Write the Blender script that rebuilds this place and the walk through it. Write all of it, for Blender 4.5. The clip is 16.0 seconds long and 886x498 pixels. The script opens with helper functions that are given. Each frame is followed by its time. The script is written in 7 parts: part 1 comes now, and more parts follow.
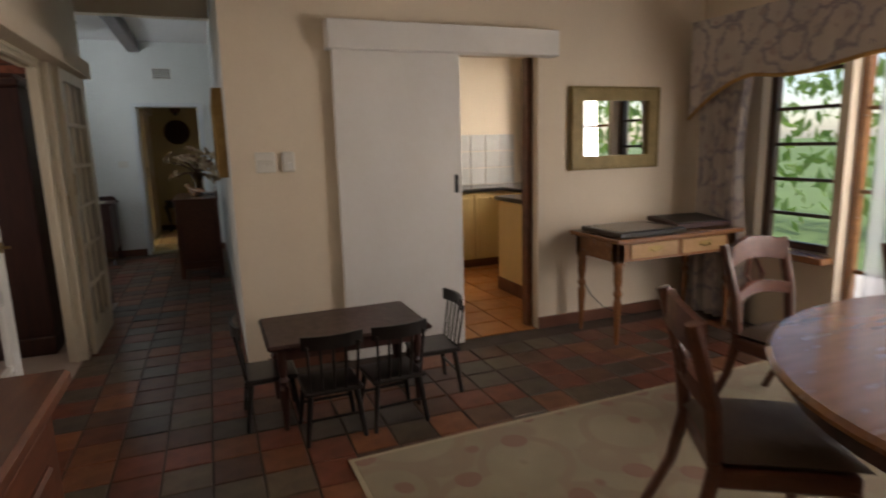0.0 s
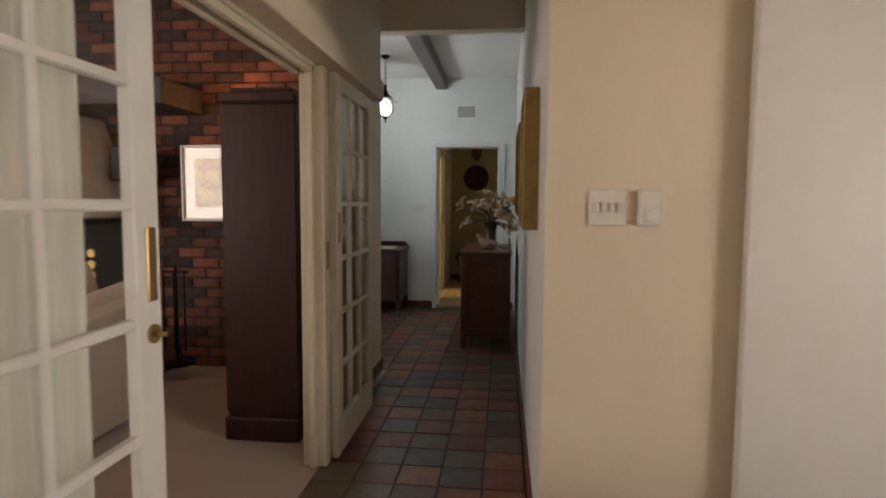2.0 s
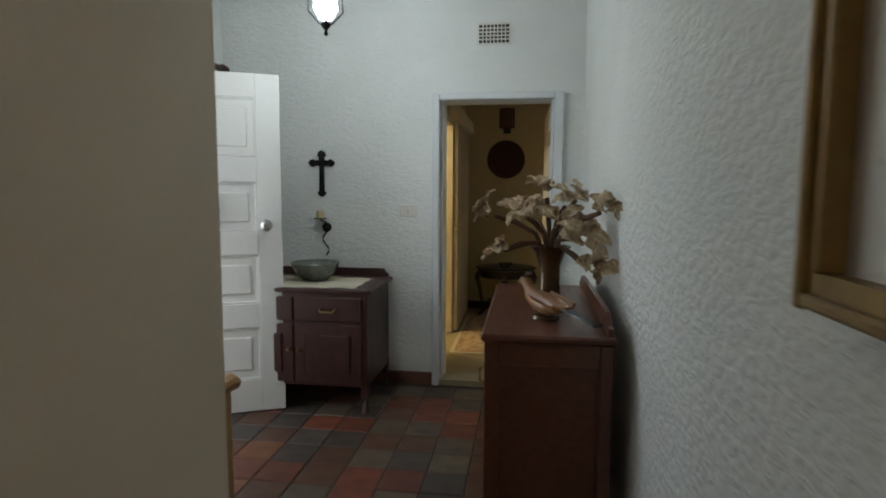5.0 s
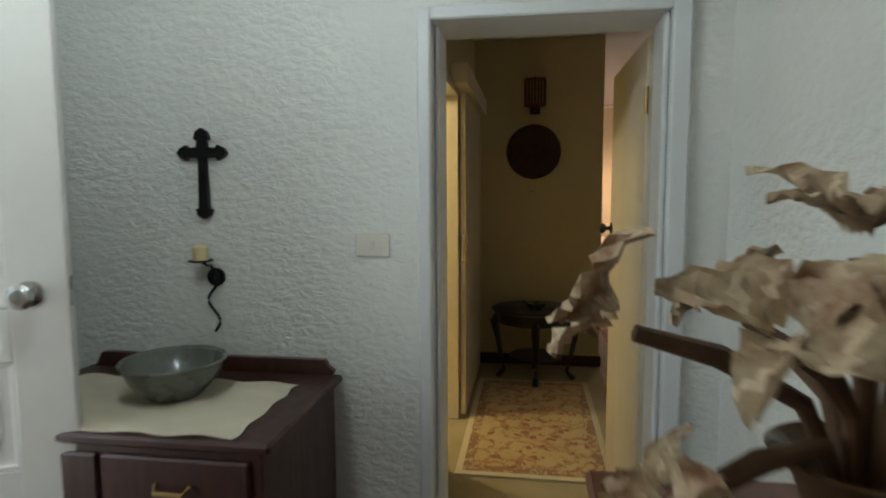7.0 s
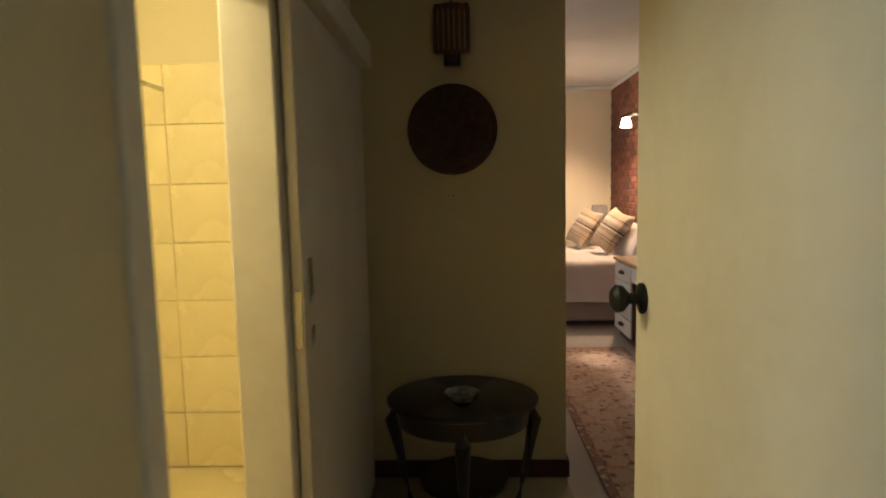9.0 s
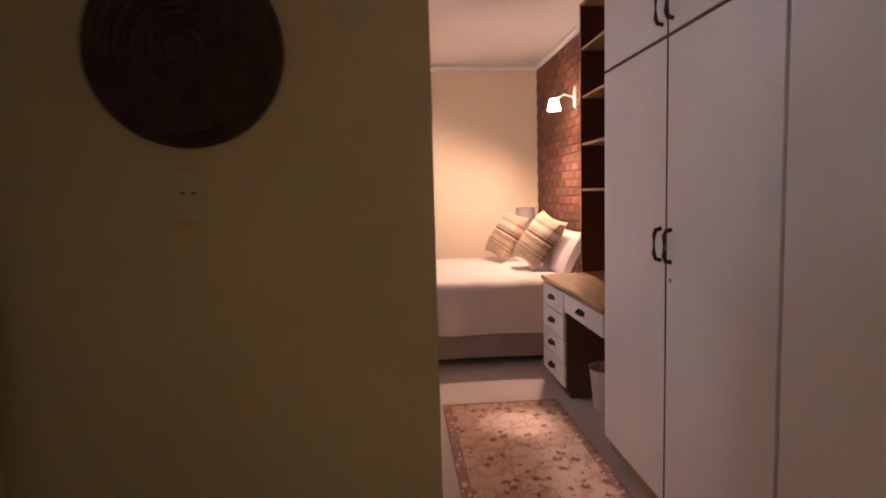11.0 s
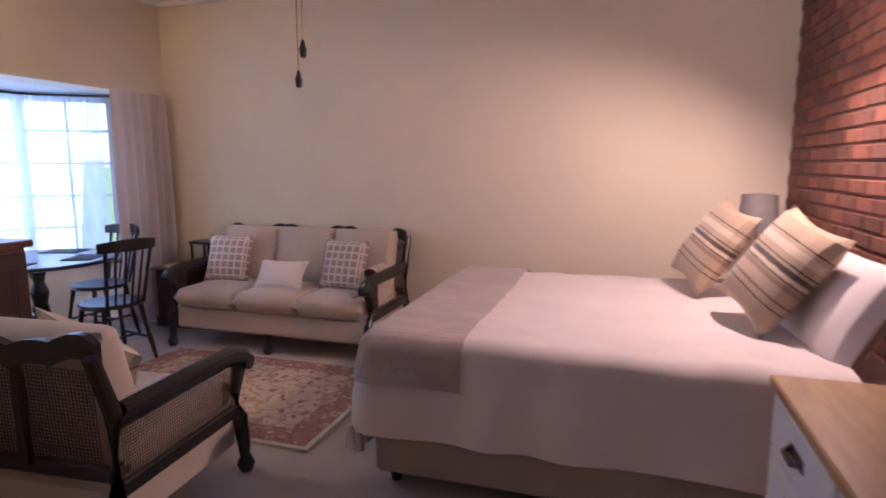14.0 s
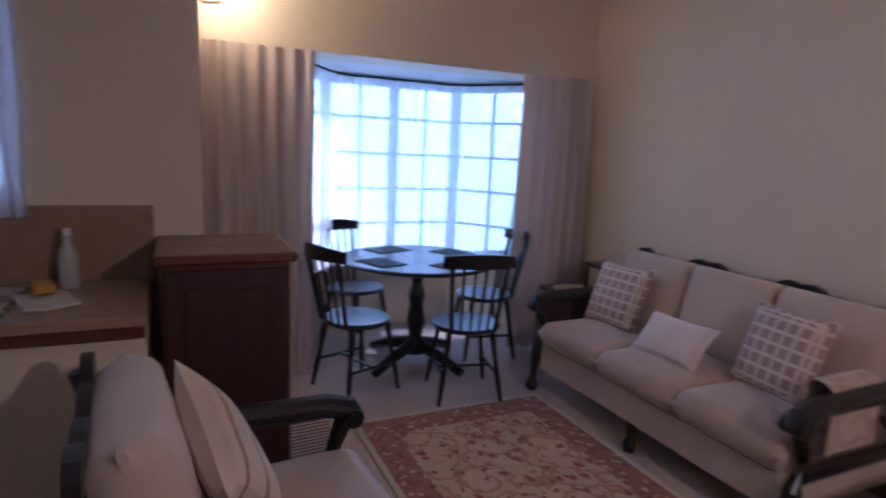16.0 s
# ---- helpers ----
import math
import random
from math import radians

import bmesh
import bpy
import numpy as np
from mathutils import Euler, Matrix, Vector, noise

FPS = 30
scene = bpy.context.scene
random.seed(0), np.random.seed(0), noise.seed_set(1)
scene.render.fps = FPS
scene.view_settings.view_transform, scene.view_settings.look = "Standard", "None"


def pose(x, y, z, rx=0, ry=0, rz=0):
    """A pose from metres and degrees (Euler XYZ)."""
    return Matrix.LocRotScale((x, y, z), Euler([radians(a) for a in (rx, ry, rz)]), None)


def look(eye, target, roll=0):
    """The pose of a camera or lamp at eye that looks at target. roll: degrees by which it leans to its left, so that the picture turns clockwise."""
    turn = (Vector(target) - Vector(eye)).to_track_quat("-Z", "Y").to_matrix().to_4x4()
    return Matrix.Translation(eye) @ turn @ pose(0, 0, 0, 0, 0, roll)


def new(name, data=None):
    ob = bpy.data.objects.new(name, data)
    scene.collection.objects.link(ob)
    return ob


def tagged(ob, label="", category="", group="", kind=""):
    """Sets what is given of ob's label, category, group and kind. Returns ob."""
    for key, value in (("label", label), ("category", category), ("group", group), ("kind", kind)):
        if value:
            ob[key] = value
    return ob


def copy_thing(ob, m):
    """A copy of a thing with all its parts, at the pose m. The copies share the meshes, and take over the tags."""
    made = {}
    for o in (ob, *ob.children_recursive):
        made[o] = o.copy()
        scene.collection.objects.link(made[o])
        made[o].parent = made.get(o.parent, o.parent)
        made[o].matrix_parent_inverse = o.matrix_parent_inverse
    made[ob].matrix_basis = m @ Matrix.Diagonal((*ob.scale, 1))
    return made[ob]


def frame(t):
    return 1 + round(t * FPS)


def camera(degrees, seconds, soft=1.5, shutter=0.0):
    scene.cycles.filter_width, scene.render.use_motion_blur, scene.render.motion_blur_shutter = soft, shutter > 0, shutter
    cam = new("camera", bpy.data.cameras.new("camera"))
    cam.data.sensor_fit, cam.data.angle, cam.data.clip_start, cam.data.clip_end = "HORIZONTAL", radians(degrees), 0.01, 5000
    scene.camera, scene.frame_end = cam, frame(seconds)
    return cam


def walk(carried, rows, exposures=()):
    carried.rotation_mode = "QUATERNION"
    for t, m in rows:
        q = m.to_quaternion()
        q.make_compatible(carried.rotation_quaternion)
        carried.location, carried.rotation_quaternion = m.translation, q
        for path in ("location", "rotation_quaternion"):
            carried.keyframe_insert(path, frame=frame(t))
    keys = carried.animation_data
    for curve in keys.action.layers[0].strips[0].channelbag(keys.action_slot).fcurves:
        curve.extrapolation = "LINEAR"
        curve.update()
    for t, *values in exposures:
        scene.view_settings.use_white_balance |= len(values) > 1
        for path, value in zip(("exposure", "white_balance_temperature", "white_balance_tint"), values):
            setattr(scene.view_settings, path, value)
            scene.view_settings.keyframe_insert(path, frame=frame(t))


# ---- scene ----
cam = camera(74.9, 16.0, soft=1.8, shutter=0.4)
PATH = [
    (0, (0.568, 0.842, 1.385), (1.29, 2.673, 1.032), -1.6),
    (0.5, (0.621, 1.113, 1.351), (1.033, 3.054, 1.104), -0.9),
    (1, (0.611, 1.514, 1.348), (0.774, 3.502, 1.201), -0.5),
    (1.5, (0.585, 2.029, 1.31), (0.507, 4.022, 1.166), 0.2),
    (2, (0.539, 2.534, 1.324), (0.334, 4.517, 1.164), 0.4),
    (2.5, (0.51, 3.05, 1.336), (0.268, 5.026, 1.141), 0.5),
    (3, (0.459, 3.57, 1.361), (0.191, 5.543, 1.164), 0.3),
    (5.5, (0.223, 6.237, 1.384), (-0.06, 8.207, 1.184), 0.2),
    (6, (0.128, 6.755, 1.361), (-0.164, 8.725, 1.181), -0.3),
    (6.5, (0.097, 7.227, 1.41), (-0.207, 9.194, 1.217), -0.9),
    (7, (0.044, 7.71, 1.431), (-0.25, 9.678, 1.234), -0.3),
    (7.5, (0.025, 8.172, 1.449), (-0.239, 10.144, 1.245), -0.1),
    (8, (-0.001, 8.714, 1.435), (-0.176, 10.697, 1.24), -0.6),
    (8.5, (0.043, 9.2, 1.454), (-0.077, 11.186, 1.258), -0.7),
    (9, (0.129, 9.63, 1.447), (0.049, 11.619, 1.252), -1.3),
    (9.5, (0.191, 10.058, 1.454), (0.136, 12.048, 1.265), -1.5),
    (10, (0.261, 10.331, 1.44), (0.279, 12.322, 1.252), -1.5),
    (12.3, (0.919, 12.246, 1.396), (1.124, 14.224, 1.182), -1.7),
    (12.5, (0.964, 12.38, 1.394), (1.111, 14.361, 1.165), -1.7),
    (13, (1.133, 12.702, 1.409), (0.998, 14.679, 1.139), -1.1),
    (13.5, (1.181, 13.068, 1.415), (0.8, 15.01, 1.127), -0.5),
    (14, (1.141, 13.479, 1.417), (0.548, 15.367, 1.128), -0.0),
    (14.5, (1.036, 13.937, 1.453), (0.177, 15.719, 1.158), 0.8),
    (15, (0.852, 14.385, 1.476), (-0.319, 15.978, 1.17), 1.9),
    (15.5, (0.659, 14.768, 1.458), (-0.814, 16.084, 1.143), 2.1),
    (16, (0.688, 15.033, 1.476), (-1.098, 15.869, 1.139), 2.6),
]
EXPOSURES = [(0, 0.45, 6700, 16), (1.0, 0.75, 6900, 16), (1.5, 0.9, 7000, 16), (2.5, 1.25, 7000, 16), (3.2, 1.35, 6800, 14), (5.3, 1.35, 6600, 10), (6.0, 1.3, 6600, 8), (7.0, 1.42, 6800, 8),
             (8.5, 1.45, 6400, 4), (9.5, 1.75, 6400, 8), (10.2, 1.8, 6700, 26), (12.3, 1.85, 6200, 38), (13.5, 1.55, 5400, 35), (14.5, 1.2, 5000, 31), (15.5, 0.65, 4700, 30), (16, 0.65, 4700, 30)]
walk(cam, [(t, look(eye, target, roll)) for t, eye, target, roll in PATH], EXPOSURES)

# ---- light ----
def sky_world():
    w = bpy.data.worlds.new("sky")
    w.use_nodes = True
    n, l = w.node_tree.nodes, w.node_tree.links
    sky = n.new("ShaderNodeTexSky")
    sky.sky_type, sky.sun_disc = "NISHITA", False
    sky.sun_elevation, sky.sun_rotation = radians(55.5), radians(194)
    l.new(sky.outputs[0], n["Background"].inputs[0])
    n["Background"].inputs[1].default_value = 0.15
    scene.world = w


sky_world()


def lamp(name, kind, m, watts, color, size=0.1, size_y=None):
    d = bpy.data.lights.new(name, kind)
    d.energy, d.color = watts, color
    if kind == "AREA":
        d.shape, d.size, d.size_y = "RECTANGLE", size, size_y or size
    elif kind == "SUN":
        d.angle = size
    else:
        d.shadow_soft_size = size
    ob = new(name, d)
    ob.matrix_world = m
    return ob


COOL, DAY, WARM, AMBER = (0.72, 0.86, 1.0), (0.88, 0.94, 1.0), (1.0, 0.70, 0.46), (1.0, 0.72, 0.28)
lamp("sun", "SUN", look((-2, -8, 12), (0, 0, 0)), 4.8, (1, 0.96, 0.9), radians(6))
lamp("dining_window_light", "AREA", look((4.5, 1.7, 1.4), (0.4, 3.0, 1.1)), 54, (1.0, 0.93, 0.84), 1.6, 1.7)
lamp("kitchen_window_light", "AREA", look((4.48, 6.3, 1.6), (2, 6.0, 0.9)), 26, (1, 0.93, 0.8), 1.0, 0.9)
lamp("entrance_light", "AREA", look((-2.15, 8.15, 1.2), (0, 8.3, 1.0)), 5.2, DAY, 0.8, 1.9)
# The lounge lamp hangs inside the room, for a window that is not built.
lamp("lounge_window_light", "AREA", look((-4.0, 3.2, 1.5), (-2.0, 6.0, 1.0)), 30, (1, 0.92, 0.85), 1.4, 1.2)
lamp("bay_window_light", "AREA", look((-4.15, 16.65, 1.35), (0, 16.6, 0.7)), 30, (0.55, 0.75, 1.0), 2.8, 1.7)
lamp("kitchenette_window_light", "AREA", look((-2.2, 14.1, 1.6), (0, 14.0, 1.0)), 1.6, (0.7, 0.85, 1.0), 0.7, 0.8)
lamp("hall_lantern_light", "POINT", pose(-0.70, 8.575, 2.33), 6.8, (0.80, 0.93, 1.0), 0.04)
lamp("bathroom_light", "POINT", pose(-1.2, 11.0, 2.25), 18, (1.0, 0.86, 0.52), 0.12)
lamp("bedside_wall_light", "SPOT", look((1.93, 16.40, 2.10), (1.0, 16.75, 0.5)), 46, WARM, 0.045)
bpy.data.lights["bedside_wall_light"].spot_size, bpy.data.lights["bedside_wall_light"].spot_blend = radians(150), 0.6
lamp("bay_sconce_light", "POINT", pose(-2.70, 15.32, 2.32), 6, (1.0, 0.74, 0.34), 0.05)
lamp("picture_light_bulb", "POINT", pose(-1.44, 6.74, 2.03), 1.6, (1.0, 0.45, 0.16), 0.03)
# Unseen fill lamp added under the fan hub to brighten the bedroom.
lamp("bedroom_fill_light", "POINT", pose(0.07, 15.29, 2.42), 1.4, (1.0, 0.74, 0.60), 0.09)


# ---- materials ----
def mat(name, c1, c2=None, rough=0.6, metal=0.0, scale=6.0, bump=0.05, fine=80.0, stretch=(1, 1, 1), sheen=0.0, coat=0.0, dist=0.002, random_shade=0.0):
    m = bpy.data.materials.new(name)
    m.use_nodes = True
    n, l = m.node_tree.nodes, m.node_tree.links
    b = n["Principled BSDF"]
    c2 = c2 or tuple(min(1, v * 0.82) for v in c1)
    co, mp = n.new("ShaderNodeTexCoord"), n.new("ShaderNodeMapping")
    mp.inputs["Scale"].default_value = stretch
    l.new(co.outputs["Object"], mp.inputs[0])
    n1, n2 = n.new("ShaderNodeTexNoise"), n.new("ShaderNodeTexNoise")
    n1.inputs["Scale"].default_value, n1.inputs["Detail"].default_value = scale, 6
    n2.inputs["Scale"].default_value, n2.inputs["Detail"].default_value = fine, 3
    l.new(mp.outputs[0], n1.inputs["Vector"]), l.new(mp.outputs[0], n2.inputs["Vector"])
    mix = n.new("ShaderNodeMix")
    mix.data_type = "RGBA"
    mix.inputs[6].default_value, mix.inputs[7].default_value = (*c1, 1), (*c2, 1)
    ad = n.new("ShaderNodeMath")
    ad.operation = "MULTIPLY_ADD"
    ad.inputs[1].default_value = 0.35
    l.new(n2.outputs[0], ad.inputs[0]), l.new(n1.outputs[0], ad.inputs[2])
    ramp = n.new("ShaderNodeMapRange")
    ramp.inputs[1].default_value, ramp.inputs[2].default_value = 0.45, 0.9
    l.new(ad.outputs[0], ramp.inputs[0]), l.new(ramp.outputs[0], mix.inputs[0])
    out = mix.outputs[2]
    if random_shade:
        oi, hsv, mr = n.new("ShaderNodeObjectInfo"), n.new("ShaderNodeHueSaturation"), n.new("ShaderNodeMapRange")
        mr.inputs[3].default_value, mr.inputs[4].default_value = 1 - random_shade, 1 + random_shade
        l.new(oi.outputs["Random"], mr.inputs[0]), l.new(mr.outputs[0], hsv.inputs["Value"]), l.new(out, hsv.inputs["Color"])
        out = hsv.outputs[0]
    l.new(out, b.inputs["Base Color"])
    rr = n.new("ShaderNodeMapRange")
    rr.inputs[3].default_value, rr.inputs[4].default_value = max(0.02, rough - 0.08), min(1, rough + 0.1)
    l.new(n1.outputs[0], rr.inputs[0]), l.new(rr.outputs[0], b.inputs["Roughness"])
    b.inputs["Metallic"].default_value = metal
    b.inputs["Sheen Weight"].default_value, b.inputs["Coat Weight"].default_value = sheen, coat
    b.inputs["Coat Roughness"].default_value = 0.12
    if bump:
        bp = n.new("ShaderNodeBump")
        bp.inputs["Strength"].default_value, bp.inputs["Distance"].default_value = bump, dist
        l.new(ad.outputs[0], bp.inputs["Height"]), l.new(bp.outputs[0], b.inputs["Normal"])
    return m


def rough_plaster(name, c1, c2, strength=0.6, scale=26.0):
    """Trowelled plaster with raised flecks."""
    m = mat(name, c1, c2, 0.75, scale=2.0, bump=0)
    n, l = m.node_tree.nodes, m.node_tree.links
    co = n["Texture Coordinate"]
    a, v, p = n.new("ShaderNodeTexNoise"), n.new("ShaderNodeTexVoronoi"), n.new("ShaderNodeBump")
    mp = n.new("ShaderNodeMapping")
    mp.inputs["Scale"].default_value = (1, 1, 1.7)
    l.new(co.outputs["Object"], mp.inputs[0])
    a.inputs["Scale"].default_value, a.inputs["Detail"].default_value, a.inputs["Distortion"].default_value = scale, 5, 1.2
    v.inputs["Scale"].default_value = scale * 0.9
    s = n.new("ShaderNodeMath")
    s.operation = "MULTIPLY_ADD"
    s.inputs[1].default_value = -0.5
    l.new(mp.outputs[0], a.inputs["Vector"]), l.new(mp.outputs[0], v.inputs["Vector"])
    l.new(v.outputs["Distance"], s.inputs[0]), l.new(a.outputs[0], s.inputs[2])
    p.inputs["Strength"].default_value, p.inputs["Distance"].default_value = strength, 0.012
    l.new(s.outputs[0], p.inputs["Height"]), l.new(p.outputs[0], n["Principled BSDF"].inputs["Normal"])
    return m


def pattern(name, ground, colors, scale=9.0, rough=0.95, lattice=False, cell=0.5):
    """A woven pattern: scattered motifs in several colours on a ground."""
    m = mat(name, ground, tuple(v * 0.8 for v in ground), rough, scale=4, bump=0.25, fine=260, sheen=0.3)
    n, l = m.node_tree.nodes, m.node_tree.links
    b, co = n["Principled BSDF"], n["Texture Coordinate"]
    base = b.inputs["Base Color"].links[0].from_socket
    for i, c in enumerate(colors):
        v = n.new("ShaderNodeTexVoronoi")
        v.inputs["Scale"].default_value = scale * (1 + 0.55 * i)
        v.feature = "DISTANCE_TO_EDGE" if lattice else "F1"
        if not lattice:
            w = n.new("ShaderNodeTexNoise")
            w.inputs["Scale"].default_value = scale * 3.1
            mx = n.new("ShaderNodeMix")
            mx.data_type = "VECTOR"
            mx.inputs[0].default_value = 0.07
            l.new(co.outputs["Object"], mx.inputs[4]), l.new(w.outputs["Color"], mx.inputs[5])
            l.new(mx.outputs[1], v.inputs["Vector"])
        else:
            v.inputs["Randomness"].default_value = 0.0
            l.new(co.outputs["Object"], v.inputs["Vector"])
        g = n.new("ShaderNodeMapRange")
        d = v.outputs["Distance"]
        lo, hi = (0.10, 0.16) if lattice else (0.15 + 0.09 * (i % 2), 0.20 + 0.09 * (i % 2))
        g.inputs[1].default_value, g.inputs[2].default_value = lo, hi
        if not lattice and i == 0:
            pp = n.new("ShaderNodeMath")
            pp.operation = "PINGPONG"
            pp.inputs[1].default_value = 0.3
            l.new(d, pp.inputs[0])
            d = pp.outputs[0]
            g.inputs[1].default_value, g.inputs[2].default_value = 0.05, 0.09
        g.inputs[3].default_value, g.inputs[4].default_value = (1, 0)
        mix = n.new("ShaderNodeMix")
        mix.data_type = "RGBA"
        mix.inputs[7].default_value = (*c, 1)
        l.new(d, g.inputs[0]), l.new(g.outputs[0], mix.inputs[0]), l.new(base, mix.inputs[6])
        base = mix.outputs[2]
    l.new(base, b.inputs["Base Color"])
    return m


def striped(name, c1, c2, axis=0, bands=30.0, rough=0.9, mixin=0.5):
    m = mat(name, c1, tuple(v * 0.85 for v in c1), rough, scale=5, bump=0.3, fine=220, sheen=0.2)
    n, l = m.node_tree.nodes, m.node_tree.links
    b, co = n["Principled BSDF"], n["Texture Coordinate"]
    base = b.inputs["Base Color"].links[0].from_socket
    w = n.new("ShaderNodeTexWave")
    w.bands_direction = "XYZ"[axis]
    w.inputs["Scale"].default_value, w.inputs["Distortion"].default_value = bands, 1.6
    w.inputs["Detail"].default_value, w.inputs["Detail Scale"].default_value = 2, 3
    g, mix = n.new("ShaderNodeMapRange"), n.new("ShaderNodeMix")
    g.inputs[1].default_value, g.inputs[2].default_value, g.inputs[4].default_value = 0.55, 0.7, mixin
    mix.data_type = "RGBA"
    mix.inputs[7].default_value = (*c2, 1)
    l.new(co.outputs["Object"], w.inputs["Vector"]), l.new(w.outputs["Fac"], g.inputs[0])
    l.new(g.outputs[0], mix.inputs[0]), l.new(base, mix.inputs[6]), l.new(mix.outputs[2], b.inputs["Base Color"])
    return m


def banded(name, ground, bands):
    """Woven cloth with stripes across it at given places along local y: (centre, width, colour)."""
    m = mat(name, ground, tuple(v * 0.8 for v in ground), 0.95, scale=7, bump=0.5, fine=200, sheen=0.2, dist=0.004)
    n, l = m.node_tree.nodes, m.node_tree.links
    b, co = n["Principled BSDF"], n["Texture Coordinate"]
    base = b.inputs["Base Color"].links[0].from_socket
    sep, nz, wob = n.new("ShaderNodeSeparateXYZ"), n.new("ShaderNodeTexNoise"), n.new("ShaderNodeMath")
    nz.inputs["Scale"].default_value = 60
    wob.operation = "MULTIPLY_ADD"
    wob.inputs[1].default_value = 0.012
    l.new(co.outputs["Object"], sep.inputs[0]), l.new(co.outputs["Object"], nz.inputs["Vector"])
    l.new(nz.outputs[0], wob.inputs[0]), l.new(sep.outputs["Y"], wob.inputs[2])
    for at, width, c in bands:
        cmp, mix = n.new("ShaderNodeMath"), n.new("ShaderNodeMix")
        cmp.operation = "COMPARE"
        cmp.inputs[1].default_value, cmp.inputs[2].default_value = at + 0.006, width / 2
        mix.data_type = "RGBA"
        mix.inputs[7].default_value = (*c, 1)
        l.new(wob.outputs[0], cmp.inputs[0]), l.new(cmp.outputs[0], mix.inputs[0]), l.new(base, mix.inputs[6])
        base = mix.outputs[2]
    l.new(base, b.inputs["Base Color"])
    return m


def let_through(m, c, share):
    """Thin cloth: part of the light passes and spreads."""
    n, l = m.node_tree.nodes, m.node_tree.links
    tl, mx = n.new("ShaderNodeBsdfTranslucent"), n.new("ShaderNodeMixShader")
    tl.inputs[0].default_value = (*c, 1)
    mx.inputs[0].default_value = share
    l.new(n["Principled BSDF"].outputs[0], mx.inputs[1]), l.new(tl.outputs[0], mx.inputs[2]), l.new(mx.outputs[0], n["Material Output"].inputs[0])
    return m


def plain_glass(name, tint=(1, 1, 1), rough=0.02):
    m = bpy.data.materials.new(name)
    m.use_nodes = True
    b = m.node_tree.nodes["Principled BSDF"]
    b.inputs["Base Color"].default_value = (*tint, 1)
    b.inputs["Roughness"].default_value, b.inputs["Transmission Weight"].default_value, b.inputs["IOR"].default_value = rough, 1.0, 1.3
    return m


def sheer(name, c, clear):
    m = bpy.data.materials.new(name)
    m.use_nodes = True
    n, l = m.node_tree.nodes, m.node_tree.links
    n.remove(n["Principled BSDF"])
    tr, tl, df, a, b = (n.new("ShaderNodeBsdf" + k) for k in ("Transparent", "Translucent", "Diffuse", "Transparent", "Transparent"))
    m1, m2 = n.new("ShaderNodeMixShader"), n.new("ShaderNodeMixShader")
    n.remove(a), n.remove(b)
    tl.inputs[0].default_value = df.inputs[0].default_value = (*c, 1)
    nz = n.new("ShaderNodeTexNoise")
    nz.inputs["Scale"].default_value = 7
    g = n.new("ShaderNodeMapRange")
    g.inputs[3].default_value, g.inputs[4].default_value = clear - 0.12, clear + 0.12
    l.new(nz.outputs[0], g.inputs[0])
    m1.inputs[0].default_value = 0.6
    l.new(df.outputs[0], m1.inputs[1]), l.new(tl.outputs[0], m1.inputs[2])
    l.new(g.outputs[0], m2.inputs[0]), l.new(m1.outputs[0], m2.inputs[1]), l.new(tr.outputs[0], m2.inputs[2])
    l.new(m2.outputs[0], n["Material Output"].inputs[0])
    return m


def glow(name, c, strength):
    m = bpy.data.materials.new(name)
    m.use_nodes = True
    b = m.node_tree.nodes["Principled BSDF"]
    b.inputs["Base Color"].default_value = b.inputs["Emission Color"].default_value = (*c, 1)
    b.inputs["Emission Strength"].default_value = strength
    return m


CREAM = mat("cream_paint", (0.74, 0.64, 0.50), (0.68, 0.58, 0.45), 0.7, scale=1.3, bump=0.12, fine=60, dist=0.004)
BEDCREAM = mat("bedroom_paint", (0.76, 0.655, 0.50), (0.72, 0.615, 0.46), 0.75, scale=1.2, bump=0.08, fine=60, dist=0.003)
YELLOW = mat("passage_paint", (0.60, 0.51, 0.30), (0.56, 0.47, 0.27), 0.7, scale=1.5, bump=0.08, fine=60)
HALLWHITE = rough_plaster("hall_plaster", (0.76, 0.77, 0.74), (0.70, 0.71, 0.68))
CEIL = mat("ceiling_paint", (0.78, 0.76, 0.74), (0.74, 0.72, 0.70), 0.85, scale=1.5, bump=0.03)
WHITE = mat("white_enamel", (0.76, 0.75, 0.72), (0.71, 0.69, 0.65), 0.38, scale=2.5, bump=0.03, fine=30)
IVORY = mat("ivory_enamel", (0.72, 0.66, 0.53), (0.64, 0.57, 0.43), 0.4, scale=3, bump=0.04, fine=30)
GREYWHITE = mat("grey_white_frame", (0.70, 0.72, 0.73), (0.65, 0.67, 0.68), 0.4, scale=3, bump=0.03)
DARKWOOD = mat("dark_mahogany", (0.060, 0.019, 0.014), (0.030, 0.010, 0.008), 0.42, scale=5, bump=0.06, fine=40, stretch=(6, 6, 0.7), coat=0.1)
REDWOOD = mat("red_brown_wood", (0.145, 0.046, 0.022), (0.080, 0.024, 0.013), 0.38, scale=5, bump=0.05, fine=45, stretch=(6, 0.8, 6), coat=0.3)
MIDWOOD = mat("oiled_wood", (0.30, 0.135, 0.055), (0.19, 0.078, 0.03), 0.24, scale=5, bump=0.05, fine=45, stretch=(0.9, 6, 6), coat=0.3)
OAK = mat("light_oak", (0.46, 0.27, 0.11), (0.36, 0.20, 0.075), 0.4, scale=5, bump=0.05, fine=45, stretch=(6, 0.8, 6), coat=0.2)
BLACKWOOD = mat("ebonised_wood", (0.016, 0.012, 0.011), (0.008, 0.006, 0.006), 0.3, scale=7, bump=0.05, fine=50, stretch=(4, 4, 1), coat=0.15)
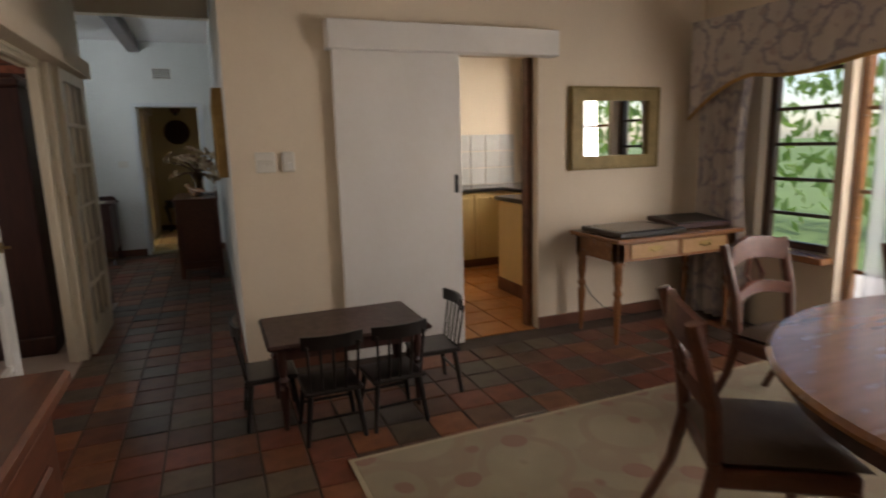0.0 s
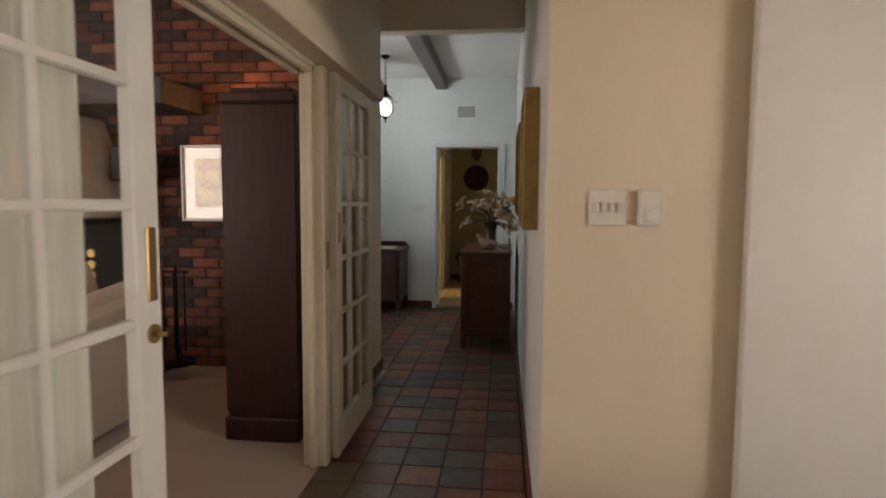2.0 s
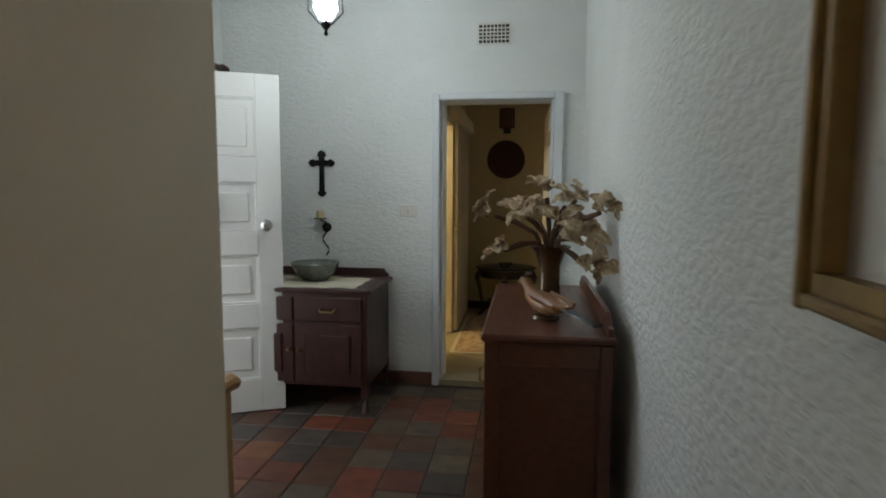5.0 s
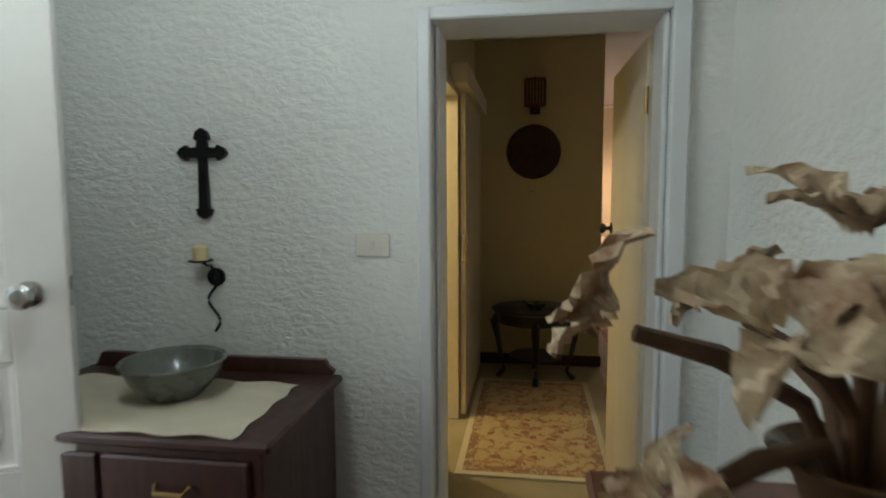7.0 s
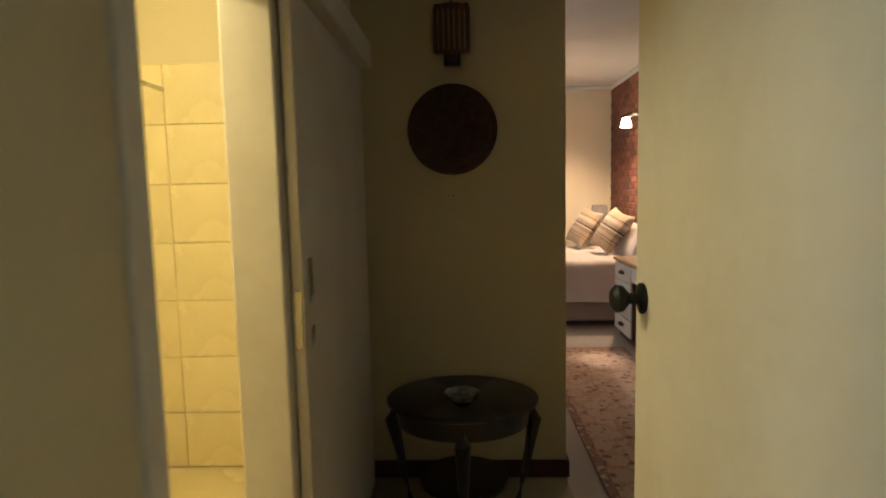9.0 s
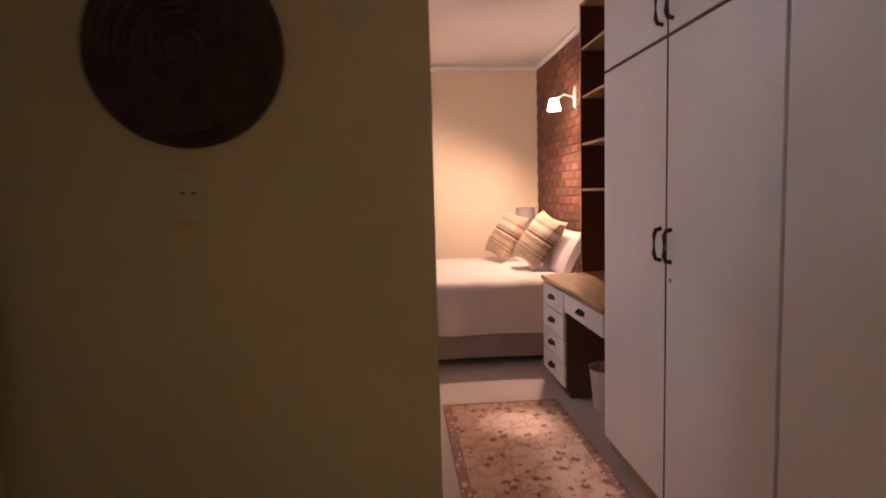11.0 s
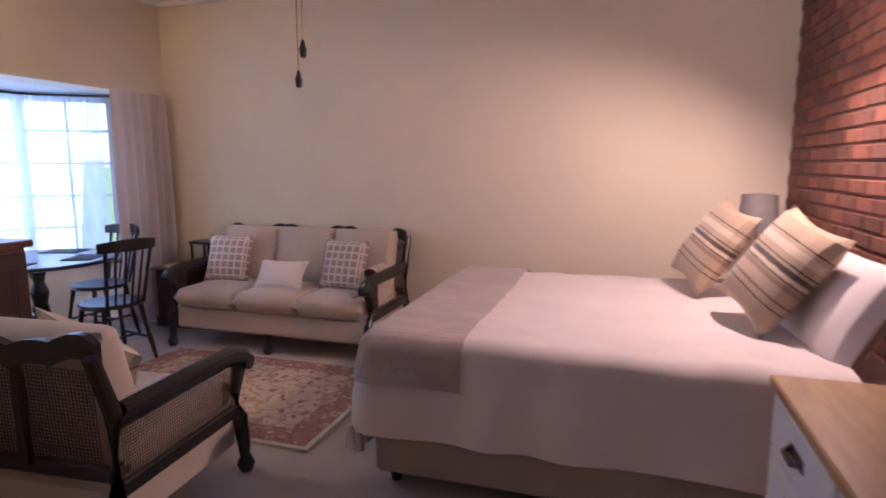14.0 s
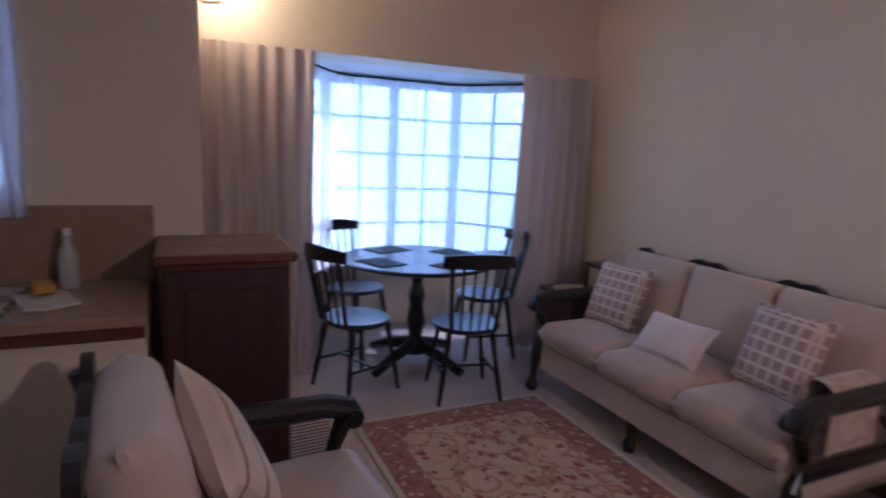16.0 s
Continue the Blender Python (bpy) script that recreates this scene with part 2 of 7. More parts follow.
IRON = mat("wrought_iron", (0.02, 0.02, 0.022), (0.012, 0.012, 0.013), 0.5, 0.7, scale=20, bump=0.2)
BRASS = mat("brass", (0.46, 0.32, 0.13), (0.34, 0.23, 0.09), 0.3, 1.0, scale=12, bump=0.05)
CHROME = mat("brushed_steel", (0.62, 0.62, 0.60), (0.5, 0.5, 0.5), 0.25, 1.0, scale=14, bump=0.03)
GOLD = mat("gilt_frame", (0.34, 0.22, 0.07), (0.22, 0.13, 0.04), 0.45, 0.35, scale=14, bump=0.3, fine=70)
OLIVE = mat("antique_gold_frame", (0.27, 0.20, 0.075), (0.19, 0.135, 0.05), 0.5, 0.25, scale=14, bump=0.3, fine=70)
PLASTIC = mat("switch_plastic", (0.74, 0.71, 0.64), (0.68, 0.65, 0.58), 0.4, scale=8, bump=0.0)
GROUT = mat("grout", (0.085, 0.066, 0.052), (0.055, 0.042, 0.034), 0.9, scale=10, bump=0.2)
TILES = [mat("terracotta_" + k, c, tuple(v * 0.62 for v in c), 0.42, scale=9, bump=0.25, fine=60, random_shade=0.22) for k, c in (
    ("red", (0.20, 0.058, 0.030)), ("brown", (0.125, 0.055, 0.030)), ("slate", (0.085, 0.066, 0.052)), ("orange", (0.25, 0.092, 0.038)), ("grey", (0.14, 0.104, 0.070)))]
KTILE = mat("kitchen_terracotta", (0.50, 0.21, 0.055), (0.40, 0.155, 0.04), 0.35, scale=8, bump=0.15, random_shade=0.1)
CARPET = mat("beige_carpet", (0.50, 0.41, 0.35), (0.44, 0.355, 0.30), 0.98, scale=3, bump=0.6, fine=420, sheen=0.3, dist=0.004)
VINYL = mat("beige_floor", (0.40, 0.33, 0.20), (0.34, 0.275, 0.16), 0.6, scale=4, bump=0.1)
BRICKS = [mat("brick_" + k, c, tuple(v * 0.6 for v in c), 0.85, scale=22, bump=0.5, fine=90, dist=0.006, random_shade=0.2) for k, c in (
    ("red", (0.26, 0.092, 0.056)), ("umber", (0.19, 0.076, 0.05)), ("rust", (0.31, 0.118, 0.066)))]
DBRICKS = [mat("hearth_brick_" + k, c, tuple(v * 0.55 for v in c), 0.85, scale=20, bump=0.5, fine=80, dist=0.006, random_shade=0.25) for k, c in (
    ("red", (0.25, 0.095, 0.06)), ("umber", (0.17, 0.072, 0.05)), ("dark", (0.07, 0.045, 0.04)))]
MORTAR = mat("mortar", (0.20, 0.105, 0.072), (0.15, 0.075, 0.05), 0.95, scale=16, bump=0.5, fine=90)
DMORTAR = mat("dark_mortar", (0.06, 0.044, 0.038), (0.04, 0.03, 0.026), 0.95, scale=16, bump=0.5, fine=90)
LINEN = mat("white_linen", (0.74, 0.64, 0.60), (0.68, 0.58, 0.54), 0.9, scale=3, bump=0.2, fine=180, sheen=0.3, dist=0.004)
VELVET = mat("beige_upholstery", (0.52, 0.40, 0.31), (0.45, 0.34, 0.26), 0.55, scale=4, bump=0.1, fine=160, sheen=0.4)
PALE = mat("pale_upholstery", (0.56, 0.46, 0.37), (0.50, 0.40, 0.32), 0.85, scale=4, bump=0.2, fine=160, sheen=0.3)
BASEFAB = mat("bed_base_fabric", (0.48, 0.39, 0.33), (0.42, 0.34, 0.28), 0.9, scale=5, bump=0.2, fine=200)
CURTAIN = let_through(mat("pale_curtain", (0.80, 0.72, 0.68), (0.74, 0.66, 0.62), 0.85, scale=4, bump=0.15, fine=200, sheen=0.3), (0.75, 0.62, 0.56), 0.4)
FLORAL = pattern("floral_curtain", (0.60, 0.54, 0.49), [(0.30, 0.27, 0.30), (0.42, 0.34, 0.32)], 7)
TRIMGOLD = mat("gold_trim", (0.42, 0.24, 0.06), (0.32, 0.17, 0.04), 0.7, scale=20, bump=0.3)
RUG1 = pattern("sofa_rug_weave", (0.58, 0.42, 0.26), [(0.36, 0.20, 0.10), (0.24, 0.055, 0.035), (0.16, 0.09, 0.08)], 8.5)
RUG1B = pattern("rug_border_weave", (0.34, 0.14, 0.08), [(0.20, 0.06, 0.04), (0.55, 0.42, 0.26)], 12)
RUG2 = pattern("runner_weave", (0.56, 0.34, 0.21), [(0.42, 0.20, 0.11), (0.19, 0.05, 0.03), (0.24, 0.09, 0.045)], 8)
RUG3 = pattern("dining_rug_weave", (0.33, 0.27, 0.16), [(0.27, 0.20, 0.12), (0.25, 0.13, 0.08)], 3.2)
RUG4 = pattern("passage_rug_weave", (0.50, 0.37, 0.18), [(0.34, 0.17, 0.07), (0.24, 0.075, 0.035)], 9)
RUG4B = pattern("passage_rug_border", (0.30, 0.15, 0.07), [(0.50, 0.38, 0.2), (0.2, 0.09, 0.05)], 15)
LATTICE = pattern("lattice_cushion", (0.40, 0.28, 0.235), [(0.66, 0.55, 0.48)], 17, lattice=True)
LACE = pattern("lace_cushion", (0.62, 0.50, 0.41), [(0.42, 0.28, 0.18), (0.68, 0.58, 0.5)], 14)
STRIPE = banded("striped_cushion", (0.52, 0.38, 0.25), [(-0.135, 0.006, (0.06, 0.04, 0.03)), (-0.10, 0.012, (0.22, 0.14, 0.09)), (-0.035, 0.022, (0.30, 0.20, 0.13)), (-0.015, 0.006, (0.05, 0.035, 0.03)), (0.0, 0.012, (0.68, 0.55, 0.42)), (0.022, 0.022, (0.09, 0.06, 0.05)), (0.05, 0.006, (0.05, 0.035, 0.03)), (0.10, 0.035, (0.64, 0.52, 0.40)), (0.14, 0.006, (0.06, 0.04, 0.03))])
THROW = striped("bed_throw", (0.50, 0.40, 0.355), (0.37, 0.28, 0.245), 1, 9.0, mixin=0.6)
CHENILLE = banded("chenille", (0.66, 0.56, 0.44), [(-0.10, 0.03, (0.34, 0.20, 0.10)), (0.03, 0.03, (0.36, 0.22, 0.11)), (0.15, 0.018, (0.34, 0.20, 0.10))])
GLASS = plain_glass("window_glass")
FROST = sheer("net_behind_glass", (0.62, 0.66, 0.58), 0.12)
SHEER = sheer("sheer_curtain", (0.86, 0.90, 0.96), 0.40)
STONE = mat("whitewashed_hood", (0.58, 0.55, 0.50), (0.48, 0.45, 0.41), 0.85, scale=9, bump=0.5, fine=60, dist=0.01)
# Even black shared by firebox, stove, cable, television and small fittings.
BLACK = mat("matt_black", (0.012, 0.011, 0.010), (0.006, 0.006, 0.006), 0.7, scale=8, bump=0.2)
SCREEN = mat("dark_screen", (0.008, 0.009, 0.011), (0.006, 0.006, 0.008), 0.45, scale=3, bump=0)
GRANITE = mat("dark_worktop", (0.022, 0.020, 0.022), (0.05, 0.045, 0.045), 0.15, scale=60, bump=0.02)
LAMINATE = mat("tan_worktop", (0.36, 0.24, 0.15), (0.30, 0.19, 0.12), 0.35, scale=20, bump=0.03)
KCREAM = mat("cream_cabinet", (0.66, 0.50, 0.23), (0.60, 0.45, 0.20), 0.45, scale=3, bump=0.03)
CERAMIC = mat("celadon_glaze", (0.135, 0.15, 0.125), (0.09, 0.10, 0.085), 0.25, scale=9, bump=0.08, coat=0.5)
COPPER = mat("copper", (0.55, 0.24, 0.12), (0.4, 0.16, 0.08), 0.3, 1.0, scale=10, bump=0.1)
POTBRONZE = mat("bronze_glaze", (0.15, 0.085, 0.035), (0.075, 0.04, 0.018), 0.22, 0.3, scale=7, bump=0.08, coat=0.5)
PETAL = mat("dried_petal", (0.74, 0.61, 0.41), (0.20, 0.085, 0.032), 0.65, scale=14, bump=0.4, fine=60, dist=0.006)
STEM = mat("dried_stem", (0.15, 0.075, 0.034), (0.07, 0.035, 0.018), 0.7, scale=12, bump=0.4)
BIRDWOOD = mat("carved_wood", (0.36, 0.165, 0.055), (0.24, 0.095, 0.03), 0.35, scale=6, bump=0.1, stretch=(5, 1, 3), coat=0.3)
CLOTH = mat("cream_runner", (0.62, 0.56, 0.43), (0.55, 0.49, 0.37), 0.9, scale=6, bump=0.3, fine=200)
WAX = mat("candle_wax", (0.72, 0.60, 0.33), (0.66, 0.54, 0.28), 0.4, scale=8, bump=0.02)
BASKET = mat("woven_basket", (0.085, 0.036, 0.026), (0.04, 0.018, 0.014), 0.75, scale=30, bump=0.8, fine=120, dist=0.006)
APPL = mat("appliance_white", (0.70, 0.64, 0.61), (0.66, 0.60, 0.57), 0.14, scale=2, bump=0.01, coat=0.5)
RUBBER = mat("grey_seal", (0.17, 0.15, 0.145), (0.13, 0.11, 0.11), 0.6, scale=8, bump=0.05)
BATHTILE = mat("bath_tile", (0.70, 0.59, 0.32), (0.63, 0.52, 0.26), 0.25, scale=3, bump=0.05, random_shade=0.05)
LEAF = let_through(mat("garden_leaf", (0.15, 0.23, 0.07), (0.07, 0.13, 0.035), 0.6, scale=3, bump=0.1), (0.24, 0.40, 0.08), 0.5)
GRASS = mat("garden_grass", (0.12, 0.19, 0.06), (0.08, 0.13, 0.04), 0.9, scale=0.8, bump=0.4, fine=30)
PAPER = mat("art_paper", (0.74, 0.70, 0.62), (0.70, 0.66, 0.58), 0.6, scale=4, bump=0)
ARTINK = pattern("art_print", (0.52, 0.42, 0.20), [(0.18, 0.12, 0.05), (0.42, 0.22, 0.12)], 11)
GREENCUSH = mat("sage_cushion", (0.46, 0.46, 0.30), (0.40, 0.40, 0.25), 0.9, scale=5, bump=0.3, fine=150)
MIRROR = mat("mirror_glass", (0.92, 0.92, 0.92), (0.92, 0.92, 0.92), 0.0, 1.0, bump=0)
MIRROR.node_tree.nodes["Principled BSDF"].inputs["Roughness"].links and MIRROR.node_tree.links.remove(MIRROR.node_tree.nodes["Principled BSDF"].inputs["Roughness"].links[0])
MIRROR.node_tree.nodes["Principled BSDF"].inputs["Roughness"].default_value = 0.01
BULB_COOL, BULB_WARM = glow("lit_cool_bulb", (0.85, 0.95, 1.0), 6), glow("lit_warm_bulb", (1.0, 0.80, 0.55), 7)


# ---- mesh helpers ----
def box(bm, x0, x1, y0, y1, z0, z1, bevel=0.0, mi=0):
    r = bmesh.ops.create_cube(bm, size=1, matrix=Matrix.LocRotScale(((x0 + x1) / 2, (y0 + y1) / 2, (z0 + z1) / 2), None, (abs(x1 - x0), abs(y1 - y0), abs(z1 - z0))))
    fs = {f for v in r["verts"] for f in v.link_faces}
    for f in fs:
        f.material_index = mi
    if bevel:
        bmesh.ops.bevel(bm, geom=list({e for v in r["verts"] for e in v.link_edges}), offset=bevel, segments=1, affect="EDGES", profile=0.5)
    return r["verts"]


def rbox(bm, m, sx, sy, sz, bevel=0.0):
    r = bmesh.ops.create_cube(bm, size=1, matrix=m @ Matrix.Diagonal((sx, sy, sz, 1)))
    if bevel:
        bmesh.ops.bevel(bm, geom=list({e for v in r["verts"] for e in v.link_edges}), offset=bevel, segments=1, affect="EDGES", profile=0.5)


def rod(bm, p0, p1, r0, r1=None, seg=10):
    p0, p1 = Vector(p0), Vector(p1)
    d = p1 - p0
    m = Matrix.Translation((p0 + p1) / 2) @ d.to_track_quat("Z", "Y").to_matrix().to_4x4()
    bmesh.ops.create_cone(bm, cap_ends=True, segments=seg, radius1=r0, radius2=r0 if r1 is None else r1, depth=d.length, matrix=m)


def lathe(bm, prof, m=Matrix(), seg=20):
    rings = []
    for r, z in prof:
        rings.append([bm.verts.new(m @ Vector((r * math.cos(2 * math.pi * i / seg), r * math.sin(2 * math.pi * i / seg), z))) for i in range(seg)] if r > 1e-5 else [bm.verts.new(m @ Vector((0, 0, z)))])
    for a, b in zip(rings, rings[1:]):
        for i in range(seg):
            j = (i + 1) % seg
            q = [a[i % len(a)], a[j % len(a)], b[j % len(b)], b[i % len(b)]]
            q = [v for k, v in enumerate(q) if v not in q[:k]]
            if len(q) > 2:
                bm.faces.new(q)
    return rings


def tube(bm, pts, r, seg=8):
    """A round bar swept along points; r is one radius or one for each point."""
    pts = [Vector(p) for p in pts]
    rr = r if isinstance(r, (list, tuple)) else [r] * len(pts)
    rings = []
    for i, p in enumerate(pts):
        d = pts[min(i + 1, len(pts) - 1)] - pts[max(i - 1, 0)]
        q = d.to_track_quat("Z", "Y").to_matrix()
        rings.append([bm.verts.new(p + q @ Vector((rr[i] * math.cos(2 * math.pi * k / seg), rr[i] * math.sin(2 * math.pi * k / seg), 0))) for k in range(seg)])
    for a, b in zip(rings, rings[1:]):
        for k in range(seg):
            bm.faces.new((a[k], a[(k + 1) % seg], b[(k + 1) % seg], b[k]))
    bm.faces.new(rings[0][::-1]), bm.faces.new(rings[-1])


def sheet(bm, f, nu, nv, thick=0.0):
    """A grid of points f(u, v), u and v from 0 to 1, given a thickness afterwards."""
    g = [[bm.verts.new(f(i / nu, j / nv)) for j in range(nv + 1)] for i in range(nu + 1)]
    fs = [bm.faces.new((g[i][j], g[i + 1][j], g[i + 1][j + 1], g[i][j + 1])) for i in range(nu) for j in range(nv)]
    if thick:
        bmesh.ops.recalc_face_normals(bm, faces=fs)
        bmesh.ops.solidify(bm, geom=fs, thickness=thick)


def prism(bm, pts, y0, y1, m=Matrix()):
    """An outline in x and z pushed along y."""
    a = [bm.verts.new(m @ Vector((x, y0, z))) for x, z in pts]
    b = [bm.verts.new(m @ Vector((x, y1, z))) for x, z in pts]
    bm.faces.new(a), bm.faces.new(b[::-1])
    for i in range(len(pts)):
        j = (i + 1) % len(pts)
        bm.faces.new((a[i], b[i], b[j], a[j]))


def pad(bm, m, w, d, h, n=14, corner=0.25, seed=0):
    """A stuffed cushion of width w, depth d, thickness h, lying flat about m."""
    def side(s):
        def f(u, v):
            a, b = 2 * u - 1, 2 * v - 1
            t = (max(0, 1 - abs(a) ** 3.2) * max(0, 1 - abs(b) ** 3.2)) ** 0.5
            k = 1 - corner * 0.25 * (a * a * (1 - b * b) + b * b * (1 - a * a))
            w1 = noise.noise(Vector((a * 1.7 + seed, b * 1.7, s))) * 0.10
            return m @ Vector((a * w / 2 * k, b * d / 2 * k, s * h / 2 * t * (1 + w1)))
        return f
    sheet(bm, side(1), n, n), sheet(bm, side(-1), n, n)
    bmesh.ops.remove_doubles(bm, verts=bm.verts[:], dist=0.0006)


def puff(bm, m, w, d, h):
    """A boxed cushion with soft rounded edges and a crowned top."""
    def f(s):
        def g(u, v):
            x, y = (u - 0.5) * w, (v - 0.5) * d
            e = 0.055
            ax, ay = max(0, abs(x) - w / 2 + e) / e, max(0, abs(y) - d / 2 + e) / e
            q = min(1, math.hypot(ax, ay))
            return m @ Vector((x, y, s * (h / 2 * (0.12 + 0.88 * (1 - q ** 2.4) ** 0.5) + 0.018 * (1 - (2 * x / w) ** 2) * (1 - (2 * y / d) ** 2))))
        return g

    def warp(k):
        return lambda u, v: k(0.5 - 0.5 * math.cos(math.pi * u), 0.5 - 0.5 * math.cos(math.pi * v))
    n = 20
    for s in (1, -1):
        sheet(bm, warp(f(s)), n, n)
    for edge in (lambda u: (u, 0.0), lambda u: (u, 1.0), lambda u: (0.0, u), lambda u: (1.0, u)):
        sheet(bm, lambda u, v: warp(f(1))(*edge(u)) * v + warp(f(-1))(*edge(u)) * (1 - v), n, 1)
    bmesh.ops.remove_doubles(bm, verts=bm.verts[:], dist=0.0004)


def make(name, bm, mats, parent=None, label="", smooth=True, angle=27, kind="", category="", group=""):
    me = bpy.data.meshes.new(name)
    bmesh.ops.recalc_face_normals(bm, faces=bm.faces[:])
    bm.to_mesh(me)
    bm.free()
    for m in mats if isinstance(mats, (list, tuple)) else [mats]:
        me.materials.append(m)
    if smooth and len(me.polygons):
        me.polygons.foreach_set("use_smooth", [True] * len(me.polygons))
        me.set_sharp_from_angle(angle=radians(angle))
    ob = new(name, me)
    if parent:
        ob.parent = parent
    return tagged(ob, label, category, group, kind)


def part(parent, name, mats, build, label="", smooth=True):
    bm = bmesh.new()
    build(bm)
    return make(name, bm, mats, parent, label, smooth)


def thing(name, label, category, m=Matrix(), group=""):
    ob = new(name)
    ob.empty_display_size = 0.1
    ob.matrix_basis = m
    return tagged(ob, label, category, group)


def solid(name, mats, build, label="", category="", kind="", group="", m=None, smooth=True):
    bm = bmesh.new()
    build(bm)
    ob = make(name, bm, mats, None, label, smooth, kind=kind, category=category, group=group)
    if m is not None:
        ob.matrix_basis = m
    return ob


# ---- structure ----
def wall(name, along, at, thick, a0, a1, z1, mats, holes=(), label="", z0=0.0):
    """A wall along x or y from a0 to a1 whose faces lie at `at` and `at + thick`; holes are (b0, b1, bottom, top). mats: low side, high side."""
    bm = bmesh.new()
    spans, p = [], a0
    for b0, b1, zb, zt in sorted(holes):
        if b0 > p:
            spans.append((p, b0, z0, z1))
        if zb > z0:
            spans.append((b0, b1, z0, zb))
        if zt < z1:
            spans.append((b0, b1, zt, z1))
        p = b1
    if p < a1:
        spans.append((p, a1, z0, z1))
    for s0, s1, q0, q1 in spans:
        if along == "x":
            box(bm, s0, s1, at, at + thick, q0, q1)
        else:
            box(bm, at, at + thick, s0, s1, q0, q1)
    bmesh.ops.recalc_face_normals(bm, faces=bm.faces[:])
    k = 1 if along == "x" else 0
    for f in bm.faces:
        f.material_index = 1 if f.calc_center_median()[k] > at + thick * 0.5 else 0
    return make(name, bm, mats, None, label, False, kind="structure", category="wall")


def slab(name, x0, x1, y0, y1, z0, z1, m, label, category):
    return solid(name, m, lambda bm: box(bm, x0, x1, y0, y1, z0, z1), label, category, "structure", smooth=False)


def bars(name, boxes, m, label, category, bevel=0.004):
    def b(bm):
        for q in boxes:
            box(bm, *q, bevel=bevel)
    return solid(name, m, b, label, category, "structure")


TAN = mat("skirting_clay", (0.17, 0.065, 0.035), (0.11, 0.04, 0.024), 0.4, scale=8, bump=0.1)
# dining room, corridor and hall
wall("wall_dining", "x", 4.49, 0.15, 0.80, 4.45, 2.92, [CREAM, CREAM], [(1.42, 2.76, -0.1, 1.98)], "cream-painted dining room wall with a kitchen opening")
wr = wall("wall_corridor", "y", 0.68, 0.12, 4.49, 9.70, 2.92, [HALLWHITE, CREAM], (), "white textured plaster wall of the corridor and hall")
wall("wall_window", "y", 4.25, 0.2, -1.0, 4.49, 2.92, [CREAM, CREAM], [(3.36, 3.92, 0.60, 2.05), (0.4, 3.30, 0.0, 2.05)], "cream wall with a wide garden window")
wall("wall_left", "y", -0.52, 0.16, -1.0, 6.20, 2.92, [CREAM, CREAM], [(2.86, 6.20, -0.1, 2.02)], "cream wall with the sliding glazed doors")
wall("wall_left_end", "y", -0.56, 0.15, 6.20, 6.98, 2.92, [CREAM, CREAM], (), "cream wall end beside the hall")
wall("wall_back", "x", -1.15, 0.15, -4.4, 4.45, 2.92, [CREAM, CREAM], (), "plain cream wall behind the dining room")
wall("corridor_lintel", "x", 6.98, 0.12, -0.56, 0.68, 2.92, [CREAM, HALLWHITE], (), "plaster lintel between corridor and hall", z0=2.62)
wall("wall_lounge_hall", "x", 6.92, 0.12, -4.4, -0.58, 2.92, [DMORTAR, HALLWHITE], (), "wall between lounge and hall")
wall("wall_lounge_side", "y", -4.55, 0.15, -1.0, 7.04, 2.92, [CREAM, CREAM], (), "plain lounge side wall")
wall("wall_entrance", "y", -2.02, 0.15, 7.04, 9.70, 2.92, [HALLWHITE, HALLWHITE], [(7.88, 8.74, -0.1, 2.06)], "white textured wall with the front entrance")
wall("wall_hall_end", "x", 9.70, 0.22, -2.02, 0.80, 2.92, [HALLWHITE, YELLOW], [(-0.29, 0.49, -0.1, 2.02)], "white textured plaster wall at the hall's end")
# kitchen
wall("wall_kitchen_far", "x", 7.30, 0.15, 0.80, 4.45, 2.92, [CREAM, CREAM], (), "cream kitchen wall")
wall("wall_kitchen_window", "y", 4.25, 0.2, 4.64, 7.30, 2.92, [CREAM, CREAM], [(5.9, 7.08, 1.05, 2.05)], "cream kitchen wall with a window")
# passage, bathroom and bedroom
wall("wall_passage_left", "y", -0.52, 0.12, 9.92, 12.46, 2.92, [BATHTILE, YELLOW], [(10.50, 11.30, -0.1, 2.06)], "yellow passage wall with the bathroom opening")
wall("wall_passage_end", "x", 12.46, 0.14, -0.52, 0.615, 2.92, [YELLOW, BEDCREAM], (), "yellow wall that ends the passage")
wall("wall_passage_right", "x", 9.92, 0.12, 0.80, 2.35, 2.92, [YELLOW, YELLOW], (), "plain wall beside the passage")
wall("wall_bath_far", "x", 12.9, 0.12, -2.2, -0.52, 2.92, [BATHTILE, BATHTILE], (), "bathroom wall")
wall("wall_bath_side", "y", -2.3, 0.12, 9.92, 13.0, 2.92, [BATHTILE, BATHTILE], (), "tiled bathroom wall")
wall("wall_bedroom_right", "y", 2.22, 0.15, 9.92, 18.08, 2.92, [BEDCREAM, BEDCREAM], (), "bedroom wall behind the wardrobes")
wall("wall_bedroom_far", "x", 17.93, 0.15, -3.25, 2.22, 2.92, [BEDCREAM, BEDCREAM], (), "cream-painted bedroom wall")
wall("wall_bay", "y", -3.25, 0.30, 15.14, 17.93, 2.92, [BEDCREAM, BEDCREAM], [(15.72, 17.62, -0.1, 2.03)], "cream wall with the bay opening")
wall("wall_kitchenette", "y", -2.10, 0.15, 12.60, 15.14, 2.92, [BEDCREAM, BEDCREAM], [(13.75, 14.50, 1.22, 2.08)], "bedroom wall behind the kitchenette")
wall("wall_nook", "x", 15.02, 0.12, -3.25, -2.10, 2.92, [BEDCREAM, BEDCREAM], (), "return wall beside the bay")
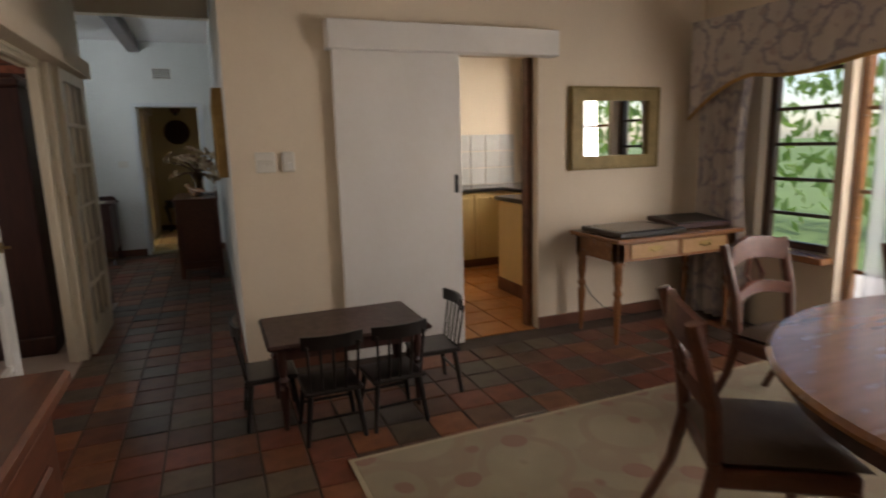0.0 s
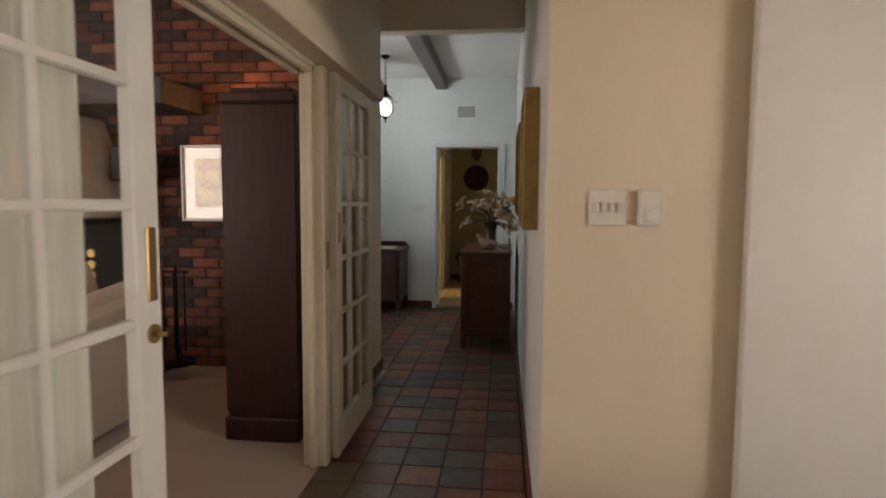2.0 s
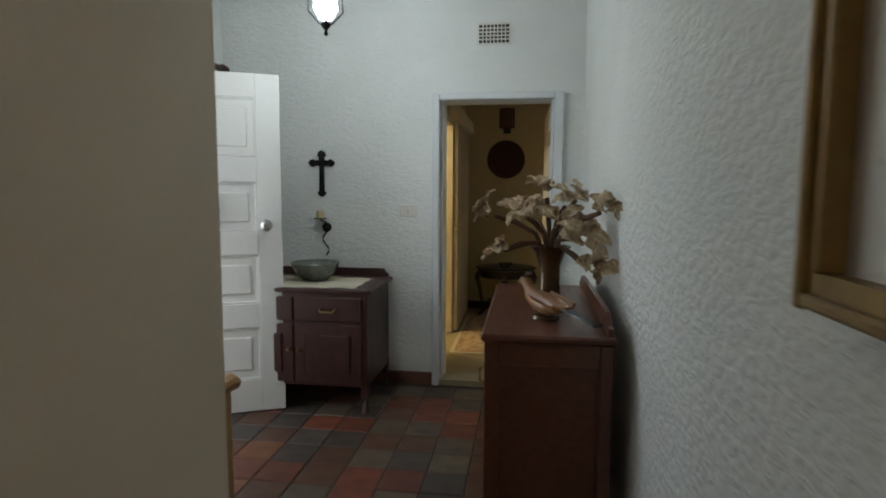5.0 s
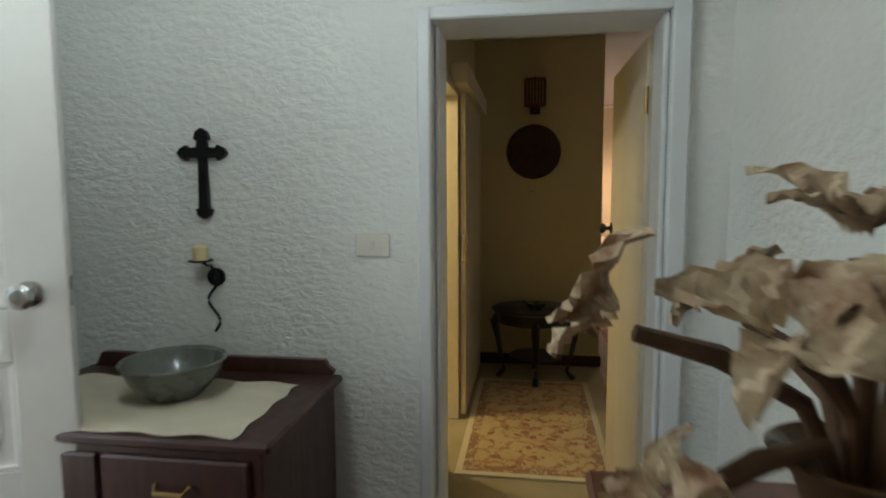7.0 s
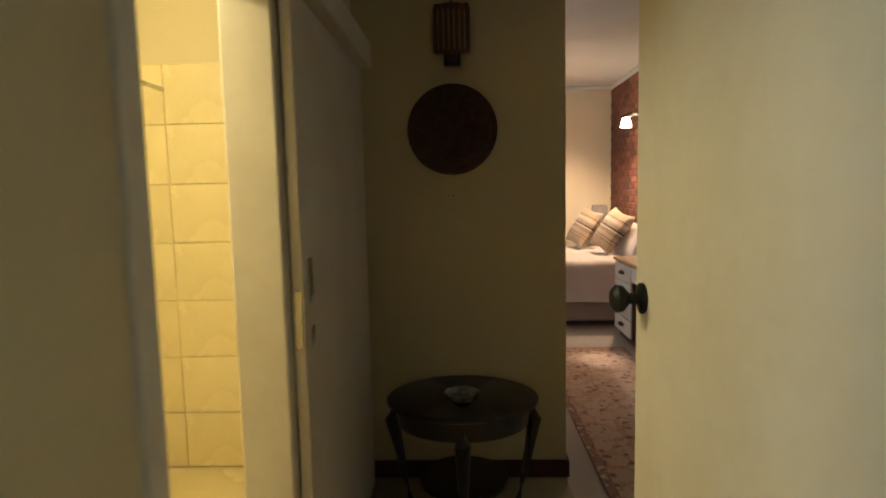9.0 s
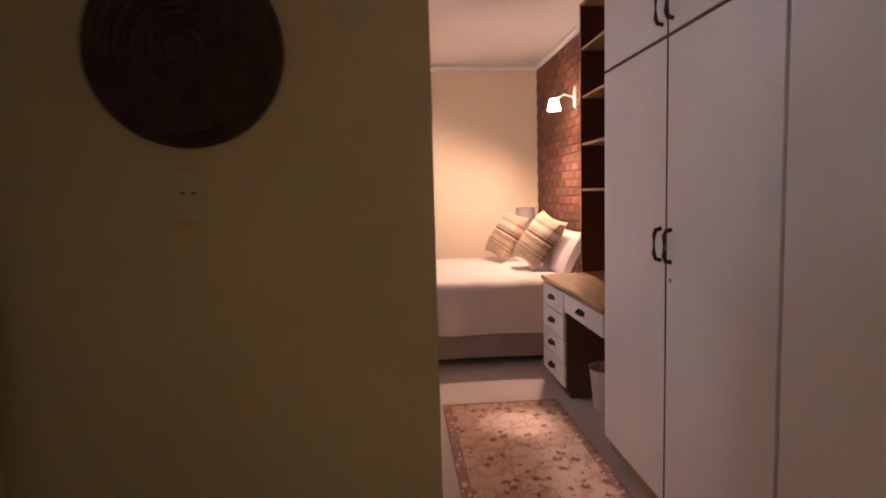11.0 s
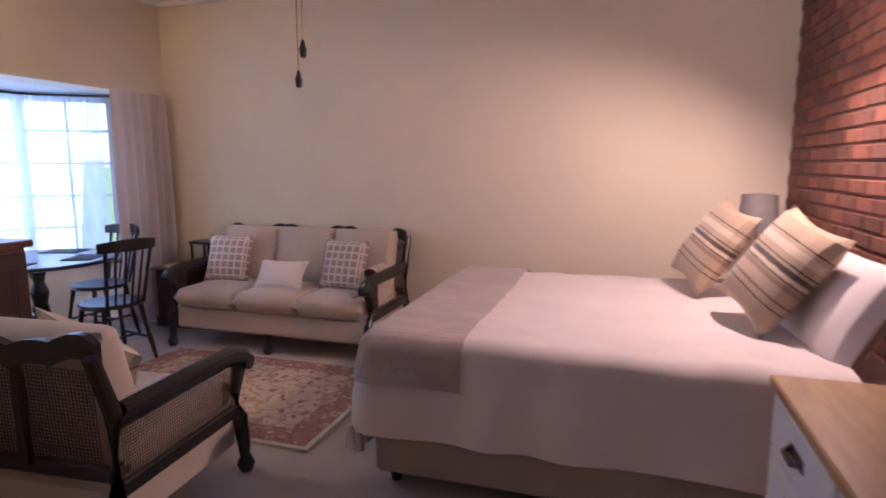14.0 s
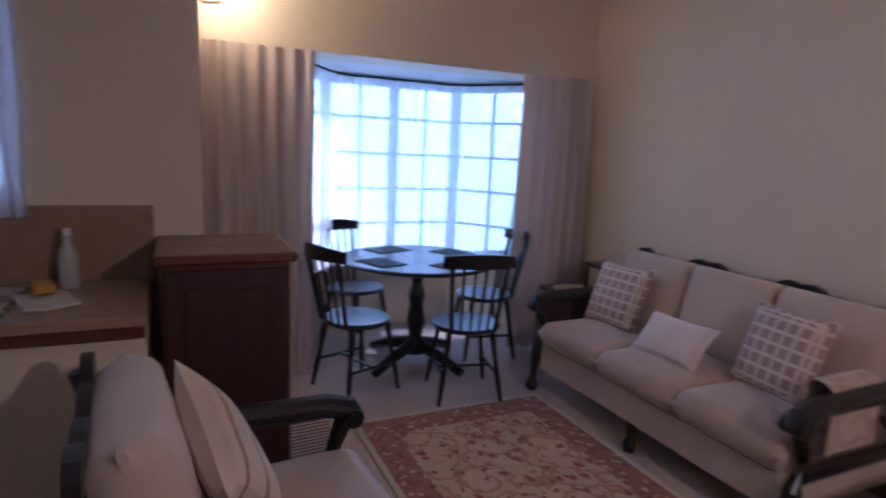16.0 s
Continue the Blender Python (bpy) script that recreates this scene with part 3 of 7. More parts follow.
wall("wall_bedroom_near", "x", 12.60, 0.12, -2.1, 0.0, 2.92, [YELLOW, BEDCREAM], (), "bedroom wall beside the fridge")
slab("ceiling_dining", -4.55, 4.45, -1.15, 7.06, 2.92, 3.02, CEIL, "white painted ceiling", "ceiling")
slab("ceiling_hall", -2.02, 0.80, 7.06, 9.92, 2.84, 2.94, CEIL, "white hall ceiling", "ceiling")
slab("ceiling_kitchen", 0.80, 4.45, 7.06, 7.45, 2.92, 3.02, CEIL, "white kitchen ceiling", "ceiling")
slab("ceiling_passage", -2.3, 0.90, 9.92, 12.60, 2.63, 2.73, CEIL, "passage ceiling", "ceiling")
slab("ceiling_bath", -2.3, -0.52, 12.60, 13.0, 2.63, 2.73, CEIL, "bathroom ceiling", "ceiling")
slab("ceiling_bedroom", -3.25, 2.37, 12.60, 18.08, 2.87, 2.97, CEIL, "white bedroom ceiling", "ceiling")
slab("ceiling_bedroom_entry", 0.90, 2.37, 9.92, 12.60, 2.87, 2.97, CEIL, "white ceiling by the wardrobes", "ceiling")
slab("floor_bed", -3.25, 2.37, 12.60, 18.08, -0.1, -0.006, CARPET, "beige wall-to-wall carpet", "floor")
slab("floor_entry", 0.615, 2.37, 9.92, 12.60, -0.1, -0.006, CARPET, "beige carpet beside the wardrobes", "floor")
slab("floor_passage", -0.52, 0.615, 9.80, 12.46, -0.1, -0.004, VINYL, "beige passage floor", "floor")
slab("floor_bath", -2.3, -0.52, 9.92, 12.60, -0.1, -0.006, BATHTILE, "yellow tiled bathroom floor", "floor")
slab("floor_lounge", -4.55, -0.36, -1.15, 7.0, -0.1, -0.004, CARPET, "beige lounge carpet", "floor")
slab("threshold", -0.288, 0.485, 9.70, 9.84, -0.02, 0.035, VINYL, "worn beige doorway threshold", "threshold")


def bay_shell():
    pts = [(-3.25, 15.72), (-3.85, 16.10), (-3.85, 17.22), (-3.25, 17.62)]

    def low(bm):
        for (xa, ya), (xb, yb) in zip(pts, pts[1:]):
            d = Vector((xb - xa, yb - ya, 0))
            m = Matrix.Translation(((xa + xb) / 2, (ya + yb) / 2, 0.27)) @ Matrix.Rotation(math.atan2(d.y, d.x), 4, "Z")
            rbox(bm, m, d.length + 0.04, 0.12, 0.54)
    solid("bay_wall", BEDCREAM, low, "low cream wall under the bay window", "wall", "structure", smooth=False)

    def flat(z0, z1, grow):
        def f(bm):
            q = [(-3.245, 15.60), (-3.85 - grow, 16.0), (-3.85 - grow, 17.32), (-3.245, 17.74)]
            a = [bm.verts.new((x, y, z0)) for x, y in q]
            b = [bm.verts.new((x, y, z1)) for x, y in q]
            bm.faces.new(a), bm.faces.new(b)
            for i in range(4):
                bm.faces.new((a[i], a[(i + 1) % 4], b[(i + 1) % 4], b[i]))
        return f
    solid("ceiling_bay", CEIL, flat(2.035, 2.16, 0.25), "white bay soffit", "ceiling", "structure", smooth=False)
    solid("floor_bay", CARPET, flat(-0.1, -0.008, 0.2), "carpet in the bay", "floor", "structure", smooth=False)
    win = tagged(new("window_bay"), "white-framed bay window with small panes", "window", kind="structure")
    for (xa, ya), (xb, yb), cols in zip(pts, pts[1:], (2, 4, 2)):
        d = Vector((xb - xa, yb - ya, 0))
        L = d.length
        m = Matrix.Translation(((xa + xb) / 2, (ya + yb) / 2, 0)) @ Matrix.Rotation(math.atan2(d.y, d.x), 4, "Z")

        def fr(bm):
            for s in (-L / 2, L / 2):
                rbox(bm, m @ Matrix.Translation((s, 0, 1.29)), 0.08, 0.07, 1.48, 0.006)
            if cols == 4:
                rbox(bm, m @ Matrix.Translation((0, 0, 1.29)), 0.08, 0.068, 1.48, 0.006)
            for z in (0.58, 1.99):
                rbox(bm, m @ Matrix.Translation((0, 0, z)), L, 0.066, 0.08, 0.006)
            for k in range(1, cols):
                if not (cols == 4 and k == 2):
                    rbox(bm, m @ Matrix.Translation((-L / 2 + L * k / cols, 0, 1.29)), 0.022, 0.03, 1.4)
            for k in range(1, 5):
                rbox(bm, m @ Matrix.Translation((0, 0, 0.58 + 1.41 * k / 5)), L, 0.028, 0.022)
        part(win, "frame", GREYWHITE, fr)
        pane = part(win, "pane", GLASS, lambda bm: rbox(bm, m @ Matrix.Translation((0, 0, 1.29)), L, 0.006, 1.4))
        pane.visible_shadow = False
    sill = part(win, "sill", MIDWOOD, lambda bm: [rbox(bm, Matrix.Translation(((xa + xb) / 2 + 0.05, (ya + yb) / 2, 0.555)) @ Matrix.Rotation(math.atan2(yb - ya, xb - xa), 4, "Z"), math.hypot(xb - xa, yb - ya), 0.2, 0.03, 0.006) for (xa, ya), (xb, yb) in zip(pts, pts[1:])])
    return win


bay_shell()


def grid_window(name, x, y0, y1, z0, z1, cols, rows, m, label):
    win = tagged(new(name), label, "window", kind="structure")

    def fr(bm):
        for y in (y0 + 0.025, y1 - 0.025):
            box(bm, x, x + 0.06, y - 0.025, y + 0.025, z0, z1, 0.004)
        for z in (z0 + 0.025, z1 - 0.025):
            box(bm, x + 0.002, x + 0.058, y0 + 0.05, y1 - 0.05, z - 0.025, z + 0.025, 0.004)
        for k in range(1, cols):
            y = y0 + (y1 - y0) * k / cols
            box(bm, x + 0.014, x + 0.046, y - 0.012, y + 0.012, z0 + 0.05, z1 - 0.05)
        for k in range(1, rows):
            z = z0 + (z1 - z0) * k / rows
            box(bm, x + 0.016, x + 0.044, y0 + 0.05, y1 - 0.05, z - 0.012, z + 0.012)
    part(win, "frame", m, fr)
    pane = part(win, "pane", GLASS, lambda bm: box(bm, x + 0.027, x + 0.033, y0 + 0.03, y1 - 0.03, z0 + 0.03, z1 - 0.03))
    pane.visible_shadow = False
    return win


FRAMEWOOD = mat("dark_window_wood", (0.075, 0.035, 0.024), (0.045, 0.02, 0.015), 0.4, scale=5, bump=0.06, stretch=(5, 5, 1))
grid_window("window_1", 4.33, 3.36, 3.92, 0.60, 2.05, 1, 6, FRAMEWOOD, "dark wooden casement window with thin bars")
grid_window("window_2", 4.33, 1.9, 3.30, 0.0, 2.05, 2, 4, MIDWOOD, "wooden glazed garden door")
grid_window("window_3", 4.33, 0.4, 1.88, 0.0, 2.05, 2, 4, MIDWOOD, "wooden glazed garden door leaf")
grid_window("window_4", 4.33, 5.9, 7.08, 1.05, 2.05, 2, 4, FRAMEWOOD, "dark wooden kitchen window")
grid_window("window_5", -2.05, 13.75, 14.50, 1.22, 2.08, 2, 4, GREYWHITE, "small-paned kitchenette window")
bars("window_sill", [(4.14, 4.33, 3.32, 3.96, 0.555, 0.60)], MIDWOOD, "varnished wooden window sill", "sill")

bars("baseboard_1", [(0.80, 1.42, 4.475, 4.49, 0, 0.09), (2.76, 4.25, 4.475, 4.49, 0, 0.09), (0.665, 0.68, 4.49, 9.70, 0, 0.09)], TAN, "clay tile skirting along the wall", "skirting")
bars("baseboard_2", [(-1.87, -0.335, 9.685, 9.70, 0, 0.09), (0.545, 0.665, 9.685, 9.70, 0, 0.09), (-0.41, -0.395, 6.2, 6.98, 0, 0.09), (-0.56, -0.395, 6.98, 6.995, 0, 0.09)], TAN, "clay tile skirting in the hall", "skirting")
bars("baseboard_3", [(-0.40, 0.615, 12.445, 12.46, 0, 0.09), (0.615, 0.63, 12.445, 12.60, 0, 0.09)], DARKWOOD, "dark wooden skirting in the passage", "skirting")
bars("baseboard_4", [(-2.95, 2.22, 17.915, 17.93, 0, 0.08)], TAN, "wooden bedroom skirting", "skirting")
bars("cornice", [(-2.95, 2.22, 17.87, 17.93, 2.81, 2.87), (2.15, 2.22, 12.6, 17.87, 2.81, 2.87), (-2.95, -2.89, 15.14, 17.87, 2.81, 2.87)], CEIL, "white plaster cornice round the bedroom", "cornice", 0.02)
bars("corridor_cornice", [(-0.36, 0.66, 7.0, 7.06, 2.86, 2.92), (0.60, 0.66, 4.5, 7.0, 2.86, 2.92)], CEIL, "plaster cornice in the corridor", "cornice", 0.02)
bars("ceiling_beam", [(-0.30, -0.16, 7.18, 9.70, 2.70, 2.84)], DARKWOOD, "dark stained ceiling beam in the hall", "beam", 0.01)
bars("door_frame_1", [(-0.335, -0.288, 9.665, 9.94, 0, 2.045), (0.485, 0.545, 9.665, 9.94, 0, 2.045), (-0.288, 0.485, 9.665, 9.94, 2.0, 2.045), (-0.288, -0.272, 9.74, 9.94, 0, 2.0), (0.465, 0.485, 9.70, 9.86, 0, 2.0)], GREYWHITE, "grey-white painted door frame", "door frame", 0.006)
bars("door_frame_2", [(-0.53, -0.385, 11.22, 11.30, 0, 2.06), (-0.53, -0.385, 10.50, 10.56, 0, 2.06), (-0.53, -0.385, 10.56, 11.22, 2.0, 2.06)], IVORY, "ivory bathroom door frame", "door frame")
bars("door_frame_3", [(1.39, 2.14, 4.462, 4.487, 0, 0.02), (2.715, 2.76, 4.57, 4.65, 0, 1.98)], REDWOOD, "dark wooden kitchen door jamb", "door frame")
bars("door_frame_4", [(-2.05, -1.855, 8.72, 8.77, 0, 2.08), (-2.05, -1.855, 7.85, 7.90, 0, 2.08), (-2.05, -1.855, 7.90, 8.72, 2.03, 2.08)], WHITE, "white front door frame", "door frame")


# ---- glazed sliding doors ----
def glazed_leaf(name, x, y0, y1, z1, label, cols=3, rows=6):
    t = thing(name, label, "sliding door", pose(x, y0, 0))
    w, s = y1 - y0, 0.075

    def fr(bm):
        for a, b in ((0, s + 0.02), (w - s - 0.02, w)):
            box(bm, -0.018, 0.018, a, b, 0.012, z1, 0.004)
        box(bm, -0.0175, 0.0175, s + 0.02, w - s - 0.02, 0.012, 0.19, 0.004)
        box(bm, -0.0175, 0.0175, s + 0.02, w - s - 0.02, z1 - 0.08, z1, 0.004)
        a0, a1, b0, b1 = s + 0.02, w - s - 0.02, 0.19, z1 - 0.08
        for k in range(1, cols):
            y = a0 + (a1 - a0) * k / cols
            box(bm, -0.016, 0.016, y - 0.013, y + 0.013, b0, b1, 0.005)
        for k in range(1, rows):
            z = b0 + (b1 - b0) * k / rows
            box(bm, -0.0155, 0.0155, a0, a1, z - 0.013, z + 0.013, 0.005)
    part(t, "frame", IVORY if "fixed" in label else WHITE, fr)
    part(t, "pane", GLASS, lambda bm: box(bm, -0.002, 0.002, s, w - s, 0.18, z1 - 0.07), smooth=False).visible_shadow = False
    part(t, "net_curtain", FROST, lambda bm: sheet(bm, lambda u, v: Vector((-0.07 + 0.012 * math.sin(u * 60) + 0.006 * math.sin(u * 23), 0.02 + u * (w - 0.16), 0.06 + v * (z1 - 0.1))), 90, 2), "pale net curtain behind the panes")
    return t


d1 = glazed_leaf("glazed_door", -0.325, 2.88, 3.885, 1.955, "white small-paned sliding door, pushed open")
part(d1, "flush_pull", BRASS, lambda bm: box(bm, 0.016, 0.022, 0.95, 0.985, 1.08, 1.26, 0.002), "brass flush pull")
part(d1, "lock_knob", BRASS, lambda bm: (rod(bm, (0.018, 0.965, 1.0), (0.026, 0.965, 1.0), 0.024), rod(bm, (0.02, 0.965, 1.0), (0.055, 0.965, 1.0), 0.006)), "brass lock key")
d2 = glazed_leaf("glazed_door", -0.30, 5.34, 6.12, 1.955, "ivory fixed small-paned door panel beside the corridor")
part(d2, "flush_pull", BRASS, lambda bm: box(bm, 0.018, 0.023, 0.02, 0.05, 1.12, 1.27, 0.002), "brass flush pull")
bars("door_frame_5", [(-0.44, -0.32, 5.26, 5.335, 0, 1.97), (-0.40, -0.37, 5.235, 5.26, 0, 1.97)], IVORY, "ivory jamb of the lounge doors", "door frame")
solid("keeper_plate", BRASS, lambda bm: box(bm, -0.32, -0.314, 5.285, 5.315, 0.99, 1.13, 0.002), "brass keeper plate on the jamb", "lock plate")
bars("trim_door_track", [(-0.36, -0.245, 2.60, 6.30, 1.975, 2.10)], CREAM, "cream pelmet over the sliding doors", "pelmet")
bars("trim_inner_track", [(-0.50, -0.36, 2.86, 5.26, 1.96, 2.02), (-0.47, -0.44, 2.86, 5.26, 1.93, 1.96), (-0.40, -0.37, 2.86, 5.26, 1.93, 1.96)], IVORY, "ivory door track rails", "track")

# ---- kitchen sliding door ----
kd = thing("sliding_door", "white flush sliding kitchen door, half open", "sliding door", pose(1.30, 4.44, 0))
part(kd, "leaf", WHITE, lambda bm: box(bm, 0, 0.83, -0.02, 0.02, 0.012, 1.985, 0.004))
part(kd, "flush_pull", IRON, lambda bm: (box(bm, 0.775, 0.805, -0.0225, -0.019, 1.07, 1.19, 0.001), box(bm, 0.782, 0.798, -0.0235, -0.0222, 1.08, 1.18)), "dark steel flush pull")
bars("trim_pelmet", [(1.27, 2.86, 4.375, 4.489, 1.965, 2.135)], WHITE, "white boxed pelmet over the sliding door", "pelmet", 0.006)


def switch(name, label, m, gangs, w=0.12, h=0.12):
    t = thing(name, label, "light switch", m)
    part(t, "plate", PLASTIC, lambda bm: box(bm, -w / 2, w / 2, -0.012, 0, -h / 2, h / 2, 0.004))
    for k in range(gangs):
        x = (k - (gangs - 1) / 2) * 0.026
        part(t, "rocker", PLASTIC, lambda bm: rbox(bm, Matrix.Translation((x, -0.014, 0)) @ Matrix.Rotation(0.2, 4, "X"), 0.016, 0.01, 0.032, 0.002))
    return t


switch("light_switch", "white four-gang light switch on a cream wall", pose(0.879, 4.49, 1.312), 4, 0.118, 0.122)
dim = thing("dimmer", "white thermostat dial beside the light switch", "thermostat", pose(1.013, 4.49, 1.312) @ Matrix.Diagonal((0.84, 0.9, 0.86, 1)))
part(dim, "body", PLASTIC, lambda bm: box(bm, -0.045, 0.045, -0.03, 0, -0.07, 0.07, 0.01))
part(dim, "dial", WHITE, lambda bm: rod(bm, (0.008, -0.042, -0.028), (0.008, -0.03, -0.028), 0.022, 0.024, 20))
switch("light_switch", "white single light switch on textured plaster", pose(-0.505, 9.70, 1.245), 1, 0.125, 0.085)


def framed(name, label, category, m, w, h, border, fm, inner, depth=0.03, mount=0.0):
    """A frame on a wall: local x across, z up, front towards -y."""
    t = thing(name, label, category, m)

    def fr(bm):
        for s in (-1, 1):
            prism(bm, [(s * w / 2, -h / 2), (s * w / 2, h / 2), (s * (w / 2 - border), h / 2 - border), (s * (w / 2 - border), -h / 2 + border)], -depth, 0)
            prism(bm, [(-w / 2, s * h / 2), (w / 2, s * h / 2), (w / 2 - border, s * (h / 2 - border)), (-w / 2 + border, s * (h / 2 - border))], -depth, 0)
        for s in (-1, 1):
            box(bm, s * (w / 2 - border) - 0.006, s * (w / 2 - border) + 0.006, -depth - 0.008, -0.004, -h / 2 + border, h / 2 - border, 0.003)
            box(bm, s * (w / 2 - 0.012) - 0.008, s * (w / 2 - 0.012) + 0.008, -depth - 0.012, -0.004, -h / 2, h / 2, 0.004)
            box(bm, -w / 2 + 0.02, w / 2 - 0.02, -depth - 0.012, -0.004, s * (h / 2 - 0.012) - 0.008, s * (h / 2 - 0.012) + 0.008, 0.004)
    part(t, "frame", fm, fr)
    part(t, inner[0], inner[1], lambda bm: box(bm, -w / 2 + border - 0.004, w / 2 - border + 0.004, -depth * 0.5, -0.002, -h / 2 + border - 0.004, h / 2 - border + 0.004), smooth=False)
    if mount:
        b = border + mount
        part(t, "print", ARTINK, lambda bm: box(bm, -w / 2 + b, w / 2 - b, -depth * 0.5 - 0.003, -depth * 0.5 - 0.001, -h / 2 + b, h / 2 - b), smooth=False)
        part(t, "glazing", GLASS, lambda bm: box(bm, -w / 2 + border, w / 2 - border, -depth * 0.5 - 0.008, -depth * 0.5 - 0.006, -h / 2 + border, h / 2 - border), smooth=False).visible_shadow = False
    return t


framed("wall_mirror", "wall mirror in a wide antique-gold frame", "mirror", pose(3.41, 4.488, 1.475, 0, 0, 0), 0.80, 0.60, 0.10, OLIVE, ("mirror_glass", MIRROR), 0.035)
framed("picture", "glazed picture in a gilt frame on the corridor wall", "picture", pose(0.678, 5.16, 1.50, 0, 0, -90), 0.52, 0.57, 0.05, GOLD, ("mount", PAPER), 0.05, 0.10)
framed("picture", "glazed picture in a gilt frame on the corridor wall", "picture", pose(0.678, 6.12, 1.51, 0, 0, -90), 0.62, 0.52, 0.045, GOLD, ("mount", PAPER), 0.05, 0.09)
framed("picture", "botanical print in a white frame on brick", "picture", pose(-1.72, 6.845, 1.46, 0, 0, 0), 0.46, 0.585, 0.015, WHITE, ("mount", PAPER), 0.03, 0.09)


# ---- turned legs and wooden furniture ----
def turned(bm, x, y, z0, z1, r, tip=0.6):
    h = z1 - z0
    lathe(bm, [(0, z0), (r * 0.7 * tip, z0), (r * 0.8 * tip, z0 + 0.04 * h), (r * 0.55, z0 + 0.10 * h), (r * 0.75, z0 + 0.30 * h), (r * 1.0, z0 + 0.50 * h), (r * 0.6, z0 + 0.55 * h), (r * 1.05, z0 + 0.60 * h), (r * 0.65, z0 + 0.65 * h), (r * 0.9, z0 + 0.72 * h), (r, z0 + 0.75 * h), (r, z1), (0, z1)], Matrix.Translation((x, y, 0)), 12)


def side_table():
    t = thing("writing_table", "varnished wooden writing table with two drawers, under the mirror", "table", pose(2.98, 3.86, 0))
    part(t, "top", MIDWOOD, lambda bm: box(bm, 0, 1.12, 0, 0.56, 0.715, 0.745, 0.006))
    part(t, "apron", MIDWOOD, lambda bm: (box(bm, 0.06, 1.06, 0.05, 0.07, 0.58, 0.715), box(bm, 0.06, 1.06, 0.50, 0.52, 0.58, 0.715), box(bm, 0.04, 0.06, 0.05, 0.52, 0.58, 0.715), box(bm, 1.06, 1.08, 0.05, 0.52, 0.58, 0.715)))
    for x, y in ((0.07, 0.08), (1.05, 0.08), (0.07, 0.49), (1.05, 0.49)):
        part(t, "leg", MIDWOOD, lambda bm: (turned(bm, x, y, 0, 0.60, 0.03), box(bm, x - 0.03, x + 0.03, y - 0.03, y + 0.03, 0.56, 0.715, 0.003)))
    for x in (0.14, 0.58):
        d = part(t, "drawer", OAK, lambda bm: box(bm, x, x + 0.40, 0.038, 0.05, 0.60, 0.70, 0.004))
        part(d, "handle", BRASS, lambda bm: (tube(bm, [(x + 0.16, 0.035, 0.655), (x + 0.17, 0.02, 0.645), (x + 0.23, 0.02, 0.645), (x + 0.24, 0.035, 0.655)], 0.005), box(bm, x + 0.14, x + 0.26, 0.034, 0.038, 0.64, 0.675, 0.002)), "brass swan-neck handle")
    solid("display_case", [BLACKWOOD, GLASS], lambda bm: (box(bm, 0, 0.56, 0, 0.44, 0, 0.035, 0.006), box(bm, 0.03, 0.53, 0.03, 0.41, 0.034, 0.038, 0, 1)), "flat black glass-topped display case on the table", "display case", m=pose(3.03, 3.90, 0.746))
    solid("display_case", [DARKWOOD, BLACKWOOD], lambda bm: (box(bm, 0, 0.46, 0, 0.36, 0, 0.035, 0.006), box(bm, 0.03, 0.43, 0.03, 0.33, 0.034, 0.04, 0, 1)), "flat dark wooden case leaning on the table", "display case", m=pose(3.60, 4.0, 0.752, 4, 0, -6))


side_table()
solid("power_cable", BLACK, lambda bm: tube(bm, [(3.15, 4.46, 0.32), (3.2, 4.44, 0.22), (3.3, 4.42, 0.12), (3.42, 4.42, 0.06), (3.6, 4.44, 0.012), (3.9, 4.44, 0.012)], 0.004, 6), "thin black cable hanging at the wall", "cable")


def kid_chair(m):
    t = thing("child_chair", "small dark wooden child's chair with a spindle back", "chair", m, "chairs round the child's table")
    part(t, "seat", BLACKWOOD, lambda bm: box(bm, -0.14, 0.14, -0.13, 0.13, 0.24, 0.265, 0.008))
    for x in (-1, 1):
        for y in (-1, 1):
            part(t, "leg", BLACKWOOD, lambda bm: rod(bm, (x * 0.14, y * 0.13, 0), (x * 0.11, y * 0.10, 0.245), 0.011, 0.015, 8))
    for y in (-1, 1):
        part(t, "stretcher", BLACKWOOD, lambda bm: rod(bm, (-0.125, y * 0.115, 0.12), (0.125, y * 0.115, 0.12), 0.008, seg=6))

    def back(bm):
        for k in range(5):
            x = -0.11 + 0.055 * k
            rod(bm, (x, -0.12, 0.26), (x * 1.1, -0.16, 0.50), 0.007, seg=6)
        sheet(bm, lambda u, v: Vector(((u - 0.5) * 0.29, -0.175 + 0.03 * (2 * u - 1) ** 2, 0.48 + v * 0.065)), 10, 1, 0.016)
    part(t, "backrest", BLACKWOOD, back)
    return t


kt = thing("child_table", "low dark-stained wooden child's table", "table", pose(0.74, 3.58, 0))
part(kt, "top", DARKWOOD, lambda bm: box(bm, 0, 0.84, 0, 0.54, 0.435, 0.462, 0.012))
for ay in (0.05, 0.47):
    part(kt, "apron", DARKWOOD, lambda bm: box(bm, 0.05, 0.79, ay, ay + 0.02, 0.37, 0.435))
for lx, ly in ((0.07, 0.07), (0.77, 0.07), (0.07, 0.47), (0.77, 0.47)):
    part(kt, "leg", DARKWOOD, lambda bm: turned(bm, lx, ly, 0, 0.435, 0.026))
c0 = kid_chair(pose(1.02, 3.56, 0))
for q in (pose(1.34, 3.57, 0, 0, 0, 4), pose(1.66, 3.84, 0, 0, 0, 88), pose(0.76, 3.84, 0, 0, 0, -90)):
    copy_thing(c0, q)


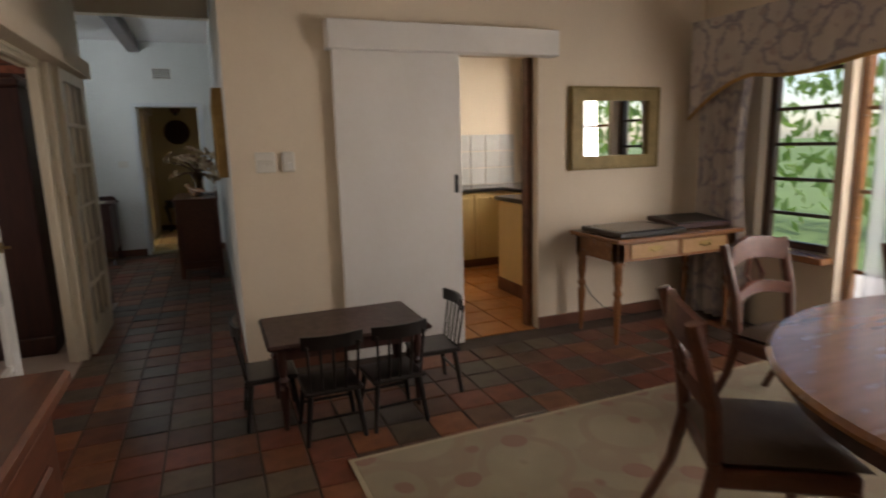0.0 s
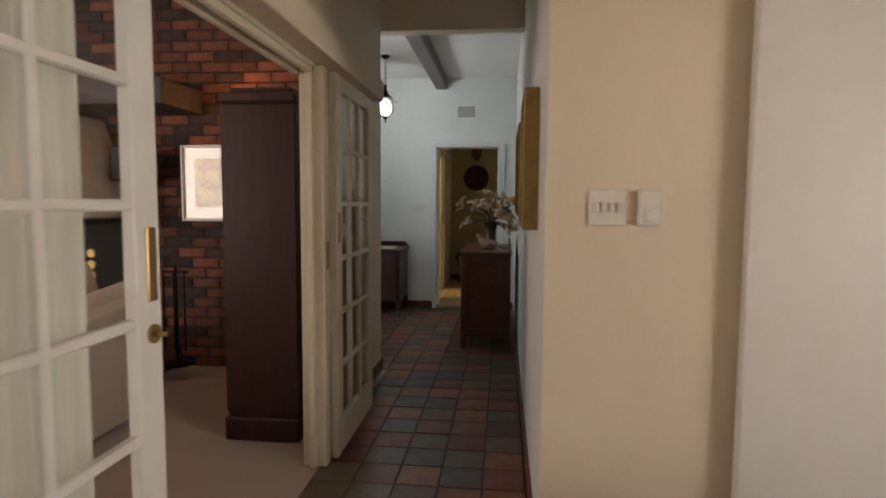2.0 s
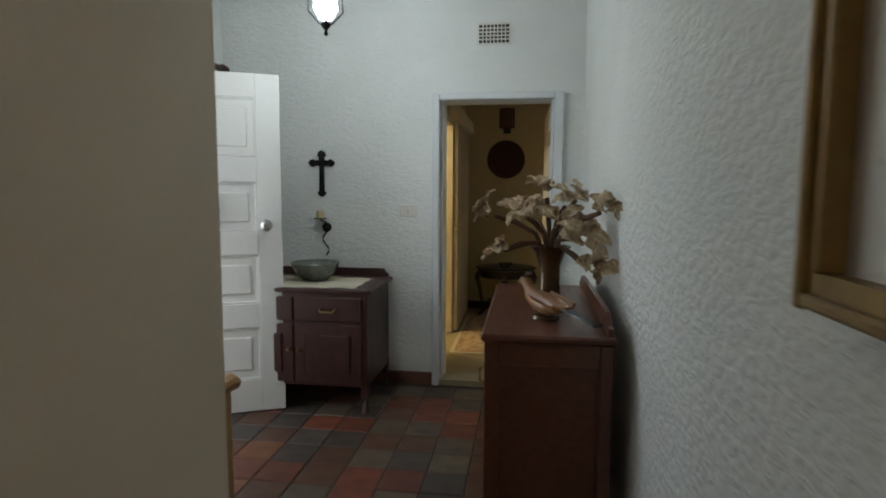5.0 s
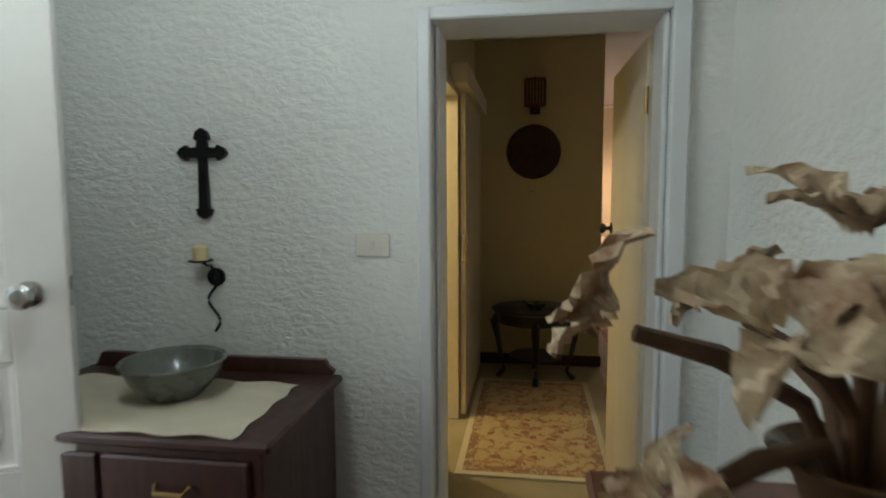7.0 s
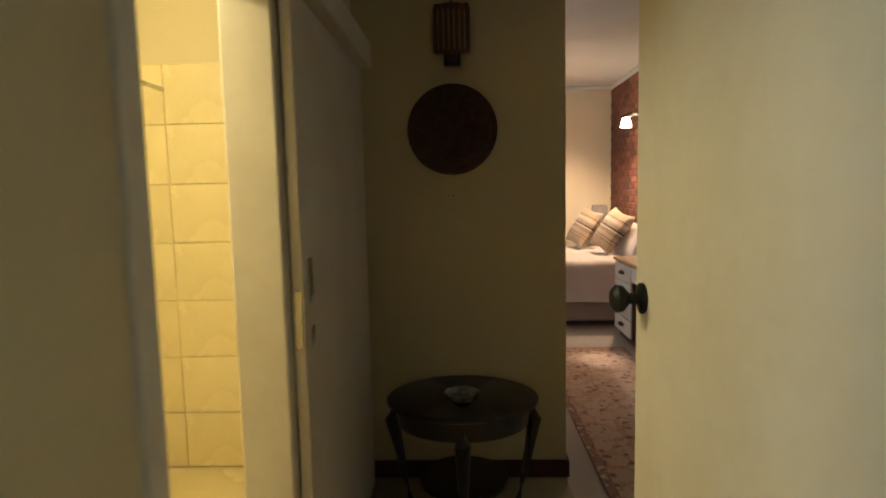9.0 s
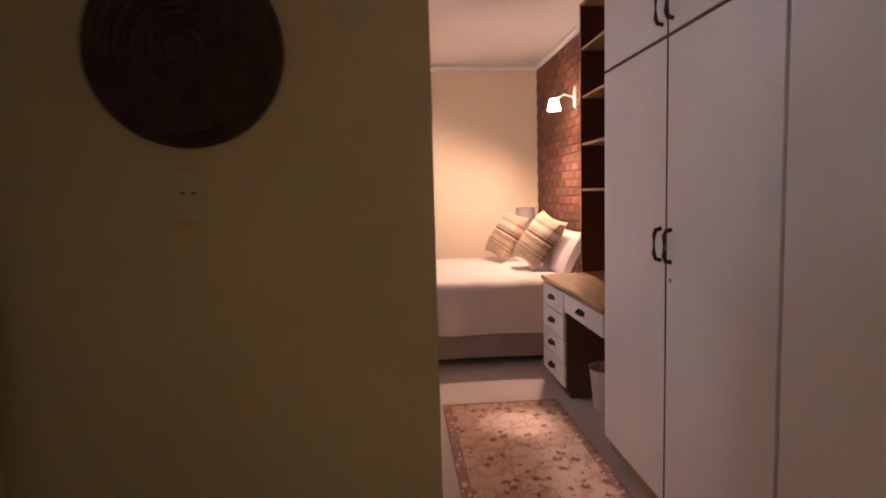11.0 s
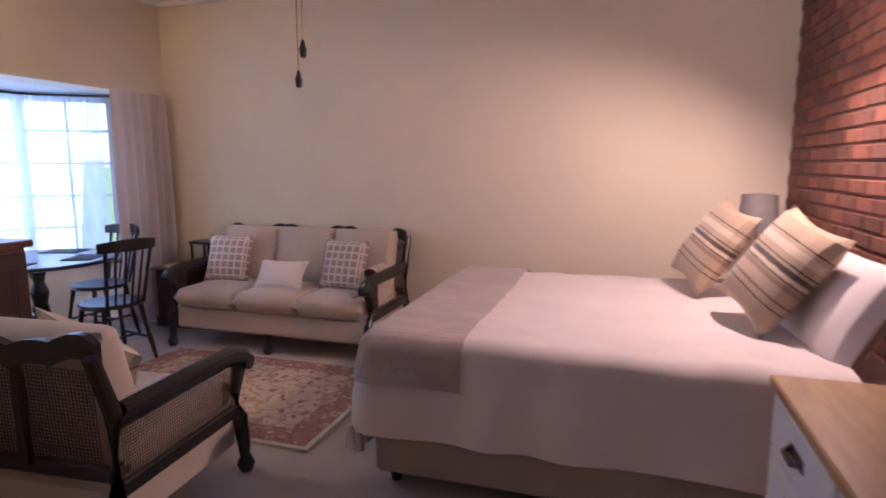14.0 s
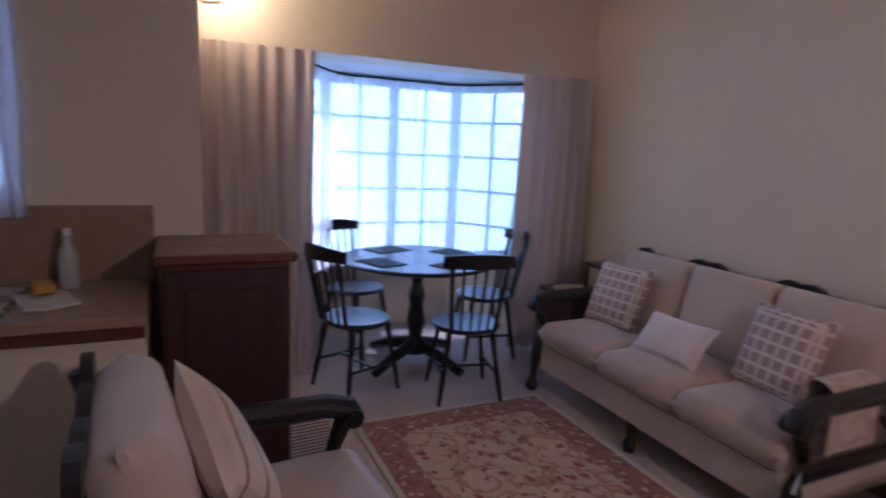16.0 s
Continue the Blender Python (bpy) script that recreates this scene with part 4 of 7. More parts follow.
# ---- dining table, chairs, rug, chest ----
dt = thing("dining_table", "oval polished wooden dining table", "table", pose(2.78, 1.42, 0))
part(dt, "top", MIDWOOD, lambda bm: lathe(bm, [(0, 0.715), (0.955, 0.715), (0.985, 0.73), (0.99, 0.745), (0.975, 0.757), (0, 0.757)], Matrix.Diagonal((1, 0.88, 1, 1)), 64))
part(dt, "rim", DARKWOOD, lambda bm: lathe(bm, [(0.90, 0.66), (0.93, 0.66), (0.93, 0.715), (0.90, 0.715)], Matrix.Diagonal((1, 0.88, 1, 1)), 48))
part(dt, "pedestal", DARKWOOD, lambda bm: (lathe(bm, [(0.12, 0.1), (0.14, 0.16), (0.07, 0.25), (0.10, 0.4), (0.06, 0.5), (0.16, 0.66), (0.16, 0.715)], Matrix(), 20), [tube(bm, [(0.08 * math.cos(a), 0.08 * math.sin(a), 0.25), (0.3 * math.cos(a), 0.3 * math.sin(a), 0.18), (0.5 * math.cos(a), 0.5 * math.sin(a), 0.03)], [0.05, 0.04, 0.03]) for a in (0.8, 2.4, 3.9, 5.5)]))


def dining_chair(m):
    t = thing("dining_chair", "carved dark wooden dining chair with a brown seat", "chair", m, "chairs round the dining table")
    part(t, "seat", mat("brown_seat", (0.10, 0.068, 0.045), (0.07, 0.046, 0.03), 0.6, scale=8, bump=0.2) if "brown_seat" not in bpy.data.materials else bpy.data.materials["brown_seat"], lambda bm: pad(bm, Matrix.Translation((0, 0, 0.43)), 0.46, 0.44, 0.09, 10))
    part(t, "rail", REDWOOD, lambda bm: box(bm, -0.22, 0.22, -0.2, 0.2, 0.34, 0.41, 0.01))
    for x in (-1, 1):
        part(t, "leg", REDWOOD, lambda bm: tube(bm, [(x * 0.20, -0.20, 0.40), (x * 0.21, -0.24, 0.2), (x * 0.22, -0.33, 0.0)], [0.024, 0.021, 0.018]))
        part(t, "leg", REDWOOD, lambda bm: turned(bm, x * 0.2, 0.18, 0, 0.36, 0.026))
        part(t, "post", REDWOOD, lambda bm: tube(bm, [(x * 0.20, -0.20, 0.38), (x * 0.205, -0.22, 0.6), (x * 0.22, -0.29, 0.86)], [0.024, 0.026, 0.024]))

    def slats(bm):
        for z, h, y in ((0.80, 0.11, -0.27), (0.60, 0.06, -0.225)):
            sheet(bm, lambda u, v: Vector(((u - 0.5) * 0.43, y - 0.04 * math.sin(math.pi * u), z + (v - 0.5) * h + 0.03 * math.sin(math.pi * u))), 12, 2, 0.026)
        for s in (-1, 1):
            tube(bm, [(s * 0.02, -0.26, 0.62), (s * 0.06, -0.275, 0.69), (s * 0.02, -0.29, 0.77)], 0.011, 6)
    part(t, "backrest", REDWOOD, slats)
    return t


dc = dining_chair(pose(2.18, 2.10, 0, 0, 0, -122))
for q in (pose(3.14, 2.68, 0, 0, 0, 184), pose(3.62, 2.25, 0, 0, 0, 150), pose(3.85, 1.4, 0, 0, 0, 92)):
    copy_thing(dc, q)
rg = thing("dining_rug", "faded cream patterned rug under the dining table", "rug", pose(1.12, -0.42, 0.003, 0, 0, 1.5))
part(rg, "pile", RUG3, lambda bm: box(bm, 0.02, 2.9, 0, 3.62, 0, 0.010, 0.003), smooth=False)
part(rg, "border", mat("rug_edge", (0.50, 0.42, 0.28), (0.44, 0.36, 0.23), 0.95, scale=8, bump=0.4, fine=200), lambda bm: (box(bm, 0, 0.02, 0, 3.64, 0, 0.009), box(bm, 0.02, 2.9, 3.62, 3.64, 0, 0.009)), smooth=False)
ch = thing("low_cabinet", "dark wooden cabinet against the wall", "cabinet", pose(-0.34, 1.02, 0))
part(ch, "top", REDWOOD, lambda bm: box(bm, 0, 0.60, 0, 1.18, 0.915, 0.95, 0.008))
part(ch, "body", REDWOOD, lambda bm: (box(bm, 0.01, 0.55, 0.03, 1.14, 0.06, 0.915, 0.004), box(bm, 0.03, 0.52, 0.05, 1.12, 0, 0.06)))
for yy in (0.06, 0.62):
    part(ch, "door", REDWOOD, lambda bm: (box(bm, 0.55, 0.57, yy, yy + 0.5, 0.10, 0.88, 0.004), box(bm, 0.565, 0.58, yy + 0.07, yy + 0.43, 0.17, 0.81, 0.01)))


def drape(name, label, m, w, h, folds, depth, fab, flare=0.0, tie=0.0, seed=0):
    rng = random.Random(seed)
    ph = [rng.uniform(0, 6.3) for _ in range(3)]

    def f(u, v):
        k = 1 - tie * math.sin(math.pi * min(1, (1 - v) * 1.3)) * 0.5
        a = depth * (0.35 + 0.65 * (1 - v) ** 0.5)
        y = a * math.sin(u * folds * 2 * math.pi + ph[0]) + 0.4 * a * math.sin(u * folds * 3.3 + ph[1] + v)
        return Vector(((u - 0.5) * w * k * (1 + flare * (1 - v)) + 0.012 * math.sin(9 * v + ph[2] + 5 * u) * (1 - v), y, v * h))
    return solid(name, fab, lambda bm: sheet(bm, f, int(folds * 12), 14, 0.004), label, "curtain", m=m)


drape("curtain", "pale floral curtain beside the garden window", pose(4.12, 4.16, 0.02, 0, 0, 90), 0.55, 2.0, 6, 0.035, FLORAL, tie=0.5)
val = thing("valance", "floral scalloped valance with gold trim", "valance", pose(4.05, 4.40, 0))


def vdrop(u):
    return 1.80 - 0.27 * max(0, 1 - u * 7) ** 1.3 + 0.03 * math.sin(u * 22)


part(val, "cloth", FLORAL, lambda bm: sheet(bm, lambda u, v: Vector((0.012 * math.sin(u * 150) * (1 - v), -4.0 * u, vdrop(u) + v * (2.24 - vdrop(u)))), 240, 4, 0.006))
part(val, "trim", TRIMGOLD, lambda bm: tube(bm, [(-0.005, -4.0 * k / 120, vdrop(k / 120)) for k in range(121)], 0.014, 6))
solid("sheer_panel", SHEER, lambda bm: sheet(bm, lambda u, v: Vector((4.2 + 0.015 * math.sin(u * 40), 2.2 + u * 0.9, 0.03 + v * 1.95)), 60, 1), "sheer white curtain at the garden door", "curtain")


# ---- kitchen seen through the opening ----
def base_unit(m, w, label, drawers=0):
    t = thing("kitchen_unit", label, "kitchen cabinet", m, "cream kitchen units")
    part(t, "carcase", KCREAM, lambda bm: box(bm, 0, w, 0.02, 0.58, 0.10, 0.86))
    part(t, "plinth", TAN, lambda bm: box(bm, 0, w, 0.06, 0.56, 0, 0.10))
    part(t, "worktop", GRANITE, lambda bm: box(bm, 0, w, -0.02, 0.6, 0.86, 0.90, 0.004))
    n = drawers or max(1, round(w / 0.45))
    for k in range(n):
        if drawers:
            z0, z1, a, b = 0.12 + 0.72 * k / n, 0.12 + 0.72 * (k + 1) / n - 0.012, 0.01, w - 0.01
        else:
            z0, z1, a, b = 0.12, 0.84, w * k / n + 0.008, w * (k + 1) / n - 0.008
        d = part(t, "door", KCREAM, lambda bm: (box(bm, a, b, 0, 0.019, z0, z1, 0.004), box(bm, a + 0.05, b - 0.05, -0.006, 0.004, z0 + 0.04, z1 - 0.04, 0.005)))
        part(d, "handle", BRASS, lambda bm: rod(bm, ((a + b) / 2, -0.03, z1 - 0.05), ((a + b) / 2, 0, z1 - 0.05), 0.012))


base_unit(pose(1.9, 6.70, 0), 0.6, "cream four-drawer kitchen unit with a dark worktop", 4)
base_unit(pose(2.5, 6.70, 0), 1.15, "cream kitchen unit with a dark worktop")
base_unit(pose(4.25 - 0.6, 7.3, 0, 0, 0, -90), 1.2, "cream kitchen unit under the window")
pen = thing("kitchen_peninsula", "cream-panelled kitchen counter end with a dark worktop", "counter", pose(3.08, 5.15, 0))
part(pen, "panel", KCREAM, lambda bm: box(bm, 0, 1.15, 0, 0.6, 0.10, 0.86, 0.004))
part(pen, "plinth", TAN, lambda bm: box(bm, -0.01, 1.15, -0.01, 0.6, 0, 0.12))
part(pen, "worktop", GRANITE, lambda bm: box(bm, -0.03, 1.15, -0.03, 0.63, 0.86, 0.90, 0.005))
solid("splashback", mat("splash_tile", (0.52, 0.52, 0.50), (0.46, 0.46, 0.44), 0.25, scale=4, bump=0.05), lambda bm: [box(bm, 1.9 + 0.2 * i + 0.004, 2.1 + 0.2 * i - 0.004, 7.288, 7.3, 0.9 + 0.2 * j + 0.004, 1.1 + 0.2 * j - 0.004, 0.002) for i in range(11) for j in range(3)], "pale tiled kitchen splashback", "tiles", "structure")
ket = thing("kettle", "black electric kettle on the worktop", "kettle", pose(2.95, 6.95, 0.90))
part(ket, "body", BLACKWOOD, lambda bm: lathe(bm, [(0, 0), (0.09, 0), (0.095, 0.03), (0.08, 0.16), (0.06, 0.2), (0, 0.21)]))
part(ket, "handle", BLACKWOOD, lambda bm: tube(bm, [(0.07, 0, 0.19), (0.13, 0, 0.18), (0.135, 0, 0.08), (0.09, 0, 0.04)], 0.012))
solid("jar", mat("glazed_jar", (0.5, 0.47, 0.38), None, 0.3, bump=0.02), lambda bm: lathe(bm, [(0, 0), (0.06, 0), (0.065, 0.02), (0.065, 0.13), (0.04, 0.16), (0.03, 0.19), (0, 0.19)]), "stoneware jar on the worktop", "jar", m=pose(2.72, 6.98, 0.90))
drape("curtain", "patterned gathered curtain at the kitchen window", pose(4.20, 7.13, 1.1, 0, 0, 90), 0.26, 1.2, 4, 0.03, FLORAL, tie=0.4)
solid("wall_plate", BASKET, lambda bm: lathe(bm, [(0, 0), (0.1, 0.0), (0.14, 0.02), (0.14, 0.03), (0.1, 0.01), (0, 0.01)]), "round brown wall plate in the kitchen", "plate", m=pose(2.72, 7.29, 1.7, 90, 0, 0))

# ---- lounge seen through the doors ----
cab = thing("tall_cabinet", "tall dark mahogany cabinet in the lounge", "cabinet", pose(-0.98, 5.53, 0))
part(cab, "body", DARKWOOD, lambda bm: box(bm, 0.015, 0.42, 0.0, 0.95, 0.13, 1.84, 0.006))
part(cab, "plinth", DARKWOOD, lambda bm: box(bm, 0, 0.425, -0.015, 0.96, 0, 0.13, 0.008))
part(cab, "crown", DARKWOOD, lambda bm: (box(bm, 0, 0.43, -0.02, 0.97, 1.84, 1.90, 0.014), box(bm, 0.05, 0.40, 0.02, 0.9, 1.90, 1.93, 0.01)))
for k in (0.02, 0.485):
    dd = part(cab, "door", DARKWOOD, lambda bm: (box(bm, -0.004, 0.016, k, k + 0.455, 0.15, 1.82, 0.004), box(bm, -0.012, 0.0, k + 0.08, k + 0.375, 0.25, 1.72, 0.01)))
    part(dd, "handle", BRASS, lambda bm: rod(bm, (-0.03, k + 0.04 + (0.37 if k < 0.1 else 0), 1.0), (-0.004, k + 0.04 + (0.37 if k < 0.1 else 0), 1.0), 0.012))
hood = thing("fireplace", "whitewashed tapering fireplace hood over a dark hearth", "fireplace", pose(-3.38, 6.30, 0))
part(hood, "hood", STONE, lambda bm: (lambda a: [bm.faces.new(q) for q in ((a[0], a[1], a[3], a[2]), (a[1], a[5], a[7], a[3]), (a[4], a[0], a[2], a[6]), (a[0], a[4], a[5], a[1]), (a[2], a[3], a[7], a[6]))])([bm.verts.new(v) for v in ((-0.95, -0.05, 1.25), (1.02, -0.05, 1.25), (-0.6, 0.0, 1.95), (0.76, 0.0, 1.95), (-0.95, 0.6, 1.25), (1.02, 0.6, 1.25), (-0.6, 0.6, 1.95), (0.76, 0.6, 1.95))]), smooth=False)
part(hood, "lip", STONE, lambda bm: box(bm, -0.97, 1.04, -0.07, 0.6, 1.19, 1.26, 0.015))
part(hood, "firebox", BLACK, lambda bm: (box(bm, -0.9, -0.3, 0.12, 0.58, 0.1, 1.19), box(bm, 0.55, 0.92, 0.12, 0.58, 0.1, 1.19), box(bm, -0.3, 0.55, 0.45, 0.58, 0.1, 1.19)))
part(hood, "stove", BLACK, lambda bm: (box(bm, -0.15, 0.78, 0.02, 0.4, 0.16, 1.0, 0.02), lathe(bm, [(0, 0), (0.3, 0), (0.3, 0.03), (0, 0.03)], pose(0.35, 0.03, 0.72, 90), 24)))
part(hood, "hearth", DBRICKS[1], lambda bm: box(bm, -1.2, 1.35, -0.25 + 0.3, 0.6, 0, 0.10, 0.02))
solid("copper_plate", COPPER, lambda bm: lathe(bm, [(0, 0.01), (0.07, 0.01), (0.09, 0.03), (0.15, 0.035), (0.15, 0.025), (0, 0)], seg=32), "round beaten copper plate on the hood", "plate", m=pose(-2.72, 6.262, 1.53, 86, 0, 0))
bars("mantel_beam", [(-3.9, -1.80, 6.35, 6.90, 1.99, 2.17)], mat("grey_beam", (0.065, 0.05, 0.055), (0.045, 0.034, 0.038), 0.6, scale=6, bump=0.2, stretch=(0.6, 5, 5)), "dark painted mantel beam on brick", "beam", 0.008)
tv = thing("small_television", "small dark wall-bracketed television", "television", pose(-2.22, 6.62, 1.60, 0, 0, 14) @ Matrix.Diagonal((0.85, 1, 1, 1)))
part(tv, "body", BLACK, lambda bm: box(bm, -0.19, 0.19, 0, 0.07, -0.13, 0.13, 0.01))
part(tv, "screen", SCREEN, lambda bm: box(bm, -0.17, 0.17, -0.004, 0.002, -0.10, 0.11), smooth=False)
part(tv, "bracket", IRON, lambda bm: box(bm, -0.03, 0.03, 0.07, 0.24, -0.03, 0.03))
ft = thing("fire_tools", "black fireside tools on a stand", "fire tools", pose(-1.86, 6.55, 0.10))
part(ft, "stand", IRON, lambda bm: (rod(bm, (0, 0, 0), (0, 0, 0.02), 0.1), rod(bm, (0, 0, 0), (0, 0, 0.75), 0.01), rod(bm, (-0.1, 0, 0.7), (0.1, 0, 0.7), 0.008)))
for k in (-0.08, 0.0, 0.08):
    part(ft, "tool", IRON, lambda bm: rod(bm, (k, -0.03, 0.12), (k, -0.03, 0.72), 0.007))
hb = thing("horse_brasses", "brass ornaments hanging on a strap by the fire", "ornament", pose(-2.42, 6.418, 0.62))
part(hb, "medal", BRASS, lambda bm: [lathe(bm, [(0, 0), (0.035, 0), (0.03, 0.012), (0, 0.012)], pose(0, 0, 0.08 * k, 90), 14) for k in range(5)])
lsofa = thing("lounge_sofa", "pale cream upholstered sofa with a rolled back", "sofa", pose(-1.76, 4.20, 0))
part(lsofa, "back", PALE, lambda bm: sheet(bm, lambda u, v: Vector((0.02 + 0.10 * v * v - 0.04 * u, -0.1 + 1.75 * u, 0.04 + v * (0.60 + 0.16 * u))), 18, 8, 0.13))
part(lsofa, "roll", PALE, lambda bm: tube(bm, [(0.10 - 0.04 * k / 10, -0.1 + 0.175 * k, 0.64 + 0.016 * k) for k in range(11)], 0.055, 14))
part(lsofa, "seat", PALE, lambda bm: box(bm, -0.95, -0.1, 0.0, 1.62, 0.04, 0.40, 0.05))
part(lsofa, "cushion", PALE, lambda bm: [puff(bm, pose(-0.26, 0.28 + 0.56 * k, 0.68, 72, 0, 90), 0.55, 0.54, 0.2) for k in range(3)])
part(lsofa, "arm", PALE, lambda bm: (box(bm, -0.95, 0.0, 1.62, 1.74, 0.06, 0.52, 0.04), tube(bm, [(-0.96, 1.68, 0.55), (-0.4, 1.68, 0.56), (0.02, 1.68, 0.60)], [0.085, 0.085, 0.08], 14)))
pl = thing("picture_light", "small lit copper uplighter on brick", "wall lamp", pose(-1.42, 6.86, 1.98))
part(pl, "bracket", COPPER, lambda bm: (box(bm, -0.05, 0.05, -0.02, 0, -0.04, 0.02, 0.004), lathe(bm, [(0.02, -0.03), (0.05, 0.02), (0.055, 0.03), (0.045, 0.03), (0.015, -0.02)], Matrix.Translation((-0.02, -0.07, 0)))))
part(pl, "bulb", glow("amber_bulb", (1.0, 0.45, 0.15), 2.5), lambda bm: lathe(bm, [(0, 0), (0.015, 0.005), (0.02, 0.025), (0, 0.045)], Matrix.Translation((-0.02, -0.07, -0.01)), 10))


# ---- hall ----
def front_door():
    a = math.degrees(math.atan2(9.07 - 8.74, -1.18 + 1.90))
    t = thing("front_door", "white four-panel front door standing open", "door", pose(-1.90, 8.74, 0.01, 0, 0, a))
    w, h = 0.80, 2.06
    rows = [(0.20, 0.53), (0.68, 0.98), (1.12, 1.42), (1.57, 1.92)]

    def leaf(bm):
        for x0, x1 in ((0, 0.12), (w - 0.14, w)):
            box(bm, x0, x1, 0, 0.042, 0, h, 0.003)
        zs = [0] + [v for r in rows for v in r] + [h]
        for z0, z1 in zip(zs[0::2], zs[1::2]):
            box(bm, 0.12, w - 0.14, 0.0005, 0.0415, z0, z1, 0.002)
    part(t, "stile", WHITE, leaf)
    for z0, z1 in rows:
        def pn(bm):
            box(bm, 0.11, w - 0.13, 0.014, 0.028, z0 - 0.01, z1 + 0.01)
            box(bm, 0.17, w - 0.19, 0.006, 0.036, z0 + 0.06, z1 - 0.06, 0.006)
            for q in ((0.12, w - 0.14, z0, z0 + 0.014), (0.12, w - 0.14, z1 - 0.014, z1), (0.12, 0.134, z0, z1), (w - 0.154, w - 0.14, z0, z1)):
                box(bm, q[0], q[1], 0.006, 0.036, q[2], q[3], 0.004)
        part(t, "panel", WHITE, pn)
    part(t, "knob", CHROME, lambda bm: (lathe(bm, [(0, 0), (0.034, 0), (0.034, 0.008), (0.014, 0.014), (0.012, 0.035), (0.030, 0.048), (0.033, 0.062), (0.02, 0.075), (0, 0.076)], pose(w - 0.09, 0, 1.16, 90)), box(bm, w - 0.002, w + 0.002, 0.01, 0.03, 1.12, 1.20)), "round steel door knob")
    part(t, "knocker", IRON, lambda bm: (lathe(bm, [(0, 0), (0.038, 0), (0.036, 0.02), (0.02, 0.03), (0, 0.032)], pose(0.40, 0, 1.295, 90)), tube(bm, [(0.40 + 0.04 * math.sin(k * 0.39), -0.03, 1.24 + 0.045 * math.cos(k * 0.39)) for k in range(17)], 0.007), rod(bm, (0.40, -0.04, 1.19), (0.40, 0, 1.19), 0.014)), "black iron ring knocker")
    return t


front_door()
rodt = thing("curtain_pole", "dark turned wooden curtain pole with brackets", "curtain pole", pose(-1.78, 7.75, 2.21))
part(rodt, "pole", DARKWOOD, lambda bm: rod(bm, (0, 0, 0), (0, 1.75, 0), 0.022))
part(rodt, "finial", DARKWOOD, lambda bm: lathe(bm, [(0, 0), (0.024, 0.0), (0.035, 0.03), (0.02, 0.05), (0.03, 0.08), (0, 0.11)], pose(0, 1.75, 0, -90), 14))
for yy in (0.1, 1.45):
    part(rodt, "bracket", DARKWOOD, lambda bm: (box(bm, -0.09, -0.07, yy - 0.03, yy + 0.03, -0.10, 0.03, 0.006), box(bm, -0.08, 0.0, yy - 0.015, yy + 0.015, -0.05, -0.015, 0.004)))


def washstand():
    t = thing("washstand", "dark carved wooden washstand with two doors", "washstand", pose(-1.60, 9.05, 0))
    part(t, "top", DARKWOOD, lambda bm: box(bm, 0, 0.99, 0, 0.60, 0.755, 0.785, 0.008))
    part(t, "body", DARKWOOD, lambda bm: box(bm, 0.03, 0.96, 0.02, 0.59, 0.17, 0.755, 0.004))
    part(t, "upstand", DARKWOOD, lambda bm: (prism(bm, [(0.03, 0.785), (0.96, 0.785), (0.965, 0.80), (0.945, 0.815), (0.93, 0.84), (0.06, 0.84), (0.045, 0.815)], 0.575, 0.60)))
    for x in (0.05, 0.94):
        for y in (0.05, 0.56):
            part(t, "leg", DARKWOOD, lambda bm: (box(bm, x - 0.025, x + 0.025, y - 0.025, y + 0.025, 0.10, 0.2, 0.004), tube(bm, [(x, y, 0.12), (x * 1.0, y, 0.06), (x, y - 0.01, 0)], [0.025, 0.016, 0.022])))
    for a, b in ((0.06, 0.49), (0.50, 0.93)):
        dr = part(t, "drawer", DARKWOOD, lambda bm: box(bm, a, b, 0.004, 0.022, 0.58, 0.73, 0.006))
        part(dr, "handle", BRASS, lambda bm: tube(bm, [((a + b) / 2 - 0.05, 0, 0.66), ((a + b) / 2 - 0.04, -0.02, 0.645), ((a + b) / 2 + 0.04, -0.02, 0.645), ((a + b) / 2 + 0.05, 0, 0.66)], 0.006), "dark brass drop handle")
        do = part(t, "door", DARKWOOD, lambda bm: (box(bm, a, b, 0.004, 0.022, 0.19, 0.56, 0.005), box(bm, a + 0.07, b - 0.07, -0.004, 0.006, 0.25, 0.50, 0.008)))
        part(do, "handle", BRASS, lambda bm: rod(bm, (b - 0.03 if a < 0.2 else a + 0.03, -0.015, 0.40), (b - 0.03 if a < 0.2 else a + 0.03, 0.004, 0.40), 0.012))


washstand()
solid("table_runner", CLOTH, lambda bm: sheet(bm, lambda u, v: Vector((-1.52 + 0.80 * u + 0.006 * math.sin(v * 19), 9.075 + 0.44 * v + 0.008 * math.sin(u * 23), 0.7895 + 0.0015 * math.sin(u * 31) + 0.0015 * math.sin(v * 27 + u * 9))), 40, 24, 0.002), "cream lace-edged runner on the washstand", "runner")
solid("ceramic_bowl", CERAMIC, lambda bm: lathe(bm, [(0, 0.0), (0.085, 0.0), (0.095, 0.012), (0.135, 0.055), (0.155, 0.105), (0.162, 0.11), (0.158, 0.116), (0.148, 0.108), (0.125, 0.055), (0.085, 0.02), (0, 0.016)], seg=40), "grey-green glazed ceramic bowl on the washstand", "bowl", m=pose(-1.07, 9.36, 0.794))


